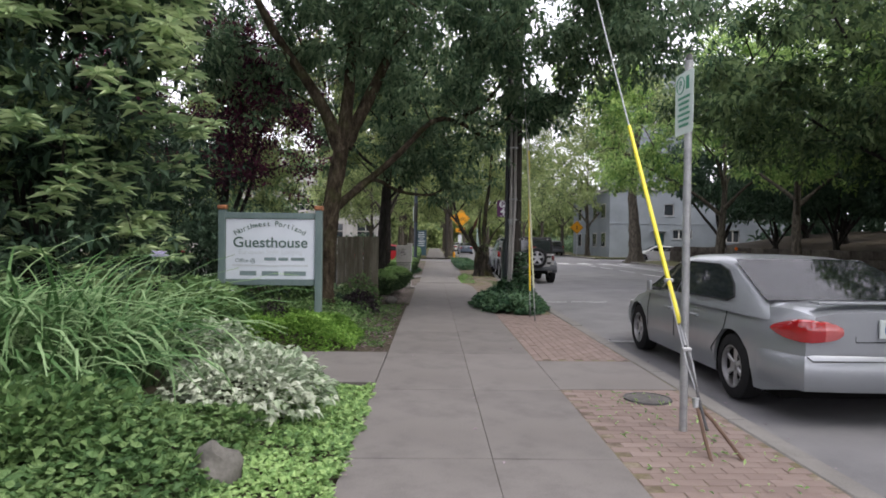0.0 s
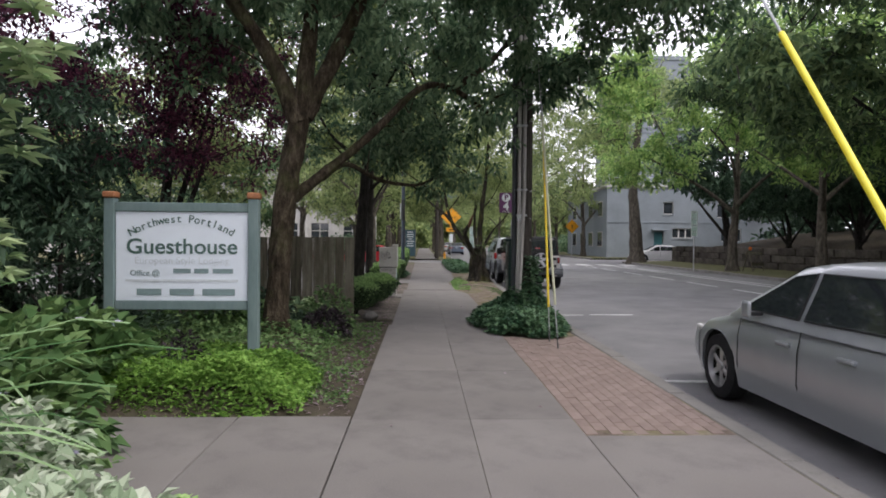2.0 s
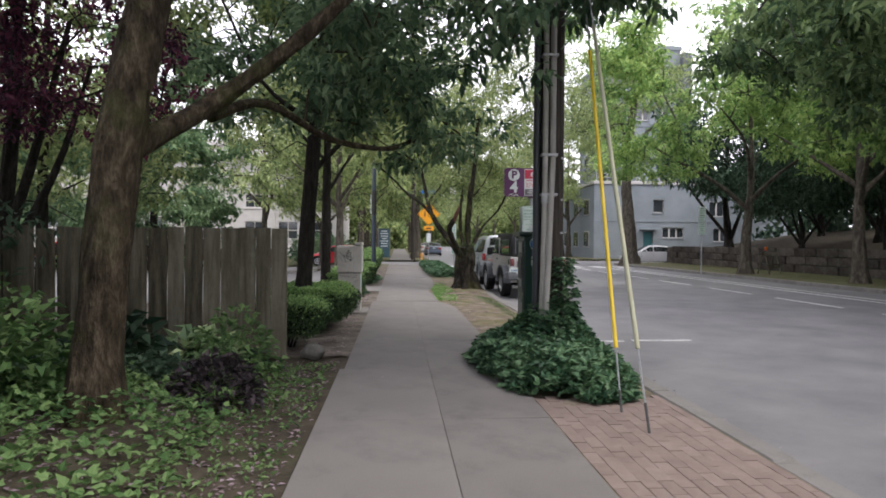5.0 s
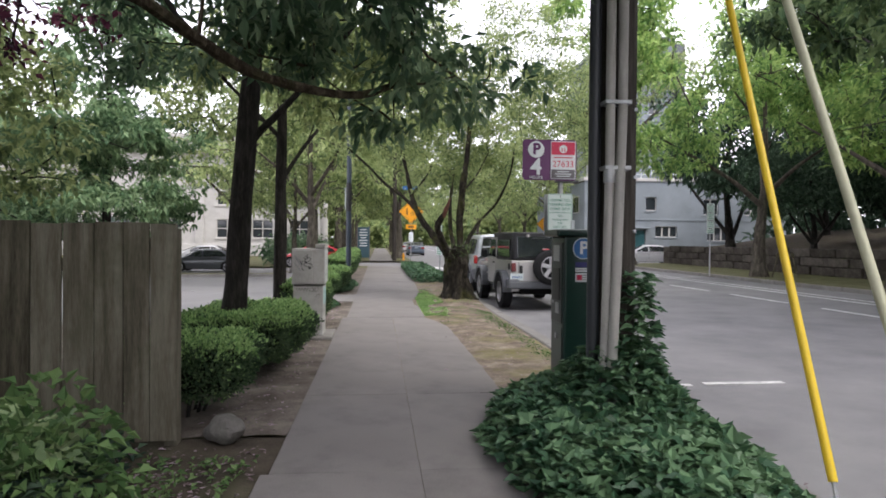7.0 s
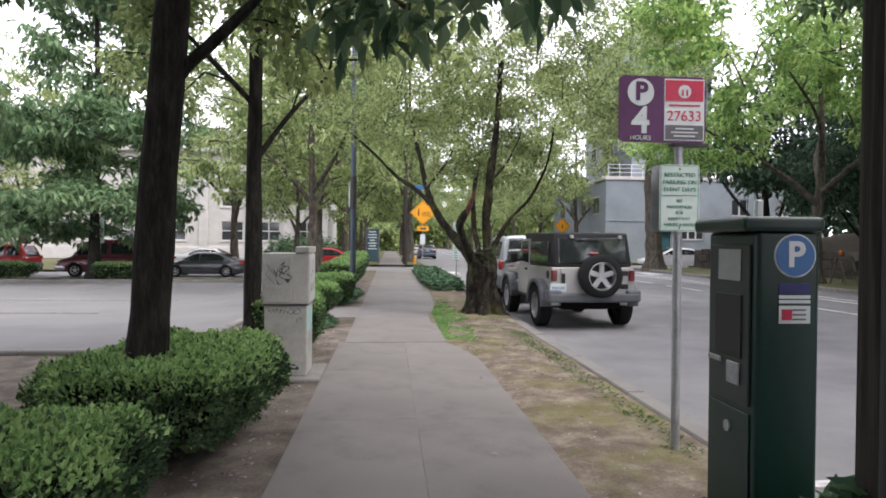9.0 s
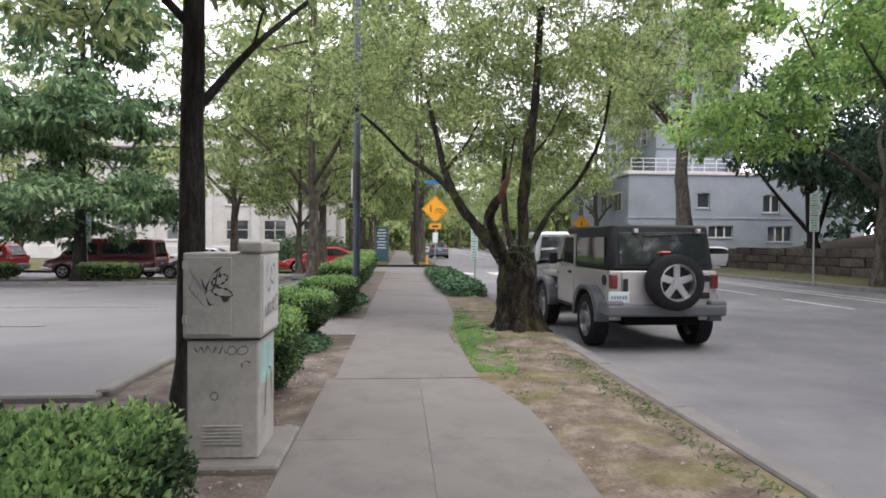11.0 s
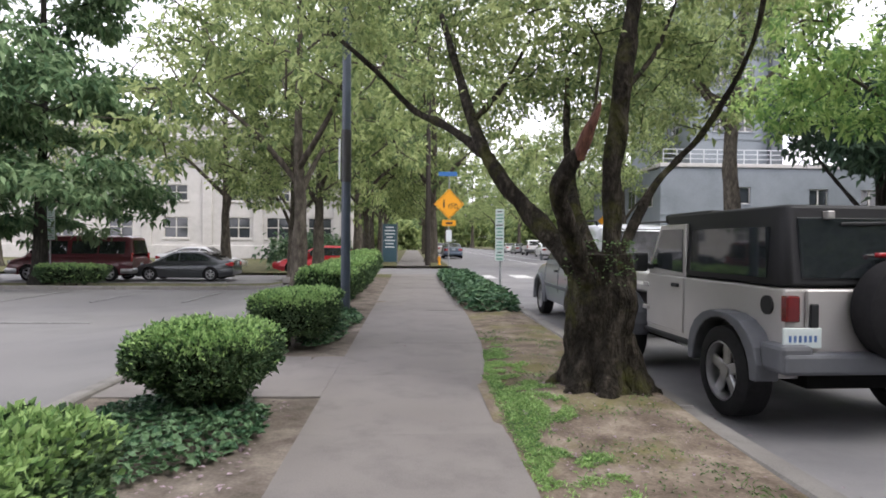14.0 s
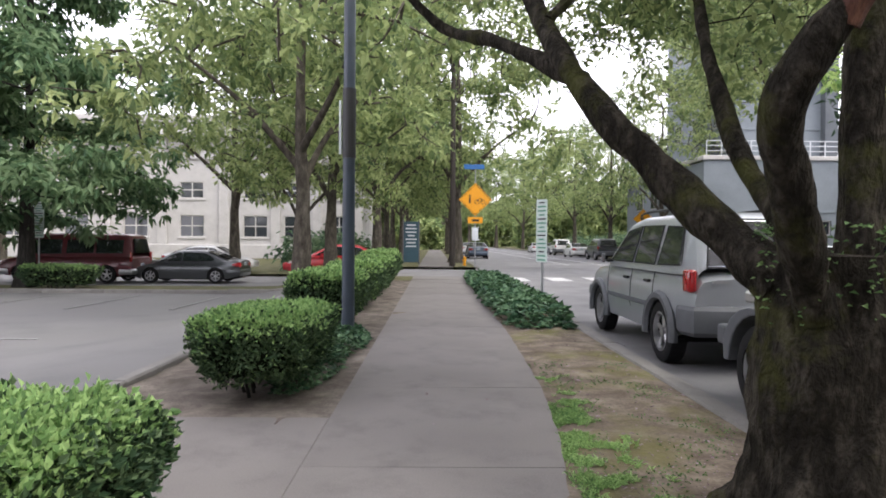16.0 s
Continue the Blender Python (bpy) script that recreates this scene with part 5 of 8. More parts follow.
# ---- board fence ----
def board_fence():
    root = thing("board_fence", pose(-1.245, 14.42, 0), "weathered grey-brown vertical board fence", "fence")
    rng = random.Random(3)
    x = 0.0
    k = 0
    while x > -3.6:
        w = rng.uniform(0.165, 0.21)
        h = 1.53 + rng.uniform(-0.015, 0.015)
        ob = part("board", box((x - w, -0.012, 0.02), (x, 0.012, h), 0.003), FENCE_WOOD, root)
        ob.matrix_basis = pose(0, rng.uniform(-0.006, 0.006), 0, 0, rng.uniform(-0.3, 0.3), rng.uniform(-1, 1))
        x -= w + (0.016 if k % 3 == 1 else rng.uniform(0.003, 0.008))
        k += 1
    for z in (0.35, 1.2):
        part("rail", box((-3.6, 0.02, z), (-0.02, 0.06, z + 0.09), 0.004), FENCE_WOOD, root)
    for x in (-0.06, -1.9, -3.5):
        part("post", box((x - 0.045, 0.061, -0.1), (x + 0.045, 0.15, 1.5), 0.004), FENCE_WOOD, root)


board_fence()


# ---- hedges ----
def hedge(x0, x1, y0, y1, h, seed, density, leaf=0.05, z0=0.0, low=0.16, label="clipped green box hedge with bright new growth", pinch=0.0, p=4.6):
    """A clipped hedge: a near-black shade core, shade-coloured side leaves, bright new growth on top."""
    rng = np.random.default_rng(seed)
    cx, cy = (x0 + x1) / 2, (y0 + y1) / 2
    ax, ay, az = (x1 - x0) / 2, (y1 - y0) / 2, (h - low) / 2
    root = thing("hedge", pose(cx, cy, z0), label, "hedge", "hedges along the pavement")
    mid = low + az

    def skin(d, inset):
        k = (np.abs(d[:, 0]) ** p + np.abs(d[:, 1]) ** p + np.abs(d[:, 2]) ** p) ** (-1 / p)
        q = d * k[:, None]
        rough = np.array([noise.noise(Vector(v * np.array([ax, ay, az]) * 3.2) + Vector((seed, 0, 0))) + 0.7 * noise.noise(Vector(v * np.array([ax, ay, az]) * 9) + Vector((seed, 5, 0))) for v in q])
        q = q * (inset + 0.19 * rough)[:, None]
        shrink = 1 - (pinch + 0.12) * np.clip(-q[:, 2], 0, 1)
        q[:, 0] *= shrink
        q[:, 1] *= shrink
        return q * np.array([ax, ay, az]) + np.array([0, 0, mid])

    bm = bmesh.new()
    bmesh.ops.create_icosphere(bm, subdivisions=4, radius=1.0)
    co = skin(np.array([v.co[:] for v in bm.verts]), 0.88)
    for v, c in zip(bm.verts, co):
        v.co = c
    # Solid core in near-black: the shade between the leaves, done as colour.
    part("core", bm, LEAF_HEDGE_IN, root, "near-black core standing in for shade inside the hedge")
    area = 8 * (ax * ay + ax * az + ay * az)
    n = int(area * density)
    d = rng.uniform(-1, 1, (n, 3))
    face = rng.choice(3, n, p=np.array([ay * az, ax * az, ax * ay]) / (ay * az + ax * az + ax * ay))
    d[np.arange(n), face] = rng.choice([-1, 1], n)
    d = d / np.linalg.norm(d, axis=1, keepdims=True)
    pos = skin(d, 0.96) + rng.normal(size=(n, 3)) * 0.02
    full = rng.random(n) < np.clip(0.72 + 0.6 * (pos[:, 2] - mid) / az, 0.22, 1)
    d, pos, n = d[full], pos[full], int(full.sum())
    out = d.copy()
    out[:, 2] += 0.35
    aim = out + unit(rng, n) * 0.8
    nrm = d + unit(rng, n) * 0.7
    k = rng.uniform(0.6, 1.3, n)
    # Bright new growth on top, also for its lit face; sides keep the shaded colour.
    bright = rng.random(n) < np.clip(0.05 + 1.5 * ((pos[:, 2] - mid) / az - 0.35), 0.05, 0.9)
    for name, keep, m, text in (("foliage", ~bright, LEAF_HEDGE_SHADED, ""), ("new_growth", bright, LEAF_HEDGE, "bright green new growth")):
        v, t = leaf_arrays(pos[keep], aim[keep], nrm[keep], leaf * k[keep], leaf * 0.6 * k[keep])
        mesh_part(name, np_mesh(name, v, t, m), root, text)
    for i in range(9):
        a = rng.uniform(0, 6.28)
        q = rng.uniform(0.1, 0.6)
        part("stem", tube([(math.cos(a) * q * ax * 0.6, math.sin(a) * q * ay * 0.8, -0.05), (math.cos(a) * q * ax, math.sin(a) * q * ay, low + 0.12)], [0.016, 0.01], 5), BARK_DARK, root)
    return root


# Hedge leaf colour darkened: the shade on the hedge sides is in it.
LEAF_HEDGE_SHADED = leaf_mat("shaded_hedge_leaves", ((0.011, 0.026, 0.008), (0.028, 0.058, 0.018), (0.07, 0.115, 0.035)), rough=0.5, glow=0.16)
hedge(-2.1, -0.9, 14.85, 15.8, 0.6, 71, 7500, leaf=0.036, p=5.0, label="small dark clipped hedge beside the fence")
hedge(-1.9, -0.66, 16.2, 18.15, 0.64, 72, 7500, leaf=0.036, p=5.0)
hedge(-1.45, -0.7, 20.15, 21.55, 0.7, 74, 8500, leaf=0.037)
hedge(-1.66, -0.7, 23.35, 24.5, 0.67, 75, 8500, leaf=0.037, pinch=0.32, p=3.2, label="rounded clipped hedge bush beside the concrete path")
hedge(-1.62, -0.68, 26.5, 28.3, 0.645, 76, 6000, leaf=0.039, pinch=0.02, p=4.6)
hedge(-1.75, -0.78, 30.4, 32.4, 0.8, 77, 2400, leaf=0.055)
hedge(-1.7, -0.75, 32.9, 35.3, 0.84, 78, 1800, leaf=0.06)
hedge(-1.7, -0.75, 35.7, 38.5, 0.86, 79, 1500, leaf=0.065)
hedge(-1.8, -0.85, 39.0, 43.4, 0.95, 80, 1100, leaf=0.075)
hedge(-13.6, -11.2, 42.5, 43.6, 0.75, 81, 700, leaf=0.1, z0=-0.42, label="low hedge between lot and side street")
hedge(-19.5, -16.2, 42.5, 43.6, 0.75, 82, 700, leaf=0.1, z0=-0.42, label="low hedge between lot and side street")


# ---- low plants ----
def patch(name, label, category, points, leaf, leaves, seed, base, kind="", lift=0.6, wide=0.6, tall=None):
    """Low leafy cover: one leaf stands or lies at each point."""
    rng = np.random.default_rng(seed)
    n = len(points)
    aim = unit(rng, n)
    aim[:, 2] = np.abs(aim[:, 2]) * 0.4 + lift * 0.3
    nrm = unit(rng, n) * 0.45 + np.array([0, 0, 1.0])
    k = rng.uniform(0.6, 1.3, n)
    v, t = (lobed_arrays if wide > 0.85 else leaf_arrays)(points - np.array(base), aim, nrm, leaf * k, leaf * wide * k, droop=0.25)
    root = tagged(new(name, np_mesh(name, v, t, leaves)), label, category, "", kind)
    root.matrix_basis = pose(*base)
    return root


def scatter(rng, n, x0, x1, y0, y1, ground, top, clump=1.4, inside=None):
    """Points over a patch, in hummocks of varying height."""
    out = []
    while len(out) < n:
        x, y = rng.uniform(x0, x1), rng.uniform(y0, y1)
        e = min((x - x0), (x1 - x), (y - y0), (y1 - y))
        if inside is not None and not inside(x, y):
            continue
        hum = 0.5 + 0.7 * noise.noise(Vector((x * clump, y * clump, 2.0)))
        if hum < 0.12 or e < 0.08 * rng.random():
            continue
        h = top * min(1.0, hum) * min(1.0, 0.35 + e * 4)
        out.append((x, y, ground(x, y) + h * rng.random() ** 0.5))
    return np.array(out)


def weeds(label, n, x0, x1, y0, y1, top, leaf, leaves, seed, wide=0.6, clump=1.4, name="weeds", ground=garden_height, inside=None, lift=0.6):
    rng = np.random.default_rng(seed)
    pts = scatter(rng, n, x0, x1, y0, y1, ground, top, clump, inside)
    return patch(name, label, "plants", pts, leaf, leaves, seed, ((x0 + x1) / 2, (y0 + y1) / 2, 0), kind="stuff", wide=wide, lift=lift)


weeds("low mixed green weeds in the garden bed", 11000, -2.9, -1.15, 1.6, 4.5, 0.3, 0.06, LEAF_WEED, 91, wide=0.9)
weeds("bright low ground cover along the pavement edge", 7500, -1.35, -0.45, 2.0, 6.2, 0.13, 0.048, LEAF_HEDGE, 92, clump=2.2, wide=0.9, inside=lambda x, y: x < -0.54 + 0.12 * noise.noise(Vector((0, y * 2.6, 1))))
weeds("yellow-green creeping plant beneath the sign", 14000, -3.5, -1.0, 8.12, 9.7, 0.3, 0.045, LEAF_NEON, 93, clump=1.6, wide=0.9, name="creeping_plant", inside=lambda x, y: y > 8.15 + 0.15 * noise.noise(Vector((x * 2, 0, 0))) and (y - 8.1) < 1.9 + 0.5 * (x + 1.0))
weeds("yellow-green creeping plant along the garden path", 6500, -3.6, -1.25, 8.05, 8.62, 0.2, 0.045, LEAF_NEON, 90, clump=0.5, wide=0.9, name="creeping_plant")
weeds("straggling green weeds under the maple", 3400, -3.6, -1.15, 9.3, 12.6, 0.34, 0.06, LEAF_WEED, 94, clump=2.4, wide=0.9)
weeds("sparse small weeds on dark soil", 1500, -1.4, -0.62, 8.4, 14.2, 0.1, 0.05, LEAF_WEED, 95, clump=3.0)
weeds("dark weeds beside the fence", 3500, -3.6, -1.35, 12.4, 14.3, 0.35, 0.08, LEAF_DARK, 96)
weeds("mixed dark plants behind the lily clump", 9000, -6.5, -2.6, 1.5, 8.0, 0.5, 0.09, LEAF_DARK, 97)
weeds("leafy plants behind the guesthouse sign", 5000, -6.5, -3.0, 9.3, 14.2, 0.5, 0.09, LEAF_DARK, 99)


def bush(name, label, c, r, n, leaf, leaves, seed, wide=0.7, flowers=0, hang=0.25):
    """A loose leafy plant standing on the soil, some with white flowers."""
    rng = np.random.default_rng(seed)
    root = thing(name, pose(c[0], c[1], garden_height(c[0], c[1])), label, "plant")
    d = unit(rng, n)
    d[:, 2] = np.abs(d[:, 2])
    pos = d * (rng.uniform(0.6, 1.05, (n, 1))) * np.array(r)
    aim = d + unit(rng, n) * 0.6
    aim[:, 2] -= hang
    nrm = unit(rng, n) * 0.4 + np.array([0, 0, 1.0]) + d * 0.4
    k = rng.uniform(0.65, 1.25, n)
    v, t = (lobed_arrays if wide > 0.85 else leaf_arrays)(pos, aim, nrm, leaf * k, leaf * wide * k, droop=0.3)
    mesh_part("foliage", np_mesh("foliage", v, t, leaves), root)
    stems = bmesh.new()
    for i in range(14):
        p = pos[rng.integers(n)]
        add_tube(stems, smooth_path([(p[0] * 0.15, p[1] * 0.15, -0.03), (p[0] * 0.5, p[1] * 0.5, p[2] * 0.6), tuple(p)], 3), [0.008, 0.008, 0.007, 0.006, 0.006, 0.005, 0.004], 4)
    tagged(part("stem", stems, LEAF_WEED, root), kind="stuff")
    for i in range(flowers):
        p = pos[rng.integers(n)] * 1.04
        m = 7
        ang = np.arange(m) * 2 * math.pi / m
        fv, ft = leaf_arrays(np.tile(p + np.array([0, 0, 0.04]), (m, 1)), np.stack([np.cos(ang), np.sin(ang), np.full(m, 0.35)], 1), np.tile(np.array([0, 0, 1.0]), (m, 1)), np.full(m, 0.05), np.full(m, 0.045))
        mesh_part("flower", np_mesh("flower", fv, ft, PETAL), root, "small white flower")
    return root


def white_bloom(x, y, h):
    """A single large white flower on a tall thin stem."""
    root = thing("white_flower", pose(x, y, garden_height(x, y)), "single large white flower on a tall stem", "flower")
    part("stem", tube([(0, 0, -0.05), (0.03, 0, h * 0.6), (0.02, 0, h)], 0.006, 5), LEAF_WEED, root)
    ang = np.concatenate([np.arange(6) * 1.047, np.arange(5) * 1.257 + 0.4])
    lift = np.array([0.3] * 6 + [1.1] * 5)
    v, t = leaf_arrays(np.tile(np.array([0.02, 0, h]), (11, 1)), np.stack([np.cos(ang), np.sin(ang), lift], 1), np.stack([-0.4 * np.cos(ang), -0.4 * np.sin(ang), np.ones(11)], 1), np.full(11, 0.1), np.full(11, 0.085))
    mesh_part("petals", np_mesh("petals", v, t, PETAL), root, "white petals")


white_bloom(-2.62, 5.95, 1.05)
bush("variegated_shrub", "low shrub with cream variegated leaves", (-1.47, 5.05), (0.66, 0.7, 0.42), 2300, 0.075, LEAF_CREAM, 101, wide=0.95)
bush("variegated_shrub", "low shrub with cream variegated leaves", (-2.0, 5.9), (0.42, 0.4, 0.46), 620, 0.075, LEAF_CREAM, 102, wide=0.95, flowers=3)
bush("hydrangea", "large-leaved green plant beside the sign post", (-3.15, 8.5), (0.72, 0.5, 0.66), 700, 0.15, LEAF_WEED, 103, wide=0.75, flowers=3)
bush("hydrangea", "large-leaved green plant beside the path", (-2.7, 6.9), (0.66, 0.5, 1.0), 760, 0.14, LEAF_WEED, 104, wide=0.75, flowers=4)
bush("dark_leaved_plant", "small purple-black leaved plant on the soil", (-1.42, 12.2), (0.36, 0.34, 0.38), 620, 0.075, LEAF_BLACKISH, 105)
bush("dark_leaved_plant", "small purple-black leaved plant in the creeping cover", (-2.2, 8.65), (0.22, 0.2, 0.4), 220, 0.055, LEAF_BLACKISH, 106)
bush("hosta", "broad-leaved green plant at the fence foot", (-2.0, 13.6), (0.42, 0.35, 0.4), 170, 0.2, LEAF_SHRUB, 107)
bush("hosta", "broad-leaved green plant at the fence foot", (-2.7, 13.3), (0.5, 0.4, 0.6), 220, 0.2, LEAF_DARK, 108)
bush("green_bush", "leafy green bush under the maple", (-2.9, 11.5), (0.8, 0.6, 0.9), 1100, 0.1, LEAF_WEED, 109)
bush("green_bush", "loose leafy bush in front of the fence", (-1.55, 13.3), (0.45, 0.4, 0.7), 520, 0.08, LEAF_WEED, 110)
bush("green_bush", "sprawling leafy plant in the garden bed", (-2.35, 3.6), (0.8, 0.65, 0.4), 2000, 0.07, LEAF_WEED, 112, wide=0.9)


def lily_clump(c, n, reach, seed):
    """Long arching strap leaves rising from one crown."""
    rng = np.random.default_rng(seed)
    root = thing("lily_clump", pose(c[0], c[1], garden_height(c[0], c[1])), "clump of long arching green lily blades", "plant")
    verts, quads = [], []
    for i in range(n):
        a = rng.uniform(0, 2 * math.pi)
        L = reach * rng.uniform(0.6, 1.1)
        rise = rng.uniform(0.7, 1.35)
        b0 = np.array([rng.normal() * 0.28, rng.normal() * 0.24, 0])
        w = rng.uniform(0.011, 0.021)
        side = np.array([-math.sin(a), math.cos(a), 0])
        bend = rng.uniform(0.5, 1.5)
        p, th = b0.copy(), rise
        for s in range(8):
            k = len(verts)
            ww = w * (1 - (s / 7.5) ** 2.2)
            verts += [p - side * ww, p + side * ww + np.array([0, 0, 0.004])]
            if s:
                quads.append((k - 2, k - 1, k + 1, k))
            step = L / 7
            p = p + step * np.array([math.cos(a) * math.cos(th), math.sin(a) * math.cos(th), math.sin(th)])
            th -= bend * 0.28 * (0.4 + s / 5)
    verts, quads, per = np.array(verts), np.array(quads), 40
    for k in range(0, n, per):
        end = min(n, k + per)
        mesh_part("leaf_fan", np_mesh("leaf_fan", verts[16 * k:16 * end], quads[7 * k:7 * end] - 16 * k, LEAF_GRASS, True), root)
    return root


lily_clump((-2.95, 5.2), 560, 1.5, 121)
lily_clump((-3.5, 4.6), 520, 1.6, 122)
lily_clump((-2.85, 4.4), 340, 1.25, 123)


def rock(c, r, seed, label):
    bm = bmesh.new()
    bmesh.ops.create_icosphere(bm, subdivisions=3, radius=1.0)
    for v in bm.verts:
        d = v.co.copy()
        k = 1 + 0.35 * noise.noise(d * 1.3 + Vector((seed, 0, 0))) + 0.1 * noise.noise(d * 5)
        v.co = Vector((d.x * r[0], d.y * r[1], d.z * r[2])) * k
    ob = tagged(new("rock", bm_mesh("rock", bm, ROCK, True)), label, "rock")
    ob.matrix_basis = pose(*c)


rock((-1.27, 3.62, 0.1), (0.16, 0.13, 0.16), 1, "grey rounded garden rock among weeds")
rock((-0.95, 14.55, 0.06), (0.13, 0.14, 0.11), 2, "grey stone on bare earth by the fence")
rock((-0.85, 20.1, 0.0), (0.1, 0.12, 0.05), 3, "small flat stone on bare earth")


def ivy(label, n, cx, cy, rx, ry, ground, peak, seed, leaf=0.11, power=2.0, bank=None):
    """A mound of ivy with broad overlapping leaves."""
    rng = np.random.default_rng(seed)
    pts = []
    while len(pts) < n:
        u, v = rng.uniform(-1, 1), rng.uniform(-1, 1)
        q = abs(u) ** power + abs(v) ** power
        if q > 1 + 0.25 * noise.noise(Vector((u * 3, v * 3, seed))):
            continue
        x, y = cx + u * rx, cy + v * ry
        h = ground + peak(x, y) * (1 - min(1, q) ** 2.5) + 0.05 * noise.noise(Vector((x * 4, y * 4, 1)))
        pts.append((x, y, max(0.02, h + rng.uniform(-0.06, 0.03))))
    return patch("ivy", label, "ivy", np.array(pts), leaf, LEAF_IVY, seed, (cx, cy, 0), kind="stuff", lift=0.3, wide=1.05)


ivy("thick glossy ivy mound round the utility pole", 7000, 1.72, 13.95, 0.82, 1.75, 0.0, lambda x, y: 0.27 + 0.45 * math.exp(-((x - 1.95) ** 2 + (y - 14.4) ** 2) / 0.16), 131, leaf=0.092)
ivy("low ivy bed filling the kerb strip", 5200, 1.95, 37.8, 0.6, 6.9, 0.0, lambda x, y: 0.22, 132, leaf=0.13, power=6)
ivy("ivy spreading under the hedge bush", 2600, -1.35, 23.5, 0.66, 0.95, 0.0, lambda x, y: 0.13, 133, leaf=0.055)
ivy("ivy round the lamp post foot", 1100, -0.95, 29.6, 0.45, 1.1, 0.0, lambda x, y: 0.14, 134, leaf=0.08)
ivy("ivy along the hedge foot", 900, -0.9, 28.0, 0.3, 1.1, 0.0, lambda x, y: 0.12, 135, leaf=0.07)
# ivy climbing the pole
rng_ivy = np.random.default_rng(136)
climb = []
for i in range(460):
    a = rng_ivy.uniform(-1.9, 0.9)
    z = 0.25 + 0.95 * rng_ivy.random() ** 1.5
    r = 0.19 + 0.07 * rng_ivy.random() + 0.16 * max(0.0, 1 - z / 0.9)
    climb.append((1.96 + r * math.cos(a), 14.48 + r * math.sin(a), z))
patch("ivy", "ivy climbing the utility pole", "ivy", np.array(climb), 0.1, LEAF_IVY, 136, (1.78, 14.2, 0), kind="stuff", lift=-0.8, wide=0.9)

# moss, grass and fallen leaves on the earth strip
ragged_edge = lambda x, y: 0.45 * noise.noise(Vector((x * 45, y * 45, 1))) + noise.noise(Vector((x * 6, y * 5, 3))) + 0.9 * noise.noise(Vector((x * 2, y * 1.7, 8))) > -0.42 + 1.9 * max(0.0, x - 1.12) and x > street_edge(y) - 0.03 * noise.noise(Vector((0, y * 9, 2)))

weeds("bright grass tuft along the pavement edge", 8000, 1.02, 1.6, 21.0, 24.6, 0.012, 0.032, LEAF_HEDGE, 141, wide=0.3, clump=0.4, name="grass", ground=strip_height, lift=1.2, inside=ragged_edge)
weeds("bright grass tuft along the pavement edge", 6000, 1.05, 1.6, 24.6, 27.8, 0.012, 0.032, LEAF_HEDGE, 144, wide=0.3, clump=0.4, name="grass", ground=strip_height, lift=1.2, inside=ragged_edge)
weeds("bright grass tuft beside the kerb", 900, 2.1, 2.42, 16.6, 22.5, 0.02, 0.045, LEAF_WEED, 145, wide=0.16, clump=1.8, name="grass", ground=strip_height, lift=1.2)
weeds("sparse moss and seedlings on the earth strip", 2600, 1.2, 2.42, 20.6, 28.5, 0.012, 0.022, LEAF_WEED, 146, wide=0.5, clump=2.6, name="moss", ground=strip_height, lift=0.8, inside=lambda x, y: noise.noise(Vector((x * 3, y * 2.2, 4))) + 0.4 * noise.noise(Vector((x * 40, y * 40, 1))) > 0.12)
for wx, wy, wr, z0, z1, n, seed in ((1.94, 24.38, 0.25, 0.95, 1.36, 420, 147),):
    rng_moss = np.random.default_rng(seed)
    turn = rng_moss.uniform(0, 6.283, n)
    high = z0 + (z1 - z0) * rng_moss.random(n) ** 0.6
    wide_at = wr * rng_moss.uniform(0.95, 1.2, n)
    patch("ivy", "leafy sprouts and moss clinging to the cherry trunk", "ivy", np.stack([wx + wide_at * np.cos(turn), wy + wide_at * np.sin(turn), high], 1), 0.028, LEAF_WEED, seed, (wx, wy, 0), kind="stuff", lift=-0.5, wide=0.7)
weeds("small weeds between paving bricks", 160, 1.35, 2.4, 3.0, 6.0, 0.05, 0.05, LEAF_HEDGE, 143, wide=0.3, clump=2.5, name="grass", ground=lambda x, y: 0.0)


def litter(label, n, x0, x1, y0, y1, seed, ground, size=0.05):
    rng = np.random.default_rng(seed)
    pts = np.array([(x, y, ground(x, y) + 0.012) for x, y in zip(rng.uniform(x0, x1, n), rng.uniform(y0, y1, n))])
    aim = unit(rng, n)
    aim[:, 2] *= 0.1
    nrm = np.array([0, 0, 1.0]) + unit(rng, n) * 0.15
    k = rng.uniform(0.4, 1.2, n)
    v, t = leaf_arrays(pts, aim, nrm, size * k, size * 0.5 * k, droop=0.02)
    tagged(new("leaf_litter", np_mesh("leaf_litter", v, t, LEAF_LITTER)), label, "leaves", "", "stuff")


litter("dry fallen leaves on the garden soil", 2600, -2.4, -0.62, 8.2, 14.4, 151, garden_height)
litter("dry fallen leaves on the hedge bed", 700, -1.2, -0.6, 14.6, 24.3, 152, lambda x, y: 0.0)
litter("dry fallen leaves on the earth strip", 420, 1.2, 2.4, 15, 31, 153, strip_height, 0.045)
litter("dark bark crumbs round the cherry foot", 900, 1.25, 2.4, 22.6, 25.8, 156, strip_height, 0.025)
litter("few scattered leaves on the pavement", 26, -0.5, 1.2, 2, 32, 154, lambda x, y: 0.0, 0.05)
litter("few scattered leaves in the gutter", 260, 2.64, 2.95, 2, 34, 155, lambda x, y: -0.14, 0.045)


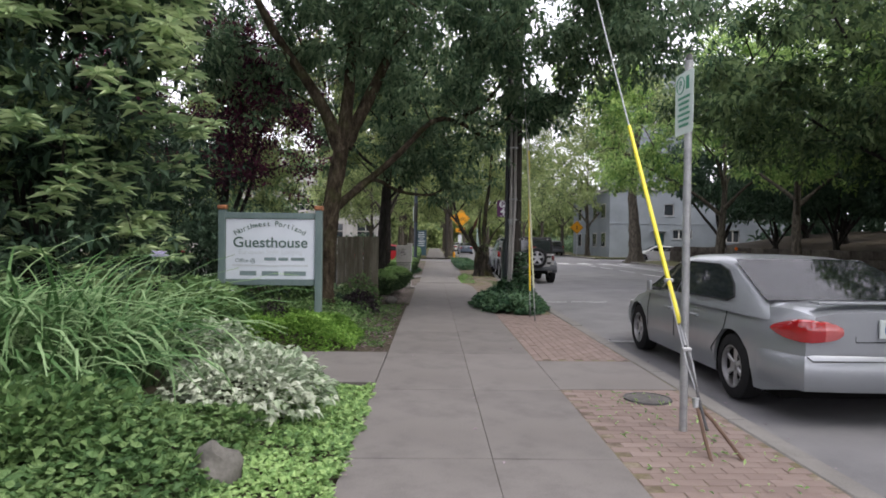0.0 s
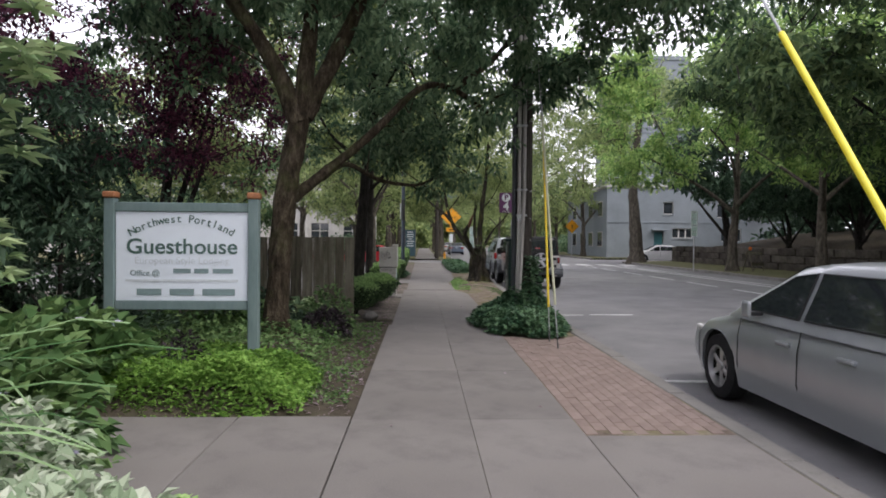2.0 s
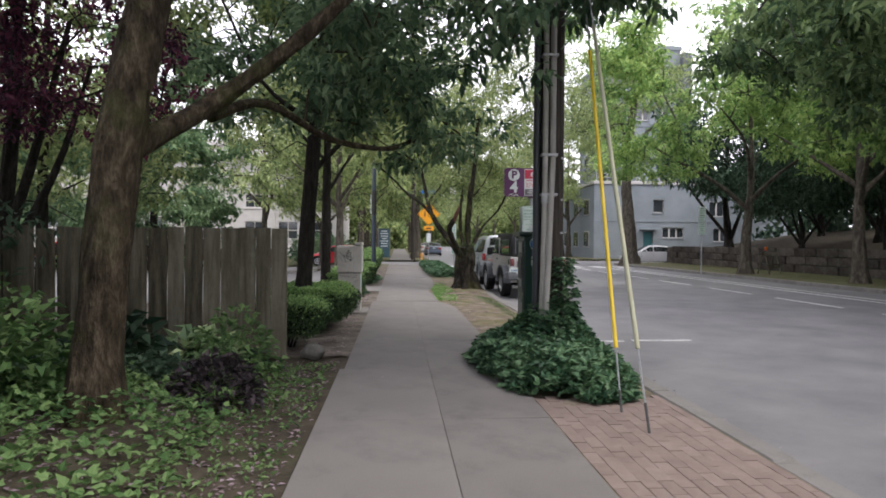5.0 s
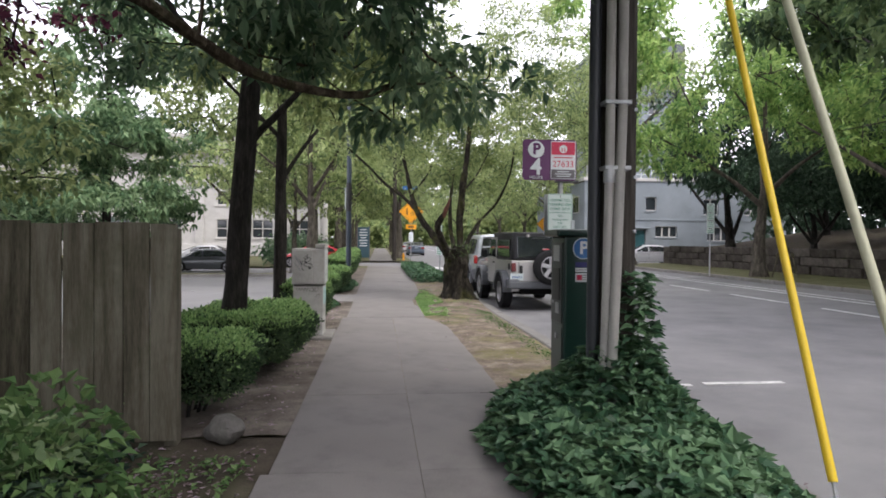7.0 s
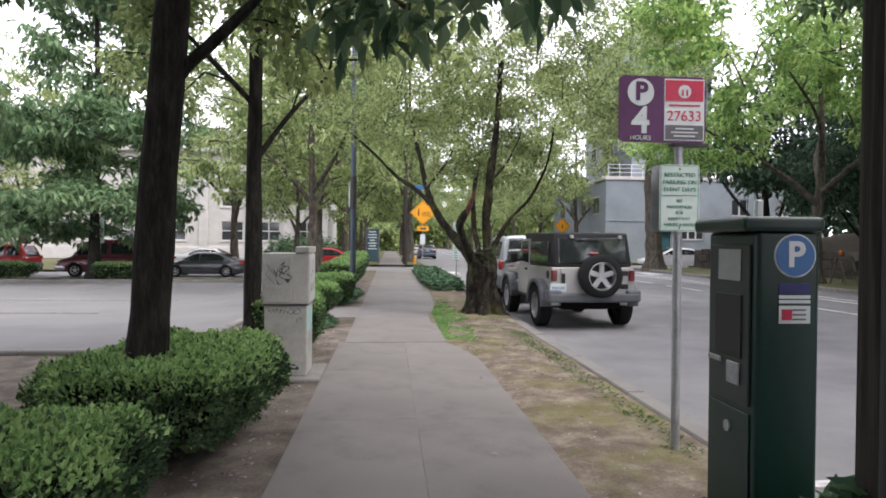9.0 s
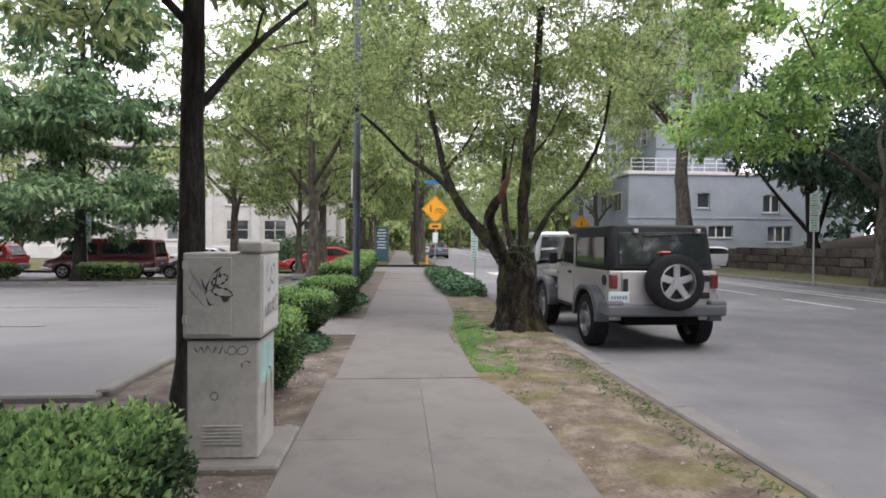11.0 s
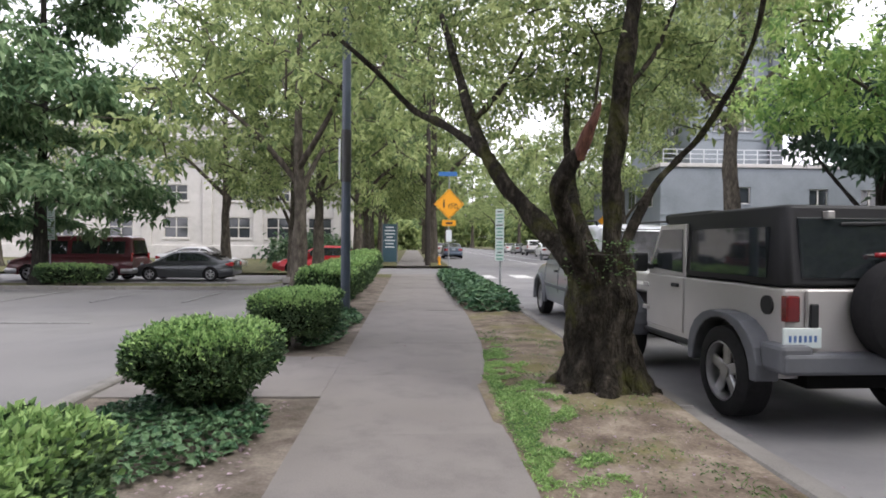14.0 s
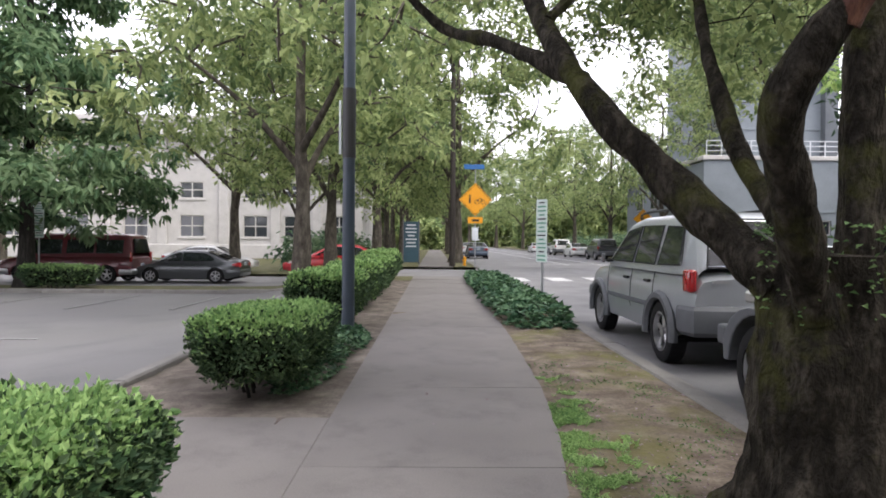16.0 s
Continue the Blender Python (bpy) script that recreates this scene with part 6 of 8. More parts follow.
# ---- utility pole, guys and parking furniture ----
def utility_pole():
    root = thing("utility_pole", pose(1.91, 14.5, 0), "dark tarred wooden utility pole with pale conduits", "utility pole")
    part("shaft", tube([(0, 0, -0.1), (0, 0, 4), (0, 0, 8.5), (0, 0, 13)], [0.175, 0.168, 0.15, 0.12], 20, 0.03, 2), POLE_WOOD, root, smooth=True)
    part("conduit", tube([(-0.185, -0.12, 0.05), (-0.185, -0.12, 9)], 0.045, 12), plain("black_conduit", (0.022, 0.026, 0.032), rough=0.45), root, "black plastic conduit", smooth=True)
    part("conduit", tube([(-0.15, -0.25, 0.15), (-0.13, -0.245, 0.9), (-0.11, -0.235, 2.0), (-0.11, -0.235, 9)], 0.034, 12), CONDUIT, root, "pale grey conduit", smooth=True)
    part("conduit", tube([(-0.12, -0.31, 0.1), (-0.07, -0.28, 1.2), (-0.02, -0.235, 2.4), (-0.02, -0.232, 9)], 0.036, 12), CONDUIT, root, "pale grey conduit", smooth=True)
    for z in (1.95, 2.42, 3.6, 5.4):
        part("strap", box((-0.16, -0.275, z), (0.035, -0.15, z + 0.03), 0.004), GALV, root, "steel conduit strap")
    part("coupling", tube([(-0.112, -0.236, 1.86), (-0.112, -0.236, 1.98)], 0.043, 12), GALV, root)
    for z in (4.6, 4.7):
        part("guy_bracket", box((0.02, -0.52, z - 0.04), (0.12, -0.06, z + 0.04), 0.006), GALV, root)
    part("cross_arm", box((-1.1, -0.06, 11.6), (1.1, 0.06, 11.75), 0.01), POLE_WOOD, root)
    for s, z in ((1, 1.05), (1, 1.5), (1, 1.9), (1, 2.4)):
        part("nail_plate", box((0.11, -0.142, z), (0.135, -0.128, z + 0.025), 0.002), GALV, root)


utility_pole()


def guy_wire(label, anchor, top, guard_from, guard_to, r, material, thimble=False):
    root = thing("guy_wire", pose(*anchor), label, "guy wire")
    a = Vector((0, 0, 0))
    b = Vector(top) - Vector(anchor)
    at = lambda k: a + b * k
    part("cable", tube([at(0), at(1)], 0.008, 6), GALV, root)
    part("guard", tube([at(guard_from), at((guard_from + guard_to) / 2), at(guard_to)], r, 12), material, root, smooth=True)
    part("anchor_rod", tube([at(-0.012), at(0.03)], 0.011, 8), STEEL_DARK, root)
    if thimble:
        for s in (-1, 1):
            part("strand", tube([at(0.003), at(0.02) + Vector((0.022 * s, 0, 0)), at(0.05) + Vector((0.02 * s, 0, 0)), at(0.09)], 0.006, 6), GALV, root)
        for k in (0.028, 0.068):
            c = at(k)
            part("clamp", box((c.x - 0.035, c.y - 0.02, c.z - 0.015), (c.x + 0.035, c.y + 0.02, c.z + 0.015), 0.005), GALV, root)
    return root


GUY_TOP = (2.02, 14.02, 12.9)
guy_wire("steel guy wire with bright yellow plastic guard", (1.946, 4.42, 0.3), GUY_TOP, 0.042, 0.185, 0.018, GUARD_YELLOW_NEW, True)
guy_wire("guy wire with amber yellow plastic guard in ivy", (1.918, 12.0, 0.02), (2.13, 14.02, 4.75), 0.1, 0.72, 0.018, GUARD_YELLOW)
guy_wire("guy wire with faded pale plastic guard in ivy", (1.92, 11.44, 0.02), (1.99, 14.04, 5.87), 0.095, 0.6, 0.019, GUARD_PALE)
# anchor rods of the near guy, bent out of the bricks
anchor = thing("guy_anchor", pose(1.93, 4.45, 0), "rusty bent anchor rods standing out of the bricks", "anchor")
RUST = mat("rusty_iron", ((0.05, 0.03, 0.02), (0.1, 0.06, 0.04), (0.15, 0.1, 0.07)), scale=14, rough=0.85, bump=0.4)
part("rod", tube([(0, 0, 0.3), (-0.02, -0.18, 0.12), (-0.03, -0.33, -0.02)], 0.013, 8), RUST, anchor)
part("rod", tube([(0, 0, 0.3), (0.08, -0.1, 0.2), (0.2, -0.33, -0.02)], 0.013, 8), RUST, anchor)
part("collar", tube([(0, -0.01, 0.27), (0, 0.01, 0.34)], 0.028, 10), GALV, anchor)


def sign_plate(name, w, h, material, parent, m, thick=0.004, bevel=0.0):
    """A flat plate with rounded corners, standing in x and z."""
    bm = bmesh.new()
    r = min(w, h) * 0.09
    vs = []
    for sx, sz, a0 in ((1, 1, 0), (-1, 1, 90), (-1, -1, 180), (1, -1, 270)):
        for k in range(5):
            a = radians(a0 + 22.5 * k)
            vs.append(bm.verts.new((sx * (w / 2 - r) + r * math.cos(a), -thick / 2, sz * (h / 2 - r) + r * math.sin(a))))
    f = bm.faces.new(vs)
    ext = bmesh.ops.extrude_face_region(bm, geom=[f])
    bmesh.ops.translate(bm, verts=[v for v in ext["geom"] if isinstance(v, bmesh.types.BMVert)], vec=(0, thick, 0))
    ob = part(name, bm, material, parent)
    ob.matrix_basis = m
    return ob


def parking_post():
    root = thing("parking_sign", pose(1.98, 4.8, 0), "white parking sign with green ink on a steel post", "sign")
    part("post", tube([(0, 0, -0.05), (0, 0, 2.88)], 0.03, 14), GALV, root, smooth=True)
    part("post_cap", tube([(0, 0, 2.881), (0, 0, 2.93)], [0.032, 0.02], 14), STEEL_DARK, root)
    turn = pose(-0.036, -0.004, 2.55, 0, 0, -87)
    plate = sign_plate("sign_plate", 0.305, 0.48, SIGN_GREENISH, root, turn)
    f = -0.0035
    letter("P", 0.09, SIGN_GREEN, pose(-0.06, f, 0.15, 90), plate)
    ring = part("ring", tube([(0.065 * math.cos(a), f, 0.065 * math.sin(a)) for a in np.linspace(0, 2 * math.pi, 25)], 0.005, 6), SIGN_GREEN, plate)
    ring.matrix_basis = pose(-0.06, 0, 0.15)
    bar(plate, pose(0.06, f, 0.15, 90, 0, 0), 0.05, 0.1, SIGN_GREEN)
    for k in range(6):
        bar(plate, pose(0, f, 0.045 - 0.043 * k, 90), 0.2 - 0.02 * (k % 3), 0.018, SIGN_GREEN)


parking_post()


def zone_sign():
    root = thing("parking_zone_sign", pose(2.19, 16.8, 0), "purple and crimson parking zone sign on a steel post", "sign")
    part("post", tube([(0, 0, -0.05), (0, 0, 2.56)], 0.031, 14), GALV, root, smooth=True)
    f = -0.0045
    left = sign_plate("zone_plate", 0.62, 0.455, SIGN_PURPLE, root, pose(-0.14, -0.045, 2.347))
    ob = part("disc", disc(0.093, 0.003), SIGN_WHITE, left)
    ob.matrix_basis = pose(-0.155, f, 0.115, 90)
    letter("P", 0.17, SIGN_PURPLE, pose(-0.152, f - 0.003, 0.115, 90), left, bold=0.006)
    letter("4", 0.25, SIGN_WHITE, pose(-0.155, f, -0.085, 90), left, bold=0.006)
    letter("HOURS", 0.045, SIGN_WHITE, pose(-0.155, f, -0.198, 90), left)
    part("number_field", box((0.012, f, -0.212), (0.298, f + 0.002, 0.212), 0.001), SIGN_WHITE, left)
    part("red_field", box((0.02, f - 0.003, 0.06), (0.29, f, 0.203)), SIGN_RED, left)
    part("grey_field", box((0.02, f - 0.003, -0.203), (0.29, f, -0.105)), SIGN_GREY, left)
    ob = part("emblem", disc(0.045, 0.003), SIGN_WHITE, left)
    ob.matrix_basis = pose(0.155, f - 0.004, 0.125, 90)
    for dx in (-0.016, 0.016):
        ob = part("emblem_bar", box((-0.006, -0.002, -0.03), (0.006, 0.0, 0.012)), SIGN_RED, left)
        ob.matrix_basis = pose(0.155 + dx, f - 0.0065, 0.125)
    letter("27633", 0.1, SIGN_RED, pose(0.155, f - 0.001, -0.045, 90), left)
    bar(left, pose(0.155, f - 0.001, 0.03, 90), 0.22, 0.012, SIGN_RED)
    for k, w in enumerate((0.13, 0.19, 0.15)):
        bar(left, pose(0.155, f - 0.004, -0.13 - 0.025 * k, 90), w, 0.009, SIGN_WHITE)
    low = sign_plate("rule_plate", 0.285, 0.46, SIGN_GREENISH, root, pose(-0.015, -0.052, 1.74))
    for sx in (-0.134, 0.134):
        part("border", box((sx - 0.002, f, -0.215), (sx + 0.002, f + 0.001, 0.215)), SIGN_GREEN, low)
    for sz in (-0.222, 0.222):
        part("border", box((-0.13, f, sz - 0.002), (0.13, f + 0.001, sz + 0.002)), SIGN_GREEN, low)
    for body, z, size in (("RESTRICTED", 0.158, 0.04), ("PARKING ON", 0.108, 0.04), ("EVENT DAYS", 0.058, 0.04), ("SEE", -0.02, 0.03), ("PAYSTATION", -0.062, 0.03), ("FOR", -0.102, 0.03), ("EVENT DAY", -0.142, 0.03), ("HOURS & RATES", -0.183, 0.03)):
        letter(body, size, SIGN_GREEN, pose(0, f, z, 90), low)
    bar(low, pose(0, f, 0.018, 90), 0.25, 0.005, SIGN_GREEN)
    bolt = piece_kit("bolt", (0.012, 0.012, 0.004), 0.002, STEEL_DARK)
    for z in (0.2, -0.205):
        mesh_part("bolt", bolt, low).matrix_basis = pose(0, f - 0.004, z, 90)
    sign_plate("rear_plate", 0.285, 0.46, GALV, root, pose(-0.035, 0.05, 1.74, 0, 0, 6))
    part("bracket", box((-0.06, -0.04, 2.1), (0.2, 0.03, 2.125), 0.003), STEEL_DARK, root)
    part("bracket", box((-0.06, -0.04, 2.5), (0.06, 0.035, 2.53), 0.003), STEEL_DARK, root)


zone_sign()


def kiosk():
    root = thing("parking_kiosk", pose(1.735, 15.12, 0), "dark green parking pay station with blue disc", "parking meter")
    w, d, h = 0.28, 0.4, 1.475
    part("body", box((0, 0, 0), (w, d, h), 0.018, 3), KIOSK_GREEN, root)
    part("cap", box((-0.07, -0.02, h + 0.001), (w + 0.012, d + 0.02, h + 0.065), 0.02, 3), KIOSK_GREEN, root)
    face = part("front_panel", box((-0.012, 0.04, 0.72), (-0.001, d - 0.04, 1.42), 0.004), KIOSK_FACE, root)
    part("screen", box((-0.018, 0.1, 1.26), (-0.0125, d - 0.12, 1.4), 0.002), plain("grey_screen", (0.3, 0.32, 0.31), rough=0.3), face, "pale grey notice behind the screen")
    # Raised black plate: the hollow's shade is painted, no hollow is cut.
    part("recess_shade", box((-0.02, 0.09, 0.92), (-0.0125, d - 0.1, 1.2), 0.002), INK, face)
    part("coin_plate", box((-0.022, 0.1, 0.8), (-0.0125, 0.2, 0.9), 0.004), GALV, face, "steel coin plate")
    part("ticket_slot", box((-0.022, 0.25, 0.88), (-0.0125, 0.36, 0.905), 0.004), GALV, face)
    part("lower_door", box((-0.008, 0.04, 0.08), (-0.001, d - 0.04, 0.69), 0.003), KIOSK_GREEN, root)
    ob = part("lock", disc(0.025, 0.012), GALV, root)
    ob.matrix_basis = pose(-0.012, 0.2, 0.6, 0, 90, 0)
    ob = part("rim", disc(0.093, 0.003, 48), SIGN_WHITE, root)
    ob.matrix_basis = pose(0.165, -0.0015, 1.375, 90)
    ob = part("blue_disc", disc(0.086, 0.004, 48), plain("blue_disc_paint", (0.03, 0.13, 0.34), rough=0.3), root)
    ob.matrix_basis = pose(0.165, -0.004, 1.375, 90)
    letter("P", 0.15, SIGN_WHITE, pose(0.167, -0.0065, 1.375, 90), root, bold=0.004)
    for z, hh, m in ((1.235, 0.045, plain("navy_sticker", (0.02, 0.02, 0.12), rough=0.4)), (1.2, 0.014, SIGN_WHITE), (1.18, 0.014, SIGN_WHITE), (1.125, 0.075, SIGN_WHITE)):
        bar(root, pose(0.165, -0.002, z, 90), 0.14, hh, m, "sticker")
    bar(root, pose(0.13, -0.0045, 1.125, 90), 0.045, 0.045, SIGN_RED, "sticker")
    for k in range(3):
        bar(root, pose(0.185, -0.0045, 1.145 - 0.02 * k, 90), 0.06, 0.007, SIGN_GREY)
    part("base_plate", box((-0.03, -0.03, -0.03), (w + 0.03, d + 0.03, 0.025), 0.006), KERBSTONE, root)
    part("antenna", box((0.12, 0.2, h + 0.066), (0.15, 0.22, h + 0.15), 0.004), SIGN_WHITE, root)


kiosk()


def ribbon(pts, w, m, parent, material):
    """A sprayed stroke: a thin flat ribbon in x and z."""
    path = smooth_path([(p[0], 0, p[1]) for p in pts], 6)
    bm = bmesh.new()
    rows = []
    for i, p in enumerate(path):
        d = (path[min(i + 1, len(path) - 1)] - path[max(i - 1, 0)]).normalized()
        s = Vector((-d.z, 0, d.x)) * w * (0.6 + 0.4 * math.sin(i * 0.6))
        rows.append((bm.verts.new(p - s), bm.verts.new(p + s)))
    for a, b in zip(rows, rows[1:]):
        bm.faces.new((a[0], a[1], b[1], b[0]))
    ob = part("sprayed_stroke", bm, material, parent)
    ob.matrix_basis = m


def cabinet():
    root = thing("utility_cabinet", pose(-0.87, 19.1, 0), "grubby grey utility cabinet with black sprayed tags", "utility cabinet")
    part("plinth", box((-0.42, -0.12, -0.06), (0.36, 0.72, 0.03), 0.015), KERBSTONE, root, "low concrete plinth")
    low = part("lower_box", box((-0.215, 0.02, 0.031), (0.215, 0.5, 0.765), 0.012, 2), CABINET, root)
    top = part("upper_box", box((-0.235, 0, 0.775), (0.235, 0.53, 1.3), 0.012, 2), CABINET, root)
    part("hood", box((0.1, -0.012, 1.301), (0.245, 0.545, 1.37), 0.014, 2), CABINET, root)
    part("door", box((-0.215, -0.012, 0.8), (0.06, -0.001, 1.275), 0.004), CABINET, top)
    part("seam", box((-0.225, 0.01, 0.763), (0.225, 0.515, 0.777)), INK, root)
    part("side_plate", box((0.236, 0.03, 0.8), (0.242, 0.5, 1.285), 0.002), plain("pale_cabinet_side", (0.46, 0.47, 0.47), rough=0.5, vary=0.1), top)
    black = INK
    faint = plain("faded_spray", (0.2, 0.2, 0.21), rough=0.6)
    front = pose(0, -0.0145, 0)
    loop = lambda cx, cz, rx, rz, turn: [(cx + rx * math.cos(q) * math.cos(turn) - rz * math.sin(q) * math.sin(turn), cz + rx * math.cos(q) * math.sin(turn) + rz * math.sin(q) * math.cos(turn)) for q in np.linspace(0.4, 6.5, 16)]
    ribbon(loop(-0.01, 1.135, 0.052, 0.026, 0.5), 0.007, front, top, black)
    ribbon(loop(0.005, 1.06, 0.062, 0.026, -0.25), 0.007, front, top, black)
    ribbon([(0.0, 1.215), (-0.05, 1.17), (-0.085, 1.1), (-0.09, 1.04), (-0.07, 0.985), (-0.045, 0.99)], 0.006, front, top, black)
    ribbon([(-0.12, 1.14), (-0.085, 1.07), (-0.04, 1.1), (-0.02, 1.2), (-0.005, 1.15)], 0.005, front, top, black)
    for k in range(4):
        x = -0.185 + 0.022 * k
        ribbon([(x, 1.2 - 0.03 * k), (x + 0.02, 1.13 - 0.03 * k), (x - 0.005, 1.09 - 0.03 * k), (x + 0.03, 1.03 - 0.02 * k)], 0.005, front, top, faint)
    lowf = pose(0, 0.0185, 0)
    brown_spray, grey_spray = plain("brown_grey_spray", (0.09, 0.08, 0.075), rough=0.6), plain("grey_spray", (0.12, 0.11, 0.1), rough=0.6)
    ribbon([(-0.17, 0.72), (-0.15, 0.69), (-0.13, 0.72), (-0.11, 0.685), (-0.09, 0.725), (-0.06, 0.685), (-0.04, 0.72), (-0.02, 0.68), (0.0, 0.725), (0.02, 0.68)], 0.005, lowf, low, brown_spray)
    ribbon(loop(0.055, 0.7, 0.028, 0.026, 0.2), 0.005, lowf, low, brown_spray)
    ribbon(loop(0.12, 0.7, 0.034, 0.024, 0.5), 0.005, lowf, low, brown_spray)
    ribbon([(0.17, 0.62), (0.14, 0.635), (0.115, 0.615), (0.12, 0.59)], 0.006, lowf, low, grey_spray)
    ribbon(loop(-0.05, 0.42, 0.022, 0.024, 0.0), 0.007, lowf, low, grey_spray)
    side = pose(0.2445, 0, 0, 0, 0, 90) @ Matrix.Diagonal((0.82, 1, 1, 1))
    ribbon([(0.08, 0.88), (0.1, 0.97), (0.15, 0.9), (0.19, 0.99), (0.2, 0.9)], 0.008, side, top, black)
    ribbon([(0.26, 0.98), (0.22, 0.93), (0.27, 0.91), (0.29, 0.96), (0.25, 0.98)], 0.008, side, top, black)
    ribbon([(0.34, 0.9), (0.36, 1.0), (0.41, 0.98), (0.36, 0.95), (0.43, 0.91)], 0.008, side, top, black)
    ribbon([(0.52, 1.02), (0.47, 0.96), (0.51, 0.91), (0.56, 0.97), (0.52, 1.02)], 0.008, side, top, black)
    ribbon([(0.2, 1.24), (0.13, 1.15), (0.2, 1.06), (0.3, 1.1), (0.32, 1.2), (0.25, 1.14), (0.4, 1.1), (0.45, 1.2), (0.36, 1.22)], 0.012, side, top, faint)
    lows = pose(0.2175, 0, 0, 0, 0, 90) @ Matrix.Diagonal((0.82, 1, 1, 1))
    ribbon([(0.25, 0.25), (0.3, 0.5), (0.45, 0.52), (0.5, 0.3)], 0.014, lows, low, black)
    rs = random.Random(8)
    bm = bmesh.new()
    vs = [bm.verts.new((0.31 + 0.26 * math.copysign(abs(math.cos(a)) ** 0.5, math.cos(a)) * rs.uniform(0.92, 1.02), 0, 0.6 + 0.14 * math.copysign(abs(math.sin(a)) ** 0.5, math.sin(a)) * rs.uniform(0.85, 1.02))) for a in np.linspace(0, 2 * math.pi, 40)[:-1]]
    bm.faces.new(vs)
    ob = part("sprayed_patch", bm, plain("pale_turquoise_spray", (0.27, 0.42, 0.41), rough=0.6, vary=0.3, scale=5), low, "pale turquoise sprayed patch")
    ob.matrix_basis = lows @ pose(0, 0.0008, 0)
    handle = part("door_lock", disc(0.02, 0.012), STEEL_DARK, top)
    handle.matrix_basis = pose(0.025, -0.016, 1.02, 90)
    for z in (0.87, 1.2):
        part("door_hinge", box((-0.232, -0.018, z), (-0.205, -0.0005, z + 0.05), 0.003), CABINET, top)
    vent = bmesh.new()
    for k in range(6):
        add_box(vent, (-0.12, 0.012, 0.12 + 0.022 * k), (0.12, 0.0185, 0.13 + 0.022 * k), 0.001)
    part("vent", vent, CABINET, low)


cabinet()


def lamp_post():
    root = thing("lamp_post", pose(-0.81, 30.0, 0), "tall slim dark blue steel lamp post", "lamp post")
    part("pole", tube([(0, 0, -0.05), (0, 0, 2.2), (0, 0, 6), (0, 0, 9.5)], [0.085, 0.08, 0.072, 0.062], 16), LAMP_BLUE, root, smooth=True)
    part("base", tube([(0, 0, -0.02), (0, 0, 0.05)], 0.15, 16), LAMP_BLUE, root)
    part("band", tube([(0, 0, 2.35), (0, 0, 3.25)], 0.088, 16), INK, root, "black wrap band")
    part("edge_sign", box((-0.13, -0.02, 2.4), (-0.1, 0.02, 3.1), 0.003), SIGN_WHITE, root)
    part("arm", tube([(0, 0, 9.3), (0.8, 0.3, 9.9), (1.8, 0.6, 10.0)], [0.05, 0.04, 0.035], 10), LAMP_BLUE, root)
    part("lantern", box((1.7, 0.45, 9.92), (2.3, 0.75, 10.05), 0.04, 2), LAMP_BLUE, root)


lamp_post()


def diamond_sign(x, y, z, half, low_panel, label, symbols):
    root = thing("warning_sign", pose(x, y, 0), label, "sign")
    part("post", tube([(0, 0.04, -0.05), (0, 0.04, z + half * 0.5)], 0.035, 10), GALV, root)
    bm = bmesh.new()
    add_box(bm, (-half * 0.7, -0.004, -half * 0.7), (half * 0.7, 0.004, half * 0.7), 0, 1, pose(0, 0, 0, 0, 45, 0))
    d = part("diamond_plate", bm, SIGN_YELLOW, root)
    d.matrix_basis = pose(0, 0, z)
    part("border", tube([(half * 0.9 * math.cos(a), -0.006, half * 0.9 * math.sin(a)) for a in (0, math.pi / 2, math.pi, 1.5 * math.pi, 2 * math.pi)], 0.012, 4), INK, d)
    if symbols:
        # a walking figure as a plain upright mark, and a bicycle
        part("figure_mark", box((-0.33, -0.008, -0.2), (-0.24, -0.004, 0.12), 0.002), INK, d)
        part("figure_mark", disc(0.05, 0.004), INK, d).matrix_basis = pose(-0.28, -0.006, 0.19, 90)
        for cx in (0.08, 0.38):
            part("wheel_mark", tube([(cx + 0.11 * math.cos(a), -0.006, -0.12 + 0.11 * math.sin(a)) for a in np.linspace(0, 2 * math.pi, 17)], 0.014, 4), INK, d)
        part("bike_mark", tube([(0.08, -0.006, -0.12), (0.16, -0.006, 0.04), (0.32, -0.006, 0.04), (0.38, -0.006, -0.12)], 0.014, 4), INK, d)
    else:
        part("figure_mark", box((-0.06, -0.008, -0.2), (0.06, -0.004, 0.15), 0.002), INK, d)
    if low_panel:
        part("arrow_plate", box((-0.38, -0.004, z - half - 0.36), (0.38, 0.004, z - half - 0.04), 0.002), SIGN_YELLOW, root)
        part("arrow_mark", box((-0.18, -0.008, z - half - 0.26), (0.2, -0.005, z - half - 0.15)), INK, root)
    return root


ys = diamond_sign(2.4, 53.7, 3.45, 0.86, True, "amber diamond crossing sign on a steel post", True)
part("street_blade", box((-0.6, -0.01, 5.0), (0.45, 0.01, 5.25), 0.003), SIGN_BLUE, ys, "blue street name blade")
part("post_extension", tube([(0, 0.05, 3.9), (0, 0.05, 5.3)], 0.03, 8), GALV, ys)
part("white_plate", box((-0.16, -0.004, 1.35), (0.16, 0.004, 2.0), 0.002), SIGN_WHITE, ys)
diamond_sign(15.9, 68, 3.1, 0.75, False, "amber diamond warning sign on the far pavement", False)


